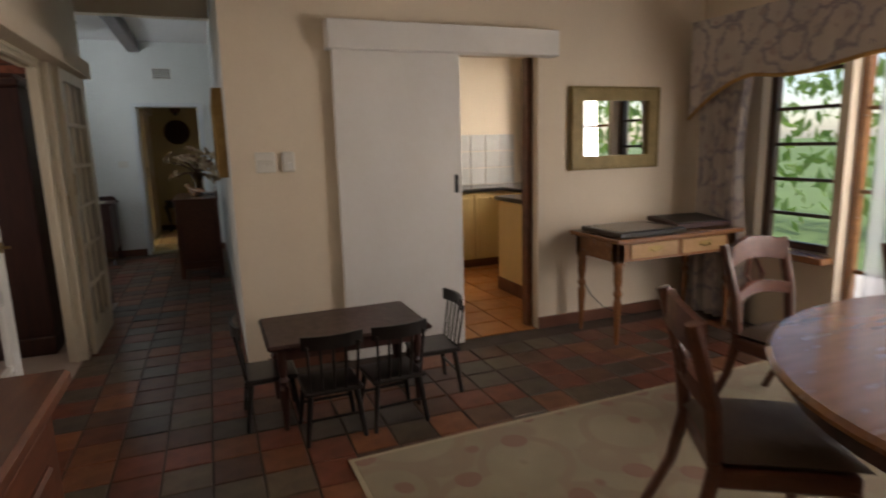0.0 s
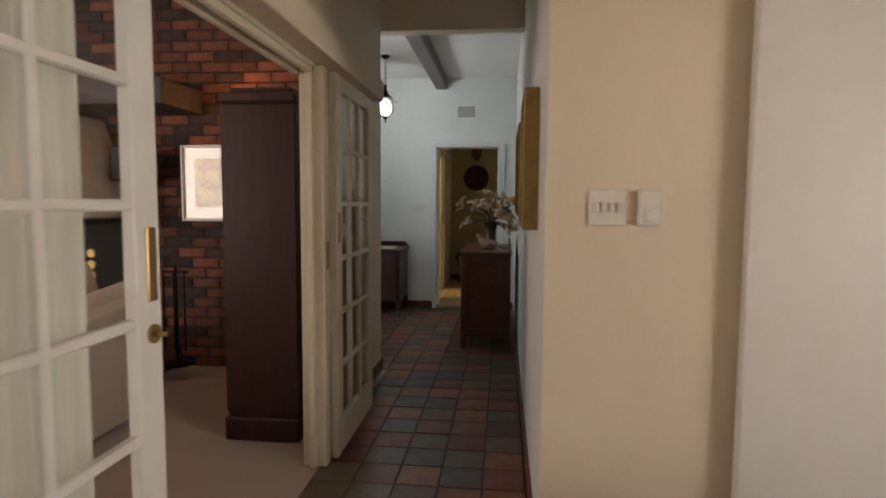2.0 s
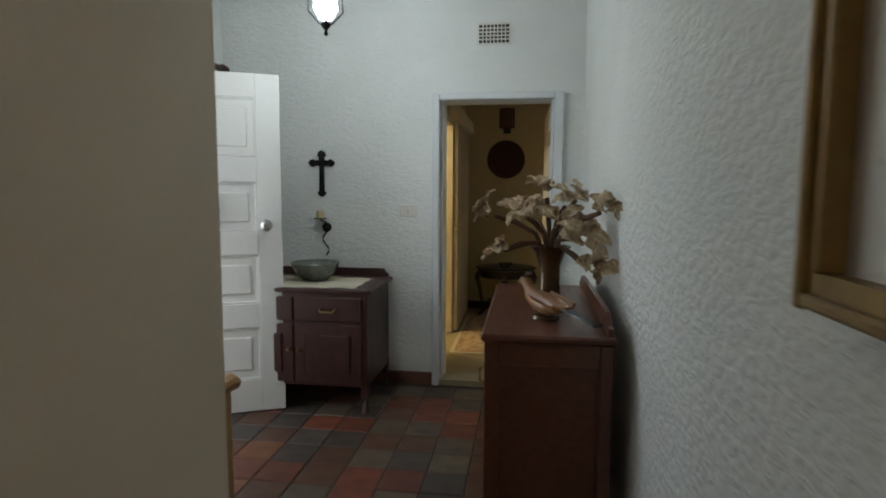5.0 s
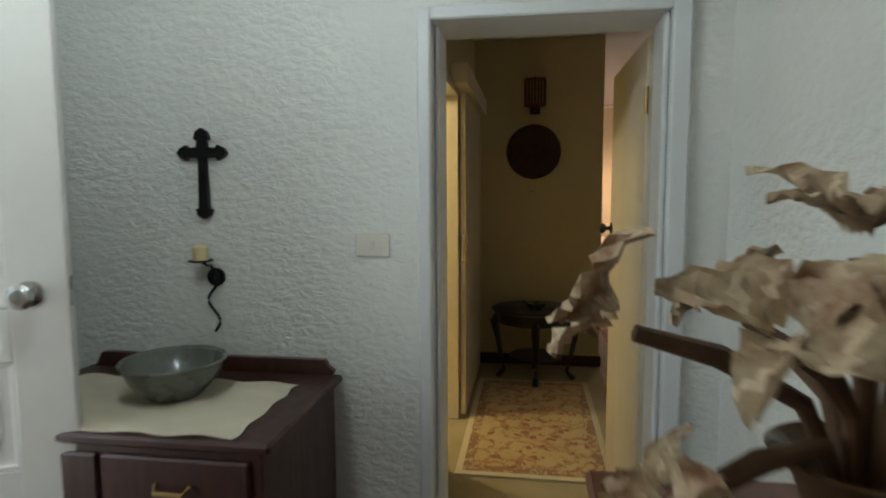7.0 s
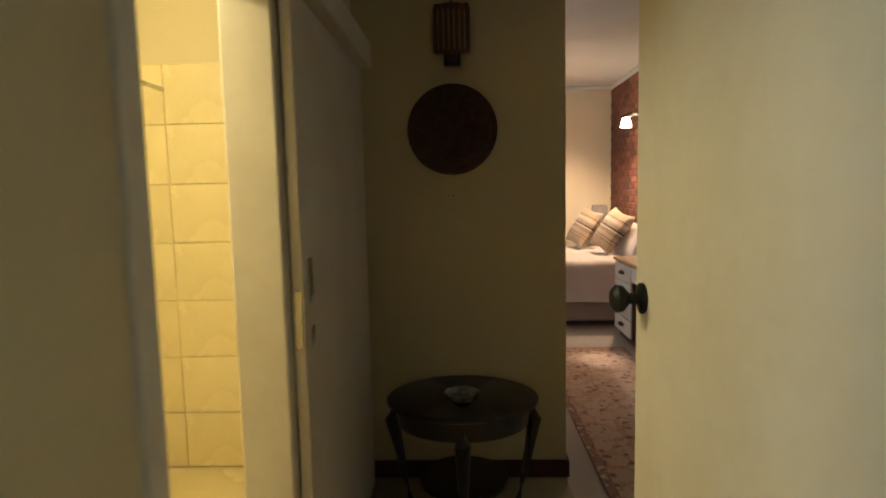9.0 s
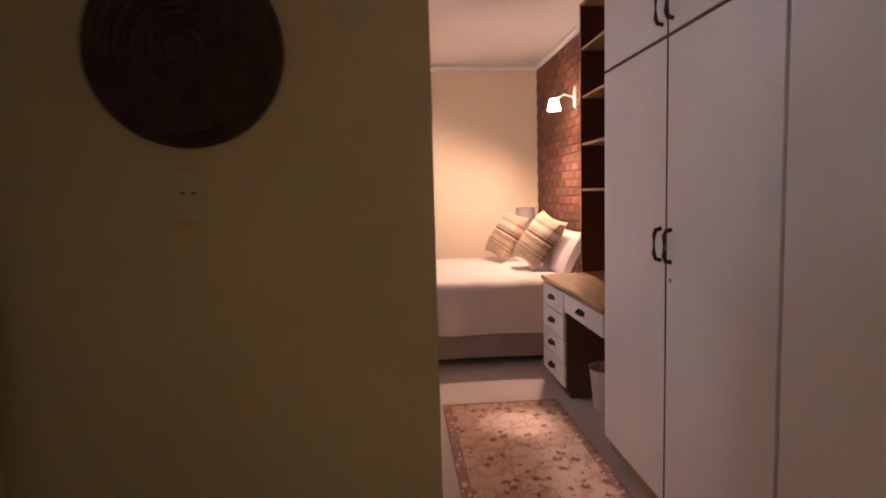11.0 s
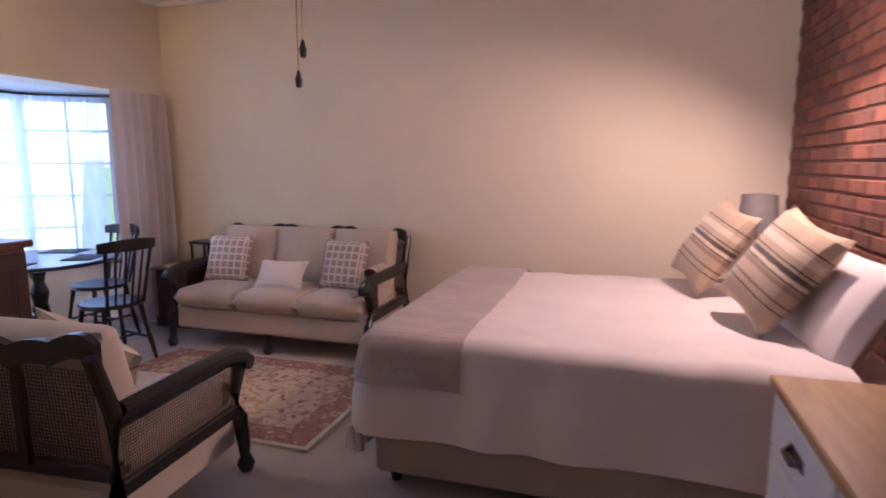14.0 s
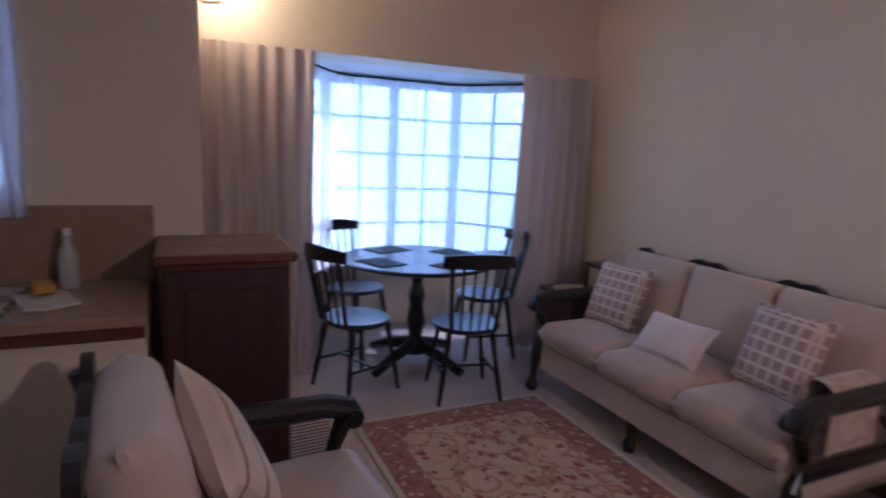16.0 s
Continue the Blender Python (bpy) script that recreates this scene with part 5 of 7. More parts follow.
def cross(bm):
    half = [(0.018, -0.12), (0.016, 0.085), (0.06, 0.088), (0.068, 0.075), (0.095, 0.088), (0.108, 0.107), (0.095, 0.126), (0.068, 0.139), (0.06, 0.126), (0.022, 0.13), (0.020, 0.155), (0.034, 0.162), (0.024, 0.192), (0, 0.207)]
    low = [(0.020, -0.115), (0.034, -0.122), (0.026, -0.145), (0, -0.16)]
    q = low[::-1] + half[1:]
    prism(bm, q + [(-x, z) for x, z in q[::-1] if x > 0], -0.022, -0.002)


solid("wall_cross", IRON, cross, "dark iron budded cross on the white wall", "cross", m=pose(-1.135, 9.70, 1.480) @ Matrix.Diagonal((0.9, 1, 0.9, 1)), smooth=False)
sc = thing("candle_sconce", "twisted black iron candle sconce with a cream candle", "candle holder", pose(-1.125, 9.70, 0.92))
part(sc, "bracket", IRON, lambda bm: (tube(bm, [(0.02 + 0.022 * math.sin(k * 0.62), -0.03, 0.0 + k * 0.0155) for k in range(17)], 0.0055), lathe(bm, [(0, 0), (0.034, 0), (0.034, 0.012), (0, 0.016)], pose(0.02, 0, 0.20, 90), 20), rod(bm, (0.02, -0.03, 0.2), (0.02, 0, 0.2), 0.006)))
part(sc, "dish", IRON, lambda bm: (rod(bm, (0.0, -0.03, 0.245), (-0.01, -0.055, 0.265), 0.006), lathe(bm, [(0, 0), (0.042, 0), (0.045, 0.006), (0, 0.005)], Matrix.Translation((-0.01, -0.055, 0.263)), 20)))
part(sc, "candle", WAX, lambda bm: lathe(bm, [(0, 0), (0.027, 0), (0.027, 0.045), (0.02, 0.052), (0, 0.048)], Matrix.Translation((-0.01, -0.055, 0.269)), 18), "cream wax candle")
vent = thing("air_vent", "white pierced wall vent above the doorway", "vent", pose(0.075, 9.70, 2.43))
part(vent, "frame", PLASTIC, lambda bm: (box(bm, -0.115, 0.115, -0.012, 0, -0.075, -0.06, 0.003), box(bm, -0.115, 0.115, -0.012, 0, 0.06, 0.075, 0.003), box(bm, -0.115, -0.10, -0.012, 0, -0.06, 0.06), box(bm, 0.10, 0.115, -0.012, 0, -0.06, 0.06), [box(bm, -0.10 + 0.025 * k - 0.004, -0.10 + 0.025 * k + 0.004, -0.01, 0, -0.06, 0.06) for k in range(1, 8)], [box(bm, -0.1, 0.1, -0.0095, -0.0005, -0.06 + 0.024 * k - 0.004, -0.06 + 0.024 * k + 0.004) for k in range(1, 5)]))
# Black sheet behind the grille, colour in place of a dark hollow.
part(vent, "backing", BLACK, lambda bm: box(bm, -0.1, 0.1, -0.002, -0.0003, -0.06, 0.06))
lan = thing("hall_lantern", "black iron hanging lantern with a lit white globe", "pendant lamp", pose(-0.70, 8.575, 2.15))
part(lan, "chain", IRON, lambda bm: [tube(bm, [(0.012 * math.cos(a) * (k % 2), 0.012 * math.cos(a) * (1 - k % 2), 0.40 + k * 0.034 + 0.02 * math.sin(a)) for a in [j * 0.7854 for j in range(9)]], 0.003, 5) for k in range(8)] + [lathe(bm, [(0, 0.69), (0.045, 0.69), (0.05, 0.675), (0.01, 0.65), (0, 0.65)], Matrix(), 16)])
part(lan, "frame", IRON, lambda bm: (lathe(bm, [(0, 0), (0.012, 0.01), (0.006, 0.03), (0.02, 0.045), (0.03, 0.06), (0.0, 0.065)], Matrix(), 12), lathe(bm, [(0.055, 0.24), (0.085, 0.25), (0.03, 0.30), (0.012, 0.36), (0.02, 0.38), (0, 0.40)], Matrix(), 16), [tube(bm, [(0.03 * math.cos(a), 0.03 * math.sin(a), 0.06), (0.085 * math.cos(a), 0.085 * math.sin(a), 0.12), (0.075 * math.cos(a), 0.075 * math.sin(a), 0.24), (0.12 * math.cos(a), 0.12 * math.sin(a), 0.22)], 0.005, 6) for a in (0.4, 1.97, 3.54, 5.11)]))
gl = part(lan, "globe", BULB_COOL, lambda bm: lathe(bm, [(0, 0.075), (0.035, 0.085), (0.06, 0.13), (0.055, 0.19), (0.03, 0.235), (0, 0.24)], Matrix(), 18), "lit white glass globe")
gl.visible_shadow = False


def sideboard():
    t = thing("sideboard", "red-brown polished wooden sideboard along the wall", "sideboard", pose(0.17, 7.70, 0) @ Matrix.Diagonal((1, 0.93, 0.927, 1)))
    part(t, "top", REDWOOD, lambda bm: box(bm, -0.012, 0.455, -0.015, 1.22, 0.925, 0.955, 0.008))
    part(t, "body", REDWOOD, lambda bm: (box(bm, 0.02, 0.44, 0.03, 1.18, 0.14, 0.925), box(bm, 0.0, 0.05, 0.0, 0.05, 0, 0.925, 0.004), box(bm, 0.40, 0.445, 0.0, 0.05, 0, 0.925, 0.004), box(bm, 0.0, 0.05, 1.15, 1.20, 0, 0.925, 0.004), box(bm, 0.40, 0.445, 1.15, 1.20, 0, 0.925, 0.004), box(bm, 0.05, 0.40, 0.006, 0.04, 0.83, 0.925, 0.003), box(bm, 0.05, 0.40, 0.006, 0.04, 0.12, 0.20, 0.003)))
    part(t, "upstand", REDWOOD, lambda bm: sheet(bm, lambda u, v: Vector((0.445, 0.02 + 1.18 * u, 0.955 + v * (0.075 if 0.08 < u < 0.92 else 0.03))), 24, 1, 0.018))
    for k in range(2):
        do = part(t, "door", REDWOOD, lambda bm: (box(bm, 0.0, 0.02, 0.06 + 0.545 * k, 0.59 + 0.545 * k, 0.17, 0.90, 0.004), box(bm, -0.008, 0.004, 0.13 + 0.545 * k, 0.52 + 0.545 * k, 0.25, 0.82, 0.008)))
        part(do, "handle", BRASS, lambda bm: tube(bm, [(-0.004, 0.10 + 0.9 * k, 0.80), (-0.022, 0.10 + 0.9 * k, 0.79), (-0.022, 0.10 + 0.9 * k, 0.74), (-0.004, 0.10 + 0.9 * k, 0.73)], 0.006))


sideboard()


def bouquet():
    solid("tall_vase", POTBRONZE, lambda bm: lathe(bm, [(0, 0), (0.052, 0), (0.056, 0.02), (0.05, 0.10), (0.052, 0.2), (0.075, 0.28), (0.105, 0.315), (0.10, 0.318), (0.065, 0.28), (0.042, 0.2), (0, 0.19)], seg=28), "tall flared brown glazed vase on the sideboard", "vase", m=pose(0.42, 8.40, 0.8865) @ Matrix.Diagonal((0.95, 0.95, 0.78, 1)))
    t = thing("dried_flowers", "dried cream and brown curled leaves and pods in the vase", "dried flowers", pose(0.42, 8.40, 1.08))
    rng = random.Random(4)
    heads = [(-0.27, -0.02, 0.20, 0.11), (-0.22, -0.10, 0.04, 0.10), (-0.12, -0.10, 0.20, 0.13), (-0.02, 0.0, 0.29, 0.12), (0.06, -0.10, 0.25, 0.10), (0.12, 0.02, 0.28, 0.09),
             (0.19, -0.32, 0.23, 0.09), (0.12, -0.22, 0.10, 0.13), (0.15, -0.27, -0.01, 0.11), (-0.08, 0.16, 0.18, 0.11), (0.09, 0.17, 0.14, 0.11), (0.03, -0.16, 0.16, 0.12)]
    for hx, hy, hz, size in heads:
        part(t, "stem", STEM, lambda bm: tube(bm, [(0, 0, -0.04), (hx * 0.25, hy * 0.25, 0.06 + 0.25 * max(hz, 0)), (hx * 0.6, hy * 0.6, hz * 0.62 + 0.04), (hx * 0.95, hy * 0.95, hz * 0.95)], [0.008, 0.011, 0.014, 0.010], 8))

        def bloom(bm):
            d = Vector((hx, hy, 0.10 + 0.5 * hz)).normalized()
            q = Matrix.Translation((hx, hy, hz)) @ d.to_track_quat("Z", "Y").to_matrix().to_4x4()
            for k in range(rng.choice((5, 6, 7))):
                a, L, W = 2.4 * k + rng.uniform(-0.4, 0.4), size * rng.uniform(0.6, 1.0), size * rng.uniform(0.26, 0.42)
                bend, cup, sway, ph = rng.uniform(1.0, 3.0), rng.uniform(0.7, 1.4), rng.uniform(-0.5, 0.5), rng.uniform(0, 6)
                r = q @ Matrix.Rotation(a, 4, "Z")

                def leaf(u, v):
                    e = 2 * v - 1
                    th = 0.35 + bend * u
                    wide = W * math.sin(math.pi * min(1, 0.12 + 0.84 * u)) ** 0.7 * (1 + 0.16 * math.sin(11 * u + ph) * e)
                    roll = e * cup * (0.6 + u)
                    x = 0.010 + L * (1 - math.cos(th)) / bend * 1.1
                    z = L * math.sin(th) / bend
                    return r @ Vector((x - wide * 0.5 * (1 - math.cos(roll)), wide * math.sin(roll) / max(0.5, cup) + sway * L * u * u, z + wide * 0.35 * (1 - math.cos(roll)) + 0.006 * math.sin(17 * u + 5 * e + ph)))
                sheet(bm, leaf, 9, 7)
        part(t, "petals", PETAL, bloom)


bouquet()


def bird():
    t = thing("carved_bird", "carved wooden bird with a dark tail on the sideboard", "ornament", pose(0.39, 7.99, 0.8865, 0, 0, 124) @ Matrix.Diagonal((0.95, 0.95, 0.8, 1)))
    prof = [(-0.15, 0.075, 0.012), (-0.10, 0.068, 0.032), (-0.04, 0.066, 0.050), (0.03, 0.075, 0.052), (0.09, 0.095, 0.038), (0.12, 0.13, 0.024), (0.14, 0.155, 0.026), (0.165, 0.158, 0.022), (0.185, 0.15, 0.009), (0.215, 0.14, 0.002)]
    part(t, "body", BIRDWOOD, lambda bm: tube(bm, [(x, 0, z) for x, z, r in prof], [r for x, z, r in prof], 14))
    part(t, "crest", STEM, lambda bm: tube(bm, [(0.15, 0, 0.17), (0.135, 0, 0.20), (0.10, 0, 0.205)], [0.008, 0.012, 0.004], 6))
    part(t, "tail", BLACKWOOD, lambda bm: rbox(bm, pose(-0.23, 0, 0.055, 0, -8, 0), 0.20, 0.05, 0.014, 0.005), "dark wooden tail")
    part(t, "wing", BIRDWOOD, lambda bm: [rbox(bm, pose(-0.04, s * 0.045, 0.085, s * -30, -10, 0), 0.17, 0.012, 0.055, 0.005) for s in (-1, 1)])
    part(t, "base", POTBRONZE, lambda bm: lathe(bm, [(0, 0), (0.06, 0), (0.055, 0.014), (0.02, 0.02), (0, 0.02)]))


bird()
hc = thing("hall_chair", "wooden armchair with a sage cushion in the hall", "chair", pose(-1.22, 7.62, 0, 0, 0, 0))
for x in (-0.29, 0.29):
    for y in (-0.27, 0.27):
        part(hc, "leg", OAK, lambda bm: box(bm, x - 0.025, x + 0.025, y - 0.025, y + 0.025, 0, 0.56, 0.006))
    part(hc, "arm", OAK, lambda bm: (tube(bm, [(x, -0.30, 0.58), (x, 0.1, 0.58), (x, 0.32, 0.57), (x, 0.37, 0.55)], [0.03, 0.034, 0.04, 0.03], 10)))
part(hc, "seat", OAK, lambda bm: box(bm, -0.29, 0.29, -0.27, 0.27, 0.36, 0.40, 0.006))
part(hc, "backrest", OAK, lambda bm: box(bm, -0.29, 0.29, -0.30, -0.27, 0.40, 0.85, 0.006))
part(hc, "cushion", GREENCUSH, lambda bm: pad(bm, pose(0.05, 0.05, 0.54, 55, 0, 30), 0.42, 0.42, 0.13, 12), "sage green scatter cushion")


# ---- passage and bathroom ----
pd = thing("passage_door", "ivory flush door standing open into the passage", "door", pose(0.485, 9.955, 0.01, 0, 0, 91))
part(pd, "leaf", IVORY, lambda bm: box(bm, 0, 0.78, -0.02, 0.02, 0, 1.98, 0.003))
part(pd, "knob", IRON, lambda bm: [lathe(bm, [(0, 0), (0.034, 0), (0.034, 0.006), (0.013, 0.012), (0.012, 0.03), (0.028, 0.044), (0.031, 0.058), (0.02, 0.068), (0, 0.07)], pose(0.738, s * 0.02, 1.235, -s * 90) @ Matrix.Diagonal((0.85, 0.85, 0.85, 1)), 20) for s in (-1, 1)], "dark bronze door knob")
part(pd, "hinge", BRASS, lambda bm: [rod(bm, (-0.006, 0.022, z), (-0.006, 0.022, z + 0.1), 0.007) for z in (0.2, 1.7)])
bd = thing("bathroom_door", "ivory flush sliding bathroom door, pushed open", "sliding door", pose(-0.375, 11.27, 0))
part(bd, "leaf", IVORY, lambda bm: box(bm, -0.005, 0.03, 0, 1.10, 0.012, 2.03, 0.003))
part(bd, "pull", CHROME, lambda bm: (box(bm, 0.03, 0.033, 0.06, 0.10, 1.12, 1.26, 0.001), box(bm, 0.03, 0.033, 0.07, 0.10, 0.99, 1.05, 0.001), box(bm, 0.002, 0.024, -0.003, 0, 1.0, 1.17, 0.001)), "steel pull and lock plate")
bars("trim_track", [(-0.40, -0.30, 11.0, 12.42, 2.035, 2.15)], IVORY, "ivory track cover over the sliding door", "pelmet")


def half_table():
    t = thing("oval_side_table", "dark carved oval side table against the wall", "table", pose(0.10, 12.12, 0))
    part(t, "top", BLACKWOOD, lambda bm: lathe(bm, [(0, 0.525), (0.31, 0.525), (0.335, 0.535), (0.335, 0.545), (0.32, 0.552), (0, 0.553)], Matrix.Diagonal((1, 0.86, 1, 1)), 40))
    part(t, "apron", BLACKWOOD, lambda bm: lathe(bm, [(0.27, 0.44), (0.29, 0.44), (0.30, 0.525), (0.27, 0.525)], Matrix.Diagonal((1, 0.86, 1, 1)), 32))
    for k in range(4):
        a = math.pi * (0.25 + 0.5 * k) + (0.0 if k % 2 else 0.0)
        a += math.pi / 4
        cx, cy = math.cos(a), math.sin(a) * 0.86
        part(t, "leg", BLACKWOOD, lambda bm: tube(bm, [(cx * 0.27, cy * 0.27, 0.53), (cx * 0.315, cy * 0.315, 0.44), (cx * 0.27, cy * 0.27, 0.2), (cx * 0.24, cy * 0.24, 0.06), (cx * 0.29, cy * 0.29, 0.0)], [0.03, 0.034, 0.02, 0.017, 0.024], 10))
    part(t, "undershelf", BLACKWOOD, lambda bm: lathe(bm, [(0, 0.16), (0.2, 0.16), (0.2, 0.178), (0, 0.178)], Matrix(), 24))


half_table()
bw = thing("shell_bowl", "small iridescent patchwork bowl on the side table", "bowl", pose(0.10, 12.0, 0.553))
part(bw, "body", mat("shell_glaze", (0.30, 0.32, 0.30), (0.03, 0.03, 0.03), 0.12, 0.4, scale=34, bump=0.1, coat=0.6), lambda bm: lathe(bm, [(0, 0), (0.03, 0), (0.065, 0.03), (0.075, 0.055), (0.07, 0.056), (0.055, 0.03), (0, 0.01)], seg=24))
dsc = thing("woven_disc", "large dark woven basket disc on the wall", "wall basket", pose(0.073, 12.46, 1.745, 90, 0, 0))
part(dsc, "body", BASKET, lambda bm: [lathe(bm, [(0.018 * k, 0.0), (0.018 * k, 0.02 + 0.004 * (k % 2)), (0.018 * k + 0.01, 0.027), (0.018 * (k + 1), 0.02), (0.018 * (k + 1), 0.0)], Matrix(), 40) for k in range(12)])
wlm = thing("passage_lantern", "brown slatted wooden wall lantern, unlit", "wall lamp", pose(0.08, 12.46, 2.05))
part(wlm, "shade", REDWOOD, lambda bm: ([rbox(bm, pose(-0.075 + 0.025 * k, -0.05 - 0.03 * math.sin(math.pi * k / 6), 0.15, 0, 0, 0), 0.021, 0.012, 0.24 - 0.01 * abs(k - 3), 0.003) for k in range(7)], box(bm, -0.08, 0.08, -0.06, 0, 0.255, 0.268, 0.003), box(bm, -0.08, 0.08, -0.06, 0, 0.05, 0.062, 0.003)))
part(wlm, "base", BLACKWOOD, lambda bm: (box(bm, -0.04, 0.04, -0.03, 0, -0.01, 0.05, 0.004), lathe(bm, [(0, -0.02), (0.02, -0.015), (0.025, 0.02), (0, 0.03)], Matrix.Translation((0, -0.04, 0.03)), 12)))
sk = thing("wall_socket", "small cream wall socket under the disc", "socket", pose(0.06, 12.46, 1.42))
part(sk, "plate", YELLOW, lambda bm: box(bm, -0.035, 0.035, -0.006, 0, -0.06, 0.06, 0.003))
part(sk, "pins", BLACK, lambda bm: [rod(bm, (x, -0.008, 0.01), (x, -0.005, 0.01), 0.004) for x in (-0.012, 0.012)])
pr = thing("passage_rug", "small yellow and brown patterned rug in the passage", "rug", pose(-0.32, 10.50, 0.0))
part(pr, "pile", RUG4, lambda bm: box(bm, 0.09, 0.71, 0.10, 1.42, -0.002, 0.010), smooth=False)
part(pr, "border", RUG4B, lambda bm: (box(bm, 0.035, 0.09, 0.04, 1.48, -0.002, 0.009), box(bm, 0.71, 0.765, 0.04, 1.48, -0.002, 0.009), box(bm, 0.09, 0.71, 0.04, 0.10, -0.002, 0.009), box(bm, 0.09, 0.71, 1.42, 1.48, -0.002, 0.009)), smooth=False)
part(pr, "edge", CLOTH, lambda bm: (box(bm, 0, 0.035, 0, 1.52, -0.002, 0.008), box(bm, 0.765, 0.80, 0, 1.52, -0.002, 0.008), box(bm, 0.035, 0.765, 0, 0.04, -0.002, 0.008), box(bm, 0.035, 0.765, 1.48, 1.52, -0.002, 0.008)), smooth=False)
sr = thing("shower_rail", "steel shower rail in the bathroom", "rail", pose(-1.4, 9.92, 2.0))
part(sr, "rail", CHROME, lambda bm: rod(bm, (0, 0, 0), (0, 2.98, 0), 0.012))
part(sr, "flange", CHROME, lambda bm: (rod(bm, (0, 0, 0), (0, 0.01, 0), 0.03), rod(bm, (0, 2.97, 0), (0, 2.98, 0), 0.03)))


# ---- bedroom ----
def wardrobe(m, w, label):
    t = thing("wardrobe", label, "wardrobe", m, "built-in wardrobes")
    part(t, "carcase", WHITE, lambda bm: box(bm, 0.02, 0.6, 0, w, 0.08, 2.80))
    part(t, "plinth", OAK, lambda bm: box(bm, 0.04, 0.6, 0, w, 0, 0.08))
    for z0, z1, hz in ((0.085, 1.995, 1.18), (2.01, 2.79, 2.12)):
        for k in range(2):
            a, b = (0.004, w / 2 - 0.006) if k == 0 else (w / 2 + 0.006, w - 0.004)
            d = part(t, "door", WHITE, lambda bm: box(bm, 0, 0.019, a, b, z0, z1, 0.002))
            y = w / 2 + (-0.045 if k == 0 else 0.045)
            part(d, "handle", DARKWOOD, lambda bm: tube(bm, [(0.0, y, hz + 0.065), (-0.022, y, hz + 0.06), (-0.03, y, hz + 0.04), (-0.03, y, hz - 0.04), (-0.022, y, hz - 0.06), (0.0, y, hz - 0.065)], 0.009), "brown wooden bow handle")
    part(t, "edge_strip", DARKWOOD, lambda bm: (box(bm, -0.001, 0.012, w / 2 - 0.0045, w / 2 + 0.0045, 0.09, 2.78), box(bm, -0.001, 0.012, 0.004, w - 0.004, 1.998, 2.007)))
    part(t, "lock", CHROME, lambda bm: rod(bm, (-0.004, w / 2 - 0.04, 1.04), (0.0, w / 2 - 0.04, 1.04), 0.012, seg=16), "round steel lock")


wardrobe(pose(1.60, 12.65, 0), 1.41, "white built-in wardrobe with brown bow handles")
wardrobe(pose(1.60, 11.23, 0), 1.41, "white built-in wardrobe with brown bow handles")


def desk():
    t = thing("built_in_desk", "oak-topped built-in desk with white drawers", "desk", pose(1.60, 14.07, 0))
    part(t, "top", OAK, lambda bm: box(bm, -0.01, 0.61, 0, 1.34, 0.745, 0.78, 0.006))
    part(t, "pedestal", REDWOOD, lambda bm: (box(bm, 0.02, 0.61, 0.76, 1.32, 0.06, 0.745), box(bm, 0.05, 0.61, 0.78, 1.30, 0, 0.06), box(bm, 0.02, 0.61, 0.02, 0.74, 0.60, 0.745), box(bm, 0.60, 0.61, 0.0, 0.76, 0.0, 0.6)))
    fronts = [(0.775, 1.31, 0.08 + 0.165 * k, 0.235 + 0.165 * k) for k in range(4)] + [(0.02, 0.745, 0.61, 0.735)]
    for a, b, z0, z1 in fronts:
        d = part(t, "drawer", WHITE, lambda bm: box(bm, 0, 0.02, a, b, z0, z1, 0.004))
        y, z = (a + b) / 2, (z0 + z1) / 2
        part(d, "handle", DARKWOOD, lambda bm: (tube(bm, [(0, y - 0.05, z + 0.01), (-0.022, y - 0.035, z), (-0.022, y + 0.035, z), (0, y + 0.05, z + 0.01)], 0.009), box(bm, -0.003, 0.0, y - 0.06, y + 0.06, z - 0.015, z + 0.022, 0.002)), "brown drop handle")
    s = thing("wall_shelves", "dark-stained open shelves over the desk", "shelves", pose(1.92, 14.07, 0.781))
    part(s, "upright", REDWOOD, lambda bm: (box(bm, 0, 0.29, 1.37, 1.395, 0, 2.0), box(bm, 0, 0.29, 0.0, 0.02, 0, 2.0), box(bm, 0.28, 0.295, 0.02, 1.37, 0, 2.0)))
    for z in (0.62, 0.96, 1.31, 1.66, 1.98):
        part(s, "shelf", OAK, lambda bm: box(bm, 0.004, 0.28, 0.02, 1.37, z, z + 0.02, 0.003))
    c = thing("desk_clock", "small oak desk clock on the desk", "clock", pose(1.98, 14.62, 0.781, 0, 0, -78))
    part(c, "case", OAK, lambda bm: box(bm, -0.07, 0.07, 0, 0.05, 0, 0.17, 0.006))
    part(c, "face", PAPER, lambda bm: box(bm, -0.055, 0.055, -0.003, 0.0, 0.02, 0.15, 0.002))
    solid("waste_bin", mat("wicker_white", (0.55, 0.48, 0.42), (0.42, 0.36, 0.31), 0.8, scale=40, bump=0.8), lambda bm: lathe(bm, [(0, 0), (0.10, 0), (0.13, 0.27), (0.138, 0.28), (0.125, 0.275), (0.095, 0.015), (0, 0.012)], seg=28), "pale wicker waste bin under the desk", "bin", m=pose(1.84, 14.62, 0))


desk()


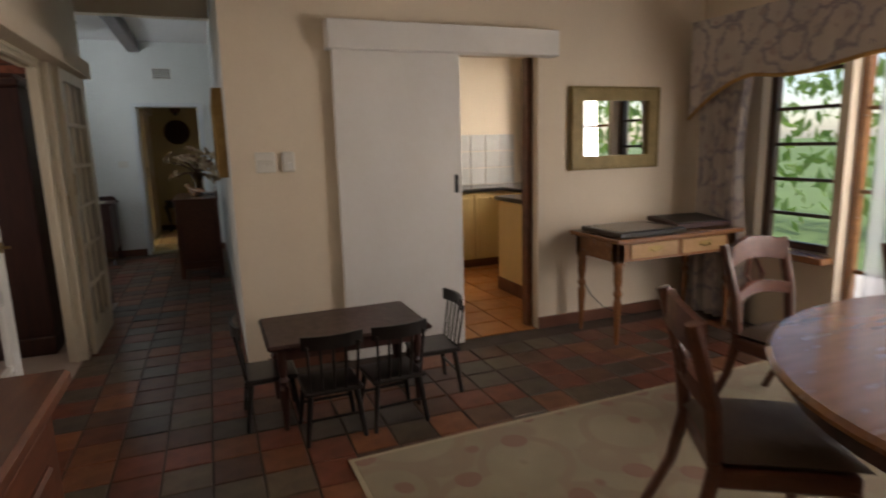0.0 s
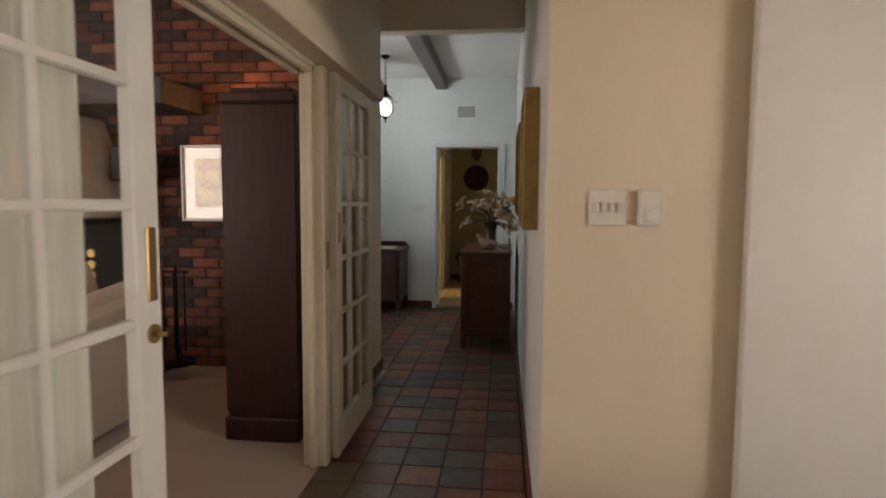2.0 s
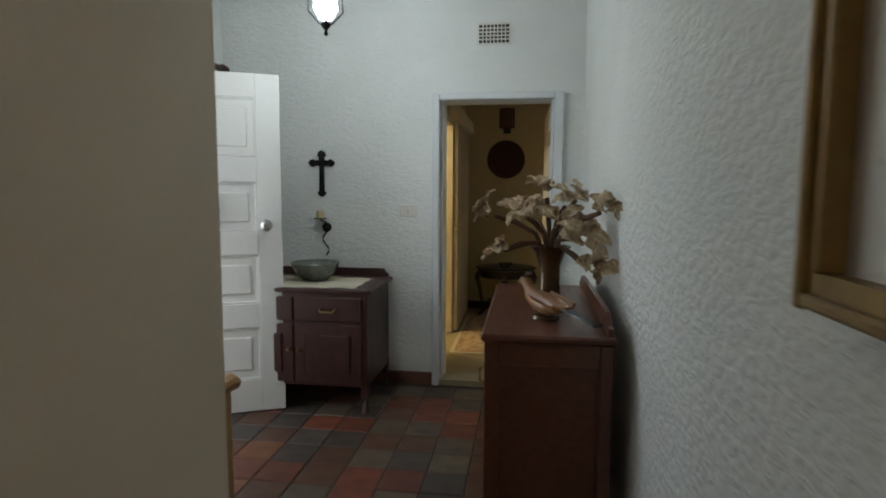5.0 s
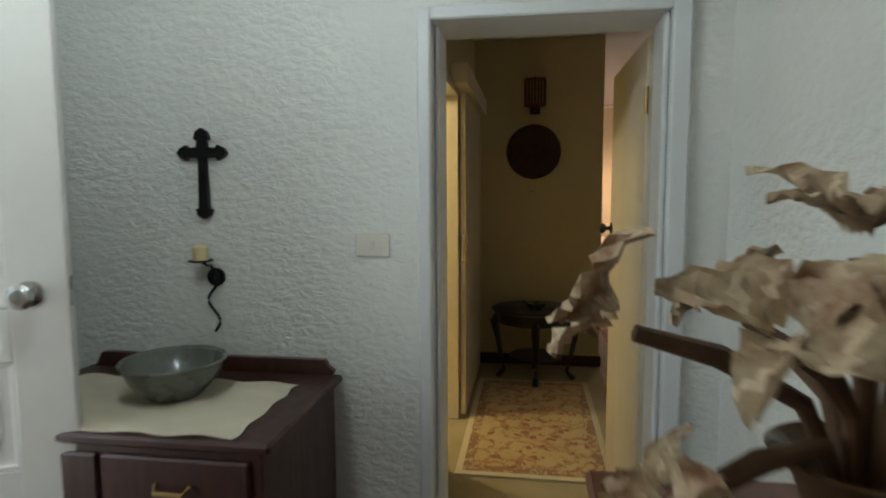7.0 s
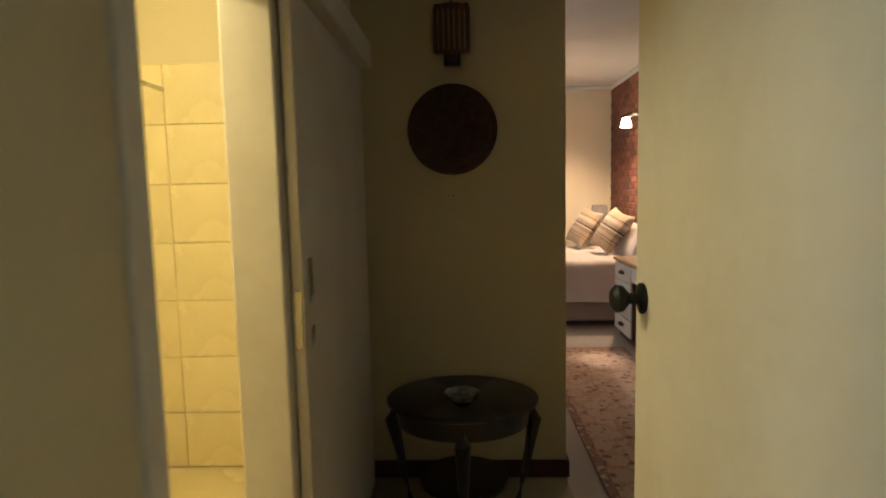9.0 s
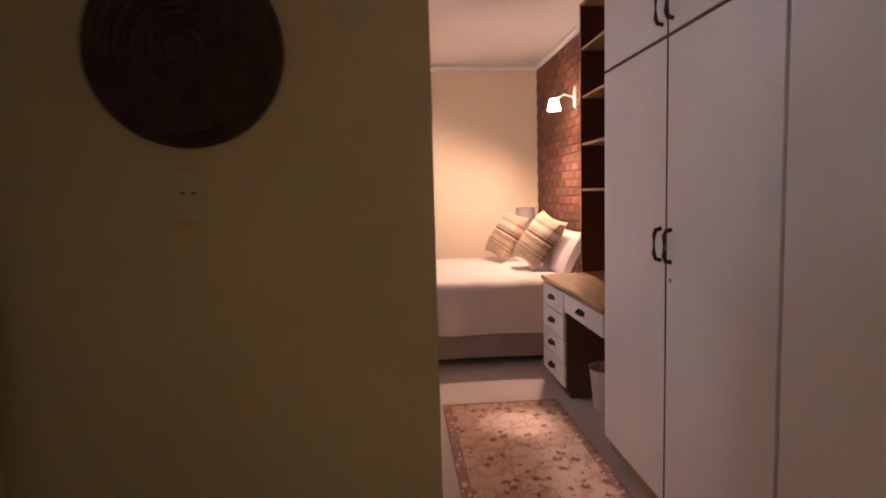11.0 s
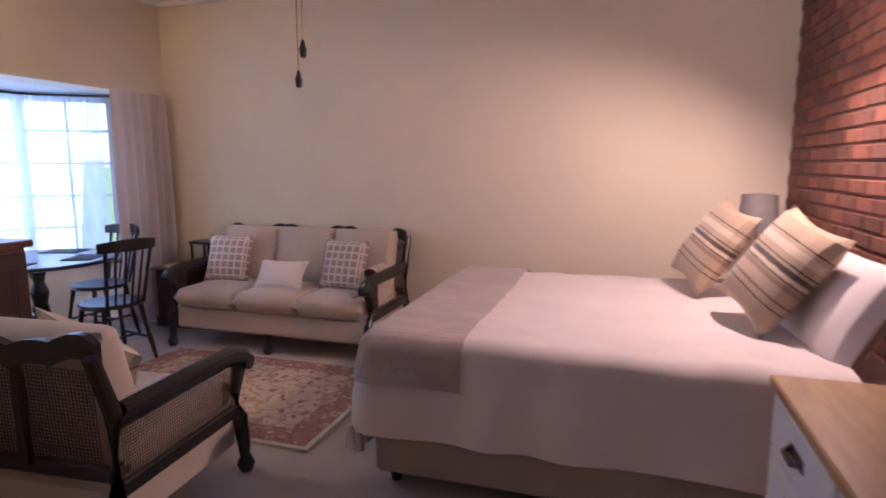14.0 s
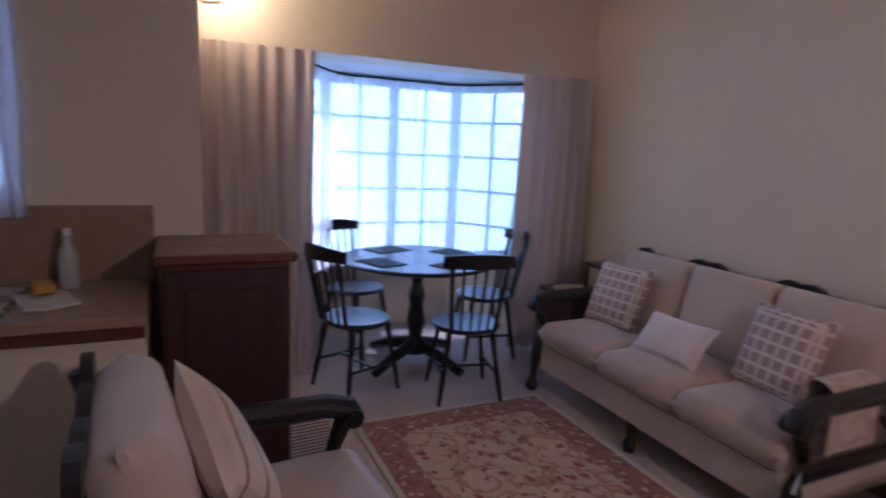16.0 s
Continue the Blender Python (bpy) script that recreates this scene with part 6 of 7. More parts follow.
def bed():
    t = thing("bed", "double bed with white bedding and a striped throw", "bed", pose(0.10, 15.68, 0))
    L, W = 2.08, 1.72
    part(t, "base", BASEFAB, lambda bm: box(bm, 0.02, L, 0.02, W - 0.02, 0.055, 0.34, 0.02))
    for x in (0.10, 1.95):
        for y in (0.09, W - 0.09):
            part(t, "leg", BLACKWOOD, lambda bm: rod(bm, (x, y, 0), (x, y, 0.12), 0.025, 0.035, 12))
    part(t, "mattress", LINEN, lambda bm: box(bm, 0.0, L, 0.0, W, 0.34, 0.655, 0.05))

    def drape_over(x0, x1, lift, drop, seed):
        """Cloth over the bed from the hanging foot end at x0 to x1 that rounds the edges and falls in soft folds."""
        r = 0.085

        def f(u, v):
            x, s = x0 + (x1 - x0) * u, (v - 0.5) * (W - 0.10 + 2 * drop)
            ix, iy = max(x, 0.05), max(-W / 2 + 0.05, min(W / 2 - 0.05, s))
            ox, oy = ix - x, s - iy
            o = math.hypot(ox, oy)
            dx, dy = (-ox / o, oy / o) if o > 1e-6 else (0.0, 0.0)
            o = min(o, drop)
            a = min(o / r, math.pi / 2)
            down = max(0.0, o - r * math.pi / 2)
            fold = (0.016 * math.sin(13 * ix + 15 * iy + seed + 1.5 * math.sin(5 * ix + 4 * iy)) + 0.02) * min(1.0, down * 5)
            out = r * math.sin(a) + fold + 0.05 * down
            wr = 0.020 * noise.noise(Vector((x * 2.6, s * 2.6, seed))) + 0.007 * noise.noise(Vector((x * 9, s * 9, seed)))
            return Vector((ix + dx * (out + lift), W / 2 + iy + dy * (out + lift), 0.70 + lift - r * (1 - math.cos(a)) - down + wr * (1 - min(1.0, down * 4))))
        return f
    part(t, "duvet", LINEN, lambda bm: sheet(bm, drape_over(-0.42, L - 0.25, 0.0, 0.47, 1.0), 90, 90), "white quilted bedspread")
    part(t, "throw", THROW, lambda bm: sheet(bm, drape_over(-0.20, 0.44, 0.012, 0.26, 1.0), 44, 90), "beige striped throw across the foot")

    def tassels(bm):
        for k in range(9):
            y = -0.06 + 0.02 * math.sin(k * 2.1)
            p = Vector((-0.055 + 0.015 * (k % 3), y + 0.02 * k + 0.0, 0.255 - 0.012 * (k % 4)))
            lathe(bm, [(0, 0.05), (0.014, 0.045), (0.018, 0.02), (0.028, -0.05), (0, -0.05)], Matrix.Translation(p), 8)
    part(t, "tassel", LINEN, tassels, "white tassels at the bedspread corner")
    for k, (px, py, rz) in enumerate(((1.90, 0.44, 4), (1.90, 1.27, -4))):
        solid("pillow", LINEN, lambda bm: pad(bm, Matrix(), 0.68, 0.46, 0.17, 14, seed=k), "white bed pillow against the brick wall", "pillow", group="pillows on the bed", m=pose(1.98, 15.68 + py, 0.85, 62, 0, -90 + rz))
    for k, (px, py, tilt, rz) in enumerate(((1.79, 16.28, 58, -72), (1.62, 17.0, 58, -74))):
        solid("striped_cushion", STRIPE, lambda bm: pad(bm, Matrix(), 0.52, 0.52, 0.17, 16, 0.5, seed=5 + k), "tan cushion with dark woven stripes on the bed", "cushion", group="cushions on the bed", m=pose(px, py, 0.97, tilt, 0, rz) @ pose(0, 0, 0, 0, 0, -14 + 4 * k))


bed()
wl = thing("wall_lamp", "white bracket wall lamp with a lit glass shade", "wall lamp", pose(2.19, 16.42, 2.26))
part(wl, "backplate", WHITE, lambda bm: lathe(bm, [(0, 0), (0.05, 0), (0.045, 0.02), (0, 0.025)], pose(0, 0, 0, 0, -90, 0) @ Matrix.Diagonal((2.2, 1, 1, 1)), 20))
part(wl, "arm", WHITE, lambda bm: tube(bm, [(-0.02, 0, 0), (-0.12, 0, 0.03), (-0.20, 0, -0.02)], 0.012))
sh = part(wl, "shade", BULB_WARM, lambda bm: lathe(bm, [(0.02, 0.05), (0.035, 0.045), (0.055, -0.02), (0.062, -0.06), (0.058, -0.06), (0.03, 0.03)], Matrix.Translation((-0.21, 0, -0.06)), 20), "lit frosted glass shade")
sh.visible_shadow = False
nt = thing("bedside_table", "dark bedside table beyond the bed", "bedside table", pose(1.76, 17.44, 0))
part(nt, "body", DARKWOOD, lambda bm: (box(bm, 0, 0.42, 0, 0.42, 0.12, 0.60, 0.006), box(bm, -0.01, 0.43, -0.01, 0.43, 0.60, 0.625, 0.006)))
part(nt, "leg", DARKWOOD, lambda bm: [box(bm, x, x + 0.04, y, y + 0.04, 0, 0.12) for x in (0, 0.38) for y in (0, 0.38)])
tl = thing("table_lamp", "grey drum-shaded lamp on the bedside table", "table lamp", pose(1.97, 17.66, 0.626))
part(tl, "stand", BRASS, lambda bm: lathe(bm, [(0, 0), (0.07, 0), (0.07, 0.015), (0.015, 0.03), (0.012, 0.35), (0, 0.36)], Matrix(), 16))
part(tl, "shade", mat("grey_shade", (0.30, 0.265, 0.25), (0.26, 0.23, 0.22), 0.9, scale=20, bump=0.2), lambda bm: lathe(bm, [(0.105, 0.60), (0.125, 0.36), (0.12, 0.36), (0.10, 0.60)], Matrix(), 28))

fan = thing("ceiling_fan", "ceiling fan hub with two hanging pull cords", "ceiling fan", pose(0.07, 15.29, 2.87))
part(fan, "rod", BRASS, lambda bm: (rod(bm, (0, 0, -0.16), (0, 0, 0), 0.015), lathe(bm, [(0, 0), (0.07, 0), (0.05, -0.06), (0, -0.06)], Matrix(), 18)))
part(fan, "motor", WHITE, lambda bm: lathe(bm, [(0, -0.14), (0.09, -0.15), (0.12, -0.19), (0.11, -0.26), (0.06, -0.29), (0, -0.29)], Matrix(), 24))
for (x, y, z) in ((-0.03, 0.02, -1.14), (0.02, -0.03, -1.05)):
    part(fan, "cord", BRASS, lambda bm: rod(bm, (x, y, z), (x, y, -0.27), 0.0025, seg=6), "thin pull cord")
    part(fan, "pull", DARKWOOD, lambda bm: lathe(bm, [(0, -0.05), (0.011, -0.045), (0.013, -0.02), (0.004, 0.01), (0, 0.012)], Matrix.Translation((x, y, z)), 10), "wooden cord pull")


def cane(bm, o, ux, uz, nx, nz, r=0.0016):
    """Open cane weave between two edges: o + ux*u + uz*v."""
    o, ux, uz = Vector(o), Vector(ux), Vector(uz)
    n = ux.cross(uz).normalized()
    for k in range(nx + 1):
        p = o + ux * k / nx
        prism4(bm, p, p + uz, ux.normalized() * r, n * r)
    for k in range(nz + 1):
        p = o + uz * k / nz
        prism4(bm, p + n * r, p + ux + n * r, uz.normalized() * r, n * r)


def prism4(bm, a, b, s, n):
    q = [bm.verts.new(p + k) for p in (a, b) for k in (-s, n, s)]
    for i in range(3):
        j = (i + 1) % 3
        bm.faces.new((q[i], q[j], q[3 + j], q[3 + i]))


def bergere(name, label, m, w, seats, group=""):
    """Carved dark frame with cane sides, sprung seat cushions and upright back cushions; front towards -y."""
    t = thing(name, label, "sofa" if seats > 1 else "armchair", m, group)
    d, hs = 0.80, 0.44
    part(t, "seat_box", PALE, lambda bm: box(bm, -w / 2 + 0.05, w / 2 - 0.05, -d / 2 + 0.02, d / 2 - 0.08, 0.14, 0.33, 0.02))

    def cush(bm):
        cw = (w - 0.14) / seats
        for k in range(seats):
            puff(bm, pose(-w / 2 + 0.07 + cw * (k + 0.5), -0.08, 0.39), cw + 0.004, d - 0.12, 0.14)
    part(t, "seat_cushion", VELVET, cush)

    def backs(bm):
        cw = (w - 0.16) / seats
        for k in range(seats):
            puff(bm, pose(-w / 2 + 0.08 + cw * (k + 0.5), d / 2 - 0.17, 0.66, 76, 0, 0), cw, 0.48, 0.17)
    part(t, "back_cushion", PALE, backs)
    for s in (-1, 1):
        x = s * (w / 2 - 0.03)
        part(t, "arm", BLACKWOOD, lambda bm: (tube(bm, [(x, d / 2 - 0.10, 0.62), (x, 0.0, 0.615), (x, -d / 2 + 0.08, 0.60), (x, -d / 2 - 0.01, 0.57), (x, -d / 2 - 0.04, 0.535)], [0.028, 0.034, 0.042, 0.046, 0.03], 12),
                                             rod(bm, (x - 0.045, -d / 2 - 0.015, 0.545), (x + 0.045, -d / 2 - 0.015, 0.545), 0.036, seg=14)))
        part(t, "front_leg", BLACKWOOD, lambda bm: (tube(bm, [(x, -d / 2 + 0.0, 0.55), (x, -d / 2 + 0.05, 0.42), (x, -d / 2 + 0.02, 0.28), (x, -d / 2 + 0.0, 0.15), (x, -d / 2 - 0.005, 0.07)], [0.035, 0.026, 0.036, 0.03, 0.022], 10), lathe(bm, [(0, 0), (0.03, 0.005), (0.042, 0.035), (0.03, 0.065), (0.018, 0.09), (0, 0.095)], Matrix.Translation((x, -d / 2 - 0.01, 0)), 14)))
        part(t, "rear_leg", BLACKWOOD, lambda bm: tube(bm, [(x, d / 2 + 0.02, 0.0), (x, d / 2 - 0.06, 0.3), (x, d / 2 - 0.07, 0.62), (x, d / 2 + 0.0, 0.84)], [0.024, 0.028, 0.03, 0.026], 10))
        part(t, "side_rail", BLACKWOOD, lambda bm: (box(bm, x - 0.015, x + 0.015, -d / 2 + 0.05, d / 2 - 0.08, 0.30, 0.36, 0.006), box(bm, x - 0.012, x + 0.012, -d / 2 + 0.05, d / 2 - 0.08, 0.555, 0.59, 0.005)))
        part(t, "cane_panel", DARKWOOD, lambda bm: cane(bm, (x, -d / 2 + 0.06, 0.36), (0, d - 0.16, 0), (0, 0, 0.20), 52, 16), "woven cane side")

    def crest(bm):
        n = 60
        def z(u):
            q = abs(2 * u - 1)
            return 0.845 + 0.022 * math.cos(u * math.pi * 2 * (seats if seats > 1 else 1)) + 0.018 * abs(math.sin(u * math.pi * 4 * seats)) - 0.05 * max(0, q - 0.9) * 10 * 0.4
        sheet(bm, lambda u, v: Vector(((u - 0.5) * (w - 0.06), d / 2 - 0.015, z(u) + 0.03 - 0.085 * v)), n, 2, 0.032)
        box(bm, -w / 2 + 0.05, w / 2 - 0.05, d / 2 - 0.085, d / 2 - 0.055, 0.36, 0.42, 0.006)
        for k in range(1, 2 * seats):
            xx = -w / 2 + w * k / (2 * seats)
            box(bm, xx - 0.02, xx + 0.02, d / 2 - 0.06, d / 2 - 0.03, 0.40, 0.80, 0.005)
    part(t, "crest_rail", BLACKWOOD, crest)
    part(t, "cane_back", DARKWOOD, lambda bm: cane(bm, (-w / 2 + 0.06, d / 2 - 0.045, 0.42), (w - 0.12, 0, 0), (0, 0.02, 0.36), int(w * 60), 26, 0.002), "woven cane back")
    if seats > 1:
        part(t, "middle_leg", BLACKWOOD, lambda bm: lathe(bm, [(0, 0), (0.028, 0.005), (0.036, 0.04), (0.02, 0.08), (0.03, 0.15), (0, 0.15)], Matrix.Translation((0, -d / 2 + 0.03, 0)), 14))
    return t


bergere("sofa", "carved dark-framed three-seat sofa with beige cushions", pose(-1.38, 17.47, 0), 1.74, 3)
for k, (x, rz) in enumerate(((-1.98, 6), (-0.92, -6))):
    solid("lattice_cushion", LATTICE, lambda bm: pad(bm, Matrix(), 0.42, 0.42, 0.13, 14, 0.5, seed=k), "beige cushion with a white lattice pattern on the sofa", "cushion", group="lattice cushions on the sofa", m=pose(x, 17.48, 0.645, 70, 0, rz))
solid("small_cushion", LINEN, lambda bm: pad(bm, Matrix(), 0.42, 0.26, 0.11, 12, 0.4), "small plain white cushion on the sofa", "cushion", m=pose(-1.40, 17.34, 0.565, 52, 0, 3))
solid("arm_cloth", LACE, lambda bm: sheet(bm, lambda u, v: (lambda s: Vector((-0.60 + (0.065 * math.cos(s) if 0 <= s <= math.pi else (0.065 if s < 0 else -0.065)), 17.25 + 0.30 * u, 0.62 + (0.055 * math.sin(s) if 0 <= s <= math.pi else (s * 0.075 if s < 0 else (math.pi - s) * 0.05)))))(-3.0 + 7.6 * v), 10, 40, 0.006), "crocheted cream cloth over the sofa arm", "cloth")
solid("remote_control", mat("grey_plastic", (0.4, 0.38, 0.37), None, 0.4), lambda bm: box(bm, -0.02, 0.02, -0.07, 0.07, 0, 0.018, 0.006), "grey remote control on the sofa seat", "remote control", m=pose(-0.72, 17.22, 0.462, 0, 0, 40))
ac = bergere("armchair", "carved dark-framed armchair with cane sides and beige cushions", pose(-0.82, 15.19, 0, 0, 0, 184) @ Matrix.Diagonal((1, 1, 0.97, 1)), 0.76, 1)
solid("chenille_cushion", CHENILLE, lambda bm: pad(bm, Matrix(), 0.44, 0.44, 0.15, 18, 0.5, seed=3), "cream chenille cushion with brown bands on the armchair", "cushion", m=pose(-0.84, 15.15, 0.63, 64, 0, 181) @ pose(0, 0, 0, 0, 0, 28))

r1 = thing("sofa_rug", "beige and red floral patterned rug before the sofa", "rug", pose(-2.14, 15.86, 0))
part(r1, "pile", RUG1, lambda bm: box(bm, 0.20, 1.62, 0.18, 1.0, -0.004, 0.010), smooth=False)
part(r1, "border", RUG1B, lambda bm: (box(bm, 0.03, 0.20, 0.03, 1.15, -0.004, 0.0095), box(bm, 1.62, 1.79, 0.03, 1.15, -0.004, 0.0095), box(bm, 0.20, 1.62, 0.03, 0.18, -0.004, 0.0095), box(bm, 0.20, 1.62, 1.0, 1.15, -0.004, 0.0095)), smooth=False)
part(r1, "edge", CLOTH, lambda bm: (box(bm, 0, 0.03, 0, 1.18, -0.004, 0.008), box(bm, 1.79, 1.82, 0, 1.18, -0.004, 0.008), box(bm, 0.03, 1.79, 0, 0.03, -0.004, 0.008), box(bm, 0.03, 1.79, 1.15, 1.18, -0.004, 0.008)), smooth=False)
r2 = thing("runner_rug", "terracotta floral runner rug beside the wardrobes", "rug", pose(0.78, 12.2, 0))
part(r2, "pile", RUG2, lambda bm: box(bm, 0.05, 0.72, 0.03, 2.60, -0.004, 0.010), smooth=False)
part(r2, "edge", RUG1B, lambda bm: (box(bm, 0, 0.05, 0, 2.64, -0.004, 0.0085), box(bm, 0.72, 0.77, 0, 2.64, -0.004, 0.0085), box(bm, 0.05, 0.72, 2.60, 2.64, -0.004, 0.0085)), smooth=False)

# fridge and microwave
fr = thing("fridge", "glossy white under-counter fridge beside the passage wall", "fridge", pose(0.005, 12.75, 0))
part(fr, "body", APPL, lambda bm: box(bm, 0, 0.60, 0, 0.42, 0.02, 1.30, 0.008))
part(fr, "seal", RUBBER, lambda bm: box(bm, 0.01, 0.595, 0.42, 0.435, 0.05, 1.28))
part(fr, "door", APPL, lambda bm: box(bm, 0, 0.60, 0.435, 0.485, 0.04, 1.305, 0.012))
part(fr, "foot", RUBBER, lambda bm: [rod(bm, (x, y, 0), (x, y, 0.03), 0.02) for x in (0.06, 0.54) for y in (0.06, 0.38)])
mw = thing("microwave_oven", "white microwave oven standing on the fridge", "microwave", pose(0.035, 12.75, 1.306))
part(mw, "body", APPL, lambda bm: box(bm, 0, 0.545, 0, 0.34, 0.035, 0.42, 0.02))
part(mw, "vent", RUBBER, lambda bm: [box(bm, 0.5445, 0.547, 0.19, 0.28, 0.13 + 0.075 * k, 0.175 + 0.075 * k, 0.001) for k in range(3)], "grey side vents")
part(mw, "foot", BLACK, lambda bm: [rod(bm, (x, y, 0), (x, y, 0.04), 0.014) for x in (0.06, 0.48) for y in (0.05, 0.28)])

# bay: table, chairs, curtains
btb = thing("round_table", "round black-painted pedestal dining table in the bay", "table", pose(-2.88, 16.52, 0))
part(btb, "top", BLACKWOOD, lambda bm: lathe(bm, [(0, 0.72), (0.50, 0.72), (0.525, 0.73), (0.525, 0.742), (0.51, 0.75), (0, 0.75)], Matrix(), 56))
part(btb, "pedestal", BLACKWOOD, lambda bm: lathe(bm, [(0, 0.08), (0.07, 0.08), (0.075, 0.14), (0.045, 0.2), (0.065, 0.32), (0.045, 0.42), (0.06, 0.5), (0.035, 0.58), (0.06, 0.68), (0.06, 0.72), (0, 0.72)], Matrix(), 18))
part(btb, "foot", BLACKWOOD, lambda bm: [tube(bm, [(0.05 * math.cos(a), 0.05 * math.sin(a), 0.14), (0.25 * math.cos(a), 0.25 * math.sin(a), 0.09), (0.40 * math.cos(a), 0.40 * math.sin(a), 0.03)], [0.045, 0.035, 0.03], 8) for a in (0.5, 2.07, 3.64, 5.21)])
for k, a in enumerate((0.4, 1.9, 3.5, 5.1)):
    solid("place_mat", BLACK, lambda bm: box(bm, -0.14, 0.14, -0.10, 0.10, 0, 0.004, 0.001), "dark rectangular place mat on the round table", "place mat", group="place mats on the table", m=pose(-2.88 + 0.33 * math.cos(a), 16.52 + 0.33 * math.sin(a), 0.751, 0, 0, math.degrees(a) + 90))


def windsor(m):
    t = thing("spindle_chair", "black-painted spindle-back wooden chair at the round table", "chair", m, "chairs round the bay table")
    part(t, "seat", BLACKWOOD, lambda bm: lathe(bm, [(0, 0.425), (0.20, 0.425), (0.215, 0.44), (0.205, 0.455), (0.1, 0.447), (0, 0.445)], Matrix.Diagonal((1, 0.96, 1, 1)), 28))
    for x in (-1, 1):
        for y in (-1, 1):
            part(t, "leg", BLACKWOOD, lambda bm: tube(bm, [(x * 0.19, y * 0.19, 0), (x * 0.17, y * 0.17, 0.14), (x * 0.155, y * 0.155, 0.24), (x * 0.13, y * 0.13, 0.43)], [0.012, 0.018, 0.013, 0.019], 8))
    for q in (((-0.165, -0.165, 0.17), (-0.165, 0.165, 0.17)), ((0.165, -0.165, 0.17), (0.165, 0.165, 0.17)), ((-0.16, 0, 0.17), (0.16, 0, 0.17))):
        part(t, "stretcher", BLACKWOOD, lambda bm: rod(bm, q[0], q[1], 0.009, seg=7))
    part(t, "spindle", BLACKWOOD, lambda bm: [rod(bm, (-0.13 + 0.052 * k, -0.17 - 0.012 * (2.5 - abs(k - 2.5)), 0.44), ((-0.13 + 0.052 * k) * 1.25, -0.255 - 0.014 * (2.5 - abs(k - 2.5)), 0.86), 0.013 if k in (0, 5) else 0.008, seg=7) for k in range(6)])
    part(t, "crest", BLACKWOOD, lambda bm: sheet(bm, lambda u, v: Vector(((u - 0.5) * 0.42, -0.30 + 0.06 * (2 * u - 1) ** 2, 0.835 + (v * (0.085 - 0.02 * (2 * u - 1) ** 2)))), 14, 2, 0.02))
    return t


w0 = windsor(pose(-2.33, 16.62, 0, 0, 0, 78))
for q in (pose(-2.62, 16.02, 0, 0, 0, 20), pose(-2.95, 17.08, 0, 0, 0, 172), pose(-3.38, 16.24, 0, 0, 0, -65)):
    copy_thing(w0, q)
drape("curtain", "pale full-length bay curtain", pose(-2.88, 17.58, 0.02, 0, 0, 90), 0.60, 2.01, 6, 0.04, CURTAIN, seed=1)
drape("curtain", "pale full-length bay curtain", pose(-2.88, 15.50, 0.02, 0, 0, 90), 0.62, 2.0, 6, 0.04, CURTAIN, seed=2)
track = [(-2.98, 15.74, 2.0), (-3.24, 15.84, 2.0), (-3.64, 16.12, 2.0), (-3.70, 16.25, 2.0), (-3.70, 17.08, 2.0), (-3.64, 17.2, 2.0), (-3.24, 17.48, 2.0), (-2.98, 17.6, 2.0)]
solid("curtain_track", BLACK, lambda bm: tube(bm, track, 0.010, 8), "dark curved curtain track in the bay", "curtain track")


def along(u):
    p = [Vector(q) for q in track[1:-1]]
    ln = [(b - a).length for a, b in zip(p, p[1:])]
    s = u * sum(ln)
    for a, b, q in zip(p, p[1:], ln):
        if s <= q or b is p[-1]:
            return a + (b - a) * min(1, s / q)
        s -= q


solid("net_curtain", SHEER, lambda bm: sheet(bm, lambda u, v: along(u) + Vector((0.02 * math.sin(u * 95) + 0.012 * math.sin(u * 37 + 2 * v), 0, -0.01 - 1.44 * v + 0.0)), 220, 6), "sheer white net curtain across the bay window", "net curtain")
bs = thing("wall_sconce", "small lit brass wall sconce by the bay", "wall lamp", pose(-2.70, 15.142, 2.20, 0, 0, 0))
part(bs, "bracket", BRASS, lambda bm: (tube(bm, [(0, 0, 0), (0.0, 0.06, -0.03), (0, 0.13, -0.02), (0.0, 0.15, 0.03)], 0.008), lathe(bm, [(0, 0), (0.04, 0), (0.03, 0.02), (0, 0.02)], pose(0, 0, 0, -90), 16), lathe(bm, [(0, 0.03), (0.03, 0.035), (0.032, 0.045), (0, 0.045)], Matrix.Translation((0, 0.15, 0)), 14)))
sb = part(bs, "bulb", BULB_WARM, lambda bm: lathe(bm, [(0, 0.05), (0.014, 0.055), (0.016, 0.08), (0.006, 0.12), (0, 0.125)], Matrix.Translation((0, 0.15, 0)), 12), "lit candle bulb")
sb.visible_shadow = False
est = thing("side_table", "small dark side table beside the sofa", "side table", pose(-2.60, 17.66, 0))
part(est, "top", DARKWOOD, lambda bm: box(bm, -0.2, 0.2, -0.2, 0.2, 0.50, 0.525, 0.008))
part(est, "body", DARKWOOD, lambda bm: (box(bm, -0.17, 0.17, -0.17, 0.17, 0.08, 0.50, 0.006), box(bm, -0.18, 0.18, -0.18, 0.18, 0, 0.08, 0.006)))
solid("table_mat", CLOTH, lambda bm: lathe(bm, [(0, 0), (0.15, 0), (0.155, 0.006), (0, 0.008)], seg=24), "pale round cloth on the side table", "cloth", m=pose(-2.60, 17.64, 0.526))
ph = thing("pedestal_stand", "small black wine table behind the sofa arm", "side table", pose(-2.42, 17.74, 0))
part(ph, "top", BLACKWOOD, lambda bm: box(bm, -0.11, 0.11, -0.1, 0.1, 0.72, 0.745, 0.006))
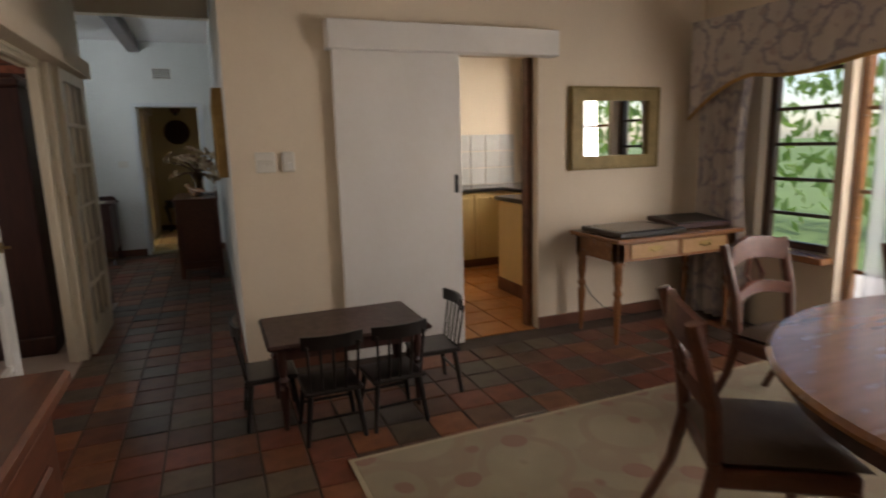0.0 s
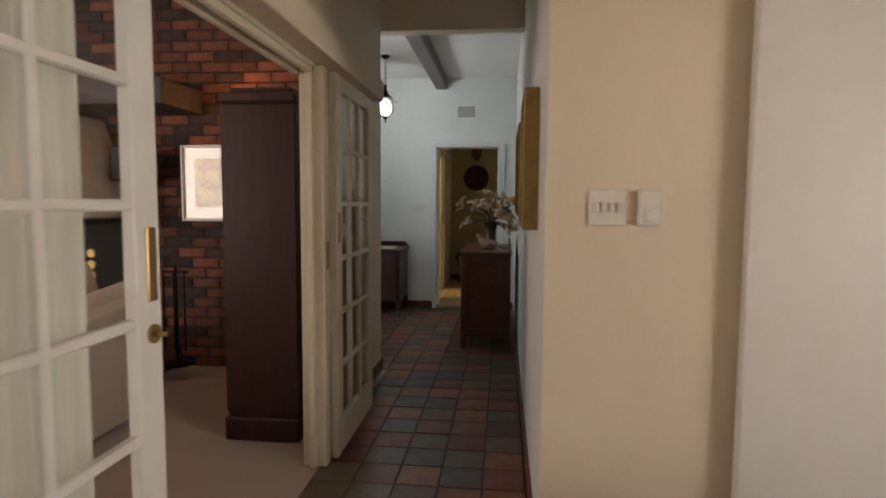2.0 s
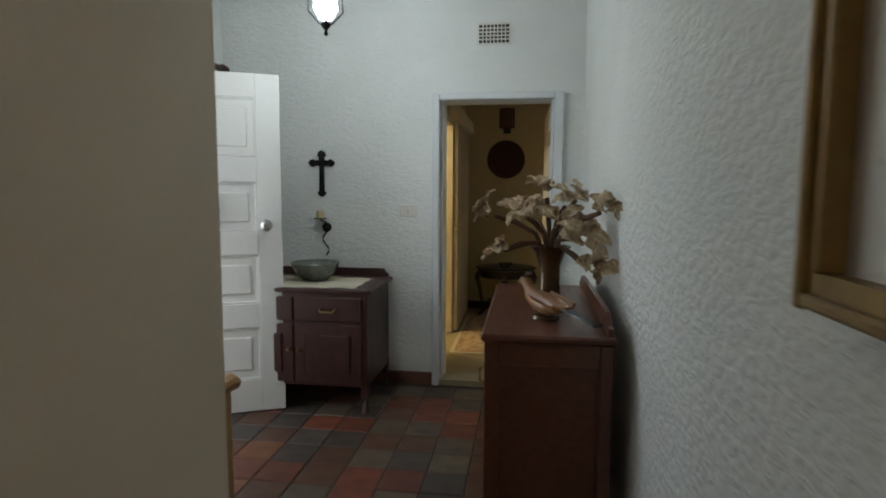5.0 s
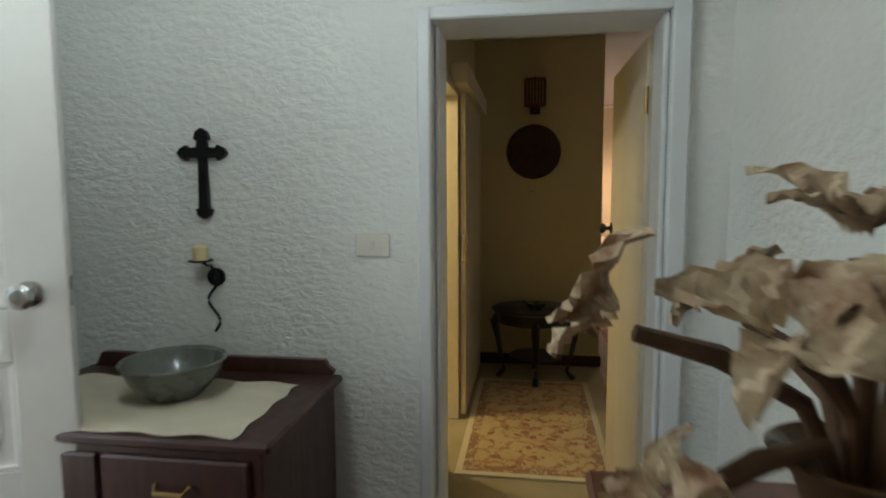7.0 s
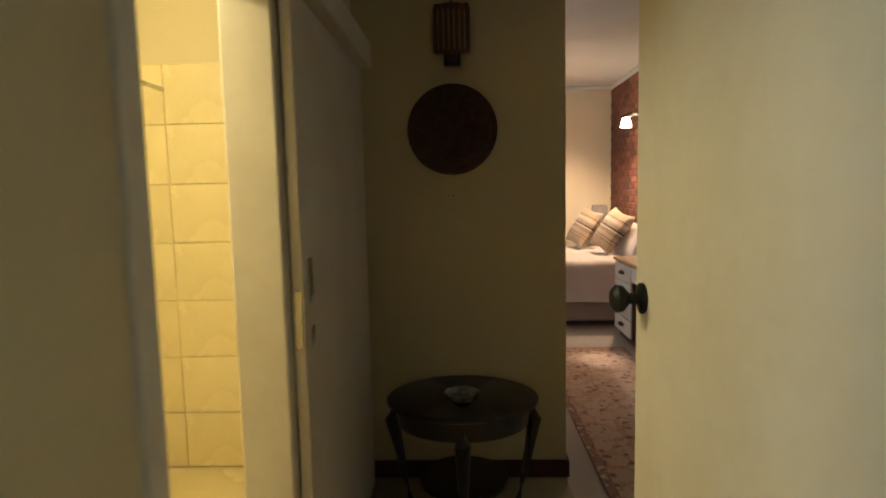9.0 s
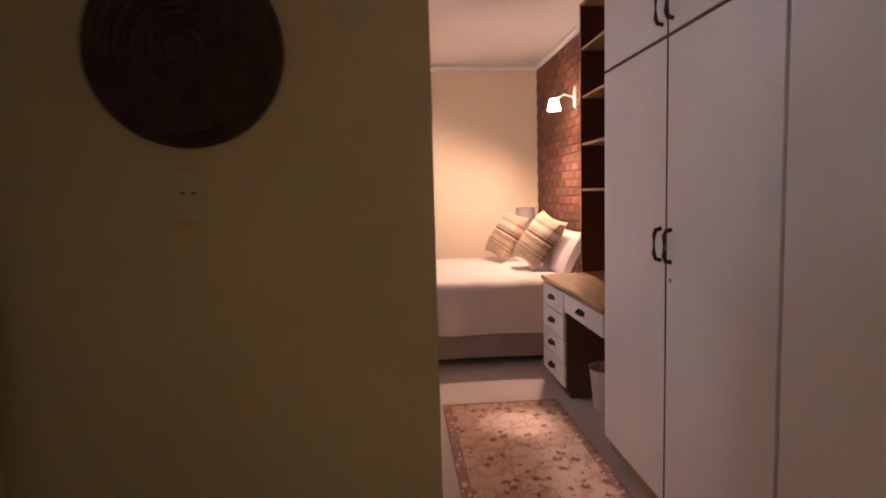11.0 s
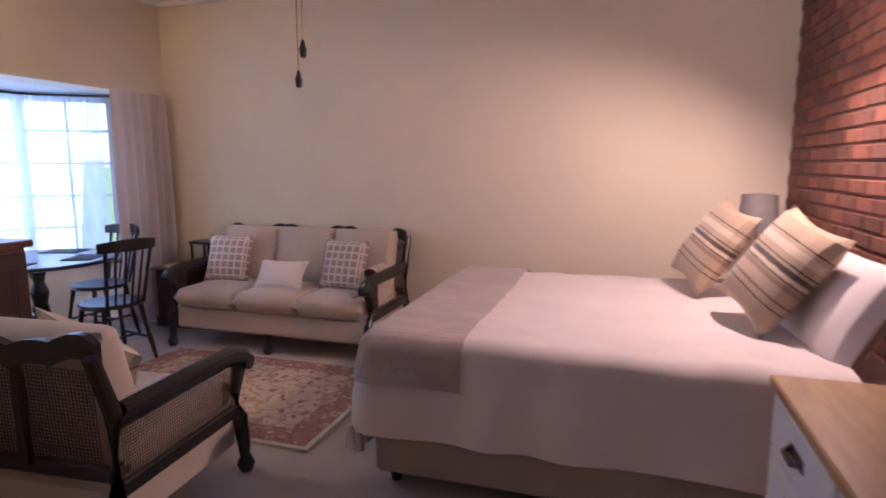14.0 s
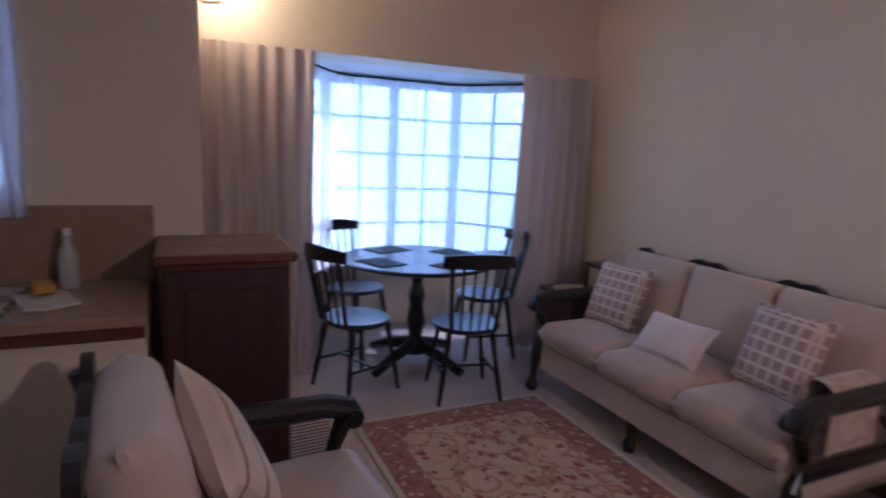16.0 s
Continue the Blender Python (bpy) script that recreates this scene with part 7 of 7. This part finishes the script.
part(ph, "post", BLACKWOOD, lambda bm: [rod(bm, (x, y, 0), (x, y, 0.72), 0.012) for x in (-0.09, 0.09) for y in (-0.08, 0.08)])

# kitchenette and chest
cc = thing("chest_cabinet", "dark mahogany cabinet beside the kitchenette", "cabinet", pose(-1.95, 14.96, 0))
part(cc, "body", REDWOOD, lambda bm: box(bm, 0.01, 0.46, 0.02, 0.46, 0.06, 1.04, 0.004))
part(cc, "top", REDWOOD, lambda bm: box(bm, -0.005, 0.49, -0.005, 0.485, 1.04, 1.075, 0.008))
part(cc, "plinth", REDWOOD, lambda bm: box(bm, 0.02, 0.45, 0.03, 0.45, 0, 0.06))
part(cc, "door", DARKWOOD, lambda bm: (box(bm, 0.46, 0.478, 0.03, 0.45, 0.08, 1.02, 0.004), box(bm, 0.474, 0.482, 0.09, 0.39, 0.15, 0.95, 0.006)))
kc = thing("kitchenette_counter", "tan-topped kitchenette counter with a steel sink", "counter", pose(-1.95, 12.75, 0))
part(kc, "cabinet", BEDCREAM, lambda bm: (box(bm, 0.01, 0.54, 0, 2.18, 0.10, 0.85, 0.004), box(bm, 0.02, 0.50, 0, 2.18, 0, 0.10)))
part(kc, "worktop", LAMINATE, lambda bm: (box(bm, 0, 0.58, 1.78, 2.19, 0.86, 0.90, 0.006), box(bm, 0, 0.58, 0, 1.1, 0.86, 0.90, 0.006), box(bm, 0, 0.08, 1.1, 1.78, 0.86, 0.90), box(bm, 0.5, 0.58, 1.1, 1.78, 0.86, 0.90)))
part(kc, "sink", CHROME, lambda bm: (box(bm, 0.08, 0.5, 1.1, 1.78, 0.74, 0.75), box(bm, 0.08, 0.095, 1.1, 1.78, 0.75, 0.905), box(bm, 0.485, 0.5, 1.1, 1.78, 0.75, 0.905), box(bm, 0.095, 0.485, 1.1, 1.115, 0.75, 0.905), box(bm, 0.095, 0.485, 1.765, 1.78, 0.75, 0.905)), "steel sink bowl")
part(kc, "edge", REDWOOD, lambda bm: box(bm, 0.555, 0.572, 0, 2.18, 0.82, 0.858, 0.003), "brown edge strip")
part(kc, "tap", CHROME, lambda bm: tube(bm, [(0.06, 1.55, 0.9), (0.06, 1.55, 1.08), (0.10, 1.55, 1.13), (0.2, 1.55, 1.12), (0.22, 1.55, 1.09)], 0.011), "steel swan-neck tap")
solid("splashback_2", LAMINATE, lambda bm: box(bm, -1.95, -1.938, 12.76, 14.95, 0.90, 1.20, 0.002), "tan kitchenette splashback", "splashback", "structure")
bo = thing("soap_bottle", "clear washing-up liquid bottle by the sink", "bottle", pose(-1.84, 14.66, 0.90))
part(bo, "body", mat("soap", (0.45, 0.47, 0.40), (0.4, 0.42, 0.36), 0.15, bump=0), lambda bm: lathe(bm, [(0, 0), (0.035, 0), (0.037, 0.02), (0.033, 0.13), (0.015, 0.17), (0.014, 0.2), (0, 0.2)], Matrix(), 16))
part(bo, "cap", WHITE, lambda bm: rod(bm, (0, 0, 0.2), (0, 0, 0.225), 0.013))
solid("dish_cloth", CLOTH, lambda bm: sheet(bm, lambda u, v: Vector((0.22 * (u - 0.5), 0.16 * (v - 0.5), 0.012 + 0.005 * math.sin(u * 9) * math.cos(v * 7))), 12, 10, 0.01), "folded cream dish cloth on the counter", "cloth", m=pose(-1.62, 14.62, 0.90, 0, 0, 20))
solid("sponge", mat("yellow_sponge", (0.55, 0.33, 0.05), (0.45, 0.26, 0.04), 0.95, scale=40, bump=0.8), lambda bm: box(bm, -0.05, 0.05, -0.035, 0.035, 0, 0.035, 0.008), "yellow sponge on the counter", "sponge", m=pose(-1.70, 14.60, 0.918, 0, 0, 15))
drape("curtain", "short white kitchenette curtain", pose(-1.90, 14.46, 1.16, 0, 0, 90), 0.16, 0.95, 3, 0.02, SHEER, seed=5)


# ---- garden beyond the windows ----
solid("ground", GRASS, lambda bm: sheet(bm, lambda u, v: Vector((-300 + 600 * u, -300 + 600 * v, -0.16)), 8, 8), "green garden lawn", "ground", "structure")
solid("patio", mat("patio_stone", (0.46, 0.44, 0.40), (0.36, 0.34, 0.31), 0.85, scale=3, bump=0.3), lambda bm: box(bm, 4.47, 6.8, -1.5, 8, -0.15, -0.05), "pale paved patio outside the window", "patio", "structure", smooth=False)


def hedge(name, x0, x1, y0, y1, h, n, seed, label):
    rng = random.Random(seed)

    def f(bm):
        for _ in range(n):
            c = Vector((rng.uniform(x0, x1), rng.uniform(y0, y1), h * rng.random() ** 0.8))
            c.z *= 0.75 + 0.25 * noise.noise(Vector((c.y * 0.9, c.x, seed)))
            q = Euler((rng.uniform(0, 6), rng.uniform(0, 6), rng.uniform(0, 6))).to_matrix()
            s = rng.uniform(0.06, 0.16)
            a = [bm.verts.new(c + q @ Vector(v) * s) for v in ((-1, 0, 0), (0, -0.45, 0.1), (1, 0, 0), (0, 0.45, 0.1))]
            bm.faces.new(a)
    return solid(name, LEAF, f, label, "hedge", "stuff", smooth=False)


hedge("hedge", 8.6, 10.4, -6, 9, 3.4, 3000, 1, "leafy green hedge beyond the patio")
hedge("hedge", -8.2, -6.6, 12, 20, 3.2, 5500, 2, "leafy green hedge beyond the bay window")
hedge("hedge", -6.5, -5.2, 6.5, 10.5, 2.6, 2500, 3, "leafy green shrubs by the entrance")


# ---- tiles and bricks ----
def shared(name, m, sx, sy, sz, bevel):
    bm = bmesh.new()
    box(bm, -sx / 2, sx / 2, -sy / 2, sy / 2, -sz / 2, sz / 2)
    if bevel:
        top = [e for e in bm.edges if all(v.co.z > 0 for v in e.verts)]
        bmesh.ops.bevel(bm, geom=top, offset=bevel, segments=1, affect="EDGES")
    me = bpy.data.meshes.new(name)
    bm.to_mesh(me)
    bm.free()
    me.materials.append(m)
    return me


def lay(parent, name, places, meshes, limit, near, mats, stuff):
    """Pieces nearest to `near` become objects of their own, the rest one joined mesh."""
    rng = random.Random(7)
    places = sorted(places, key=lambda q: near(q.translation))
    for q in places[:limit]:
        ob = new(name, rng.choice(meshes))
        ob.parent = parent
        ob.matrix_basis = q @ pose(0, 0, rng.uniform(-0.0012, 0.0012), rng.uniform(-0.4, 0.4), rng.uniform(-0.4, 0.4), 0)
    if places[limit:]:
        bm = bmesh.new()
        for q in places[limit:]:
            k = rng.randrange(len(meshes))
            n0 = len(bm.faces)
            bm.from_mesh(meshes[k])
            bm.faces.ensure_lookup_table()
            fs = bm.faces[n0:]
            bmesh.ops.transform(bm, matrix=q @ pose(0, 0, rng.uniform(-0.0012, 0.0012)), verts=list({v for f in fs for v in f.verts}))
            for f in fs:
                f.material_index = k
        make(stuff, bm, mats, parent, smooth=False, kind="stuff")


fl = solid("floor", GROUT, lambda bm: (box(bm, -0.36, 4.25, -1.0, 4.49, -0.1, -0.004), box(bm, -0.36, 0.66, 4.49, 7.06, -0.1, -0.004), box(bm, -1.87, 0.66, 7.06, 9.70, -0.1, -0.004)), "multicoloured terracotta tiled floor", "floor", "structure", smooth=False)
S = 0.205
tm = [shared("tile", m, S - 0.010, S - 0.010, 0.014, 0.003) for m in TILES]
spots = []
for i in range(-10, 24):
    for j in range(-6, 49):
        x, y = -0.36 + (i + 0.5) * S, -1.0 + (j + 0.5 + 6) * S - 6 * S + 0.0
        y = j * S + 0.1
        if (-0.36 + S / 2 - 0.01 < x < 4.2 and -0.9 < y < 4.40) or (-0.36 + S / 2 - 0.01 < x < 0.66 - 0.04 and 4.40 <= y < 7.06) or (-1.82 < x < 0.62 and 7.06 <= y < 9.64):
            spots.append(pose(x, y, -0.0055))
lay(fl, "tile", spots, tm, 300, lambda p: abs(p.x - 0.4) * 1.5 + max(0, 3.0 - p.y) * 2 + 0.1 * p.y, TILES, "tile_field")
kf = solid("floor_kitchen", GROUT, lambda bm: box(bm, 0.80, 4.25, 4.49, 7.30, -0.1, -0.006), "orange tiled kitchen floor", "floor", "structure", smooth=False)
km = [shared("kitchen_tile", KTILE, 0.29, 0.29, 0.014, 0.003)]
lay(kf, "tile", [pose(0.95 + 0.3 * i, 4.66 + 0.3 * j, -0.007) for i in range(11) for j in range(9)], km, 99, lambda p: p.y, [KTILE], "tile_field")


def brickwork(parent, along_x, at, a0, a1, z0, z1, sign, mats, limit, near, L=0.215, H=0.068, gap=0.012):
    ms = [shared("brick", m, L, H, 0.05, 0.006) for m in mats]
    spots = []
    row = 0
    z = z0 + H / 2
    while z < z1:
        a = a0 + (L + gap) * (0.5 if row % 2 else 0.0)
        while a < a1:
            if a - L / 2 > a0 - 0.06 and a + L / 2 < a1 + 0.02:
                spots.append(pose(a, at + 0.018, z, 90, 0, 0) if along_x else pose(at + 0.018, a, z, 90, 0, -90))
            a += L + gap
        z += H + gap
        row += 1
    lay(parent, "brick", spots, ms, limit, near, mats, "brick_field")


bw1 = solid("wall_brick", MORTAR, lambda bm: box(bm, 2.19, 2.219, 15.47, 17.93, 0, 2.82), "red face-brick wall behind the bed", "wall", "structure", smooth=False)
brickwork(bw1, False, 2.188, 15.55, 17.92, 0.0, 2.80, -1, BRICKS, 290, lambda p: abs(p.z - 1.8))
bw2 = solid("wall_hearth", DMORTAR, lambda bm: box(bm, -4.4, -0.58, 6.89, 6.919, 0, 2.91), "dark face-brick wall round the fireplace", "wall", "structure", smooth=False)
brickwork(bw2, True, 6.888, -4.3, -0.6, 0.0, 2.88, -1, DBRICKS, 290, lambda p: abs(p.x + 1.9) + 0.3 * abs(p.z - 1.5))
bt = [shared("bath_tile", BATHTILE, 0.40, 0.30, 0.012, 0.003)]
bwall = slab("wall_bath_tiles", -2.18, -0.53, 12.585, 12.599, 0, 2.13, BATHTILE, "yellow tiled shower wall", "wall")
lay(bwall, "tile", [pose(-2.0 + 0.404 * i, 12.584, 0.15 + 0.304 * j, 90, 0, 0) for i in range(4) for j in range(7)], bt, 60, lambda p: p.z, [BATHTILE], "tile_field")
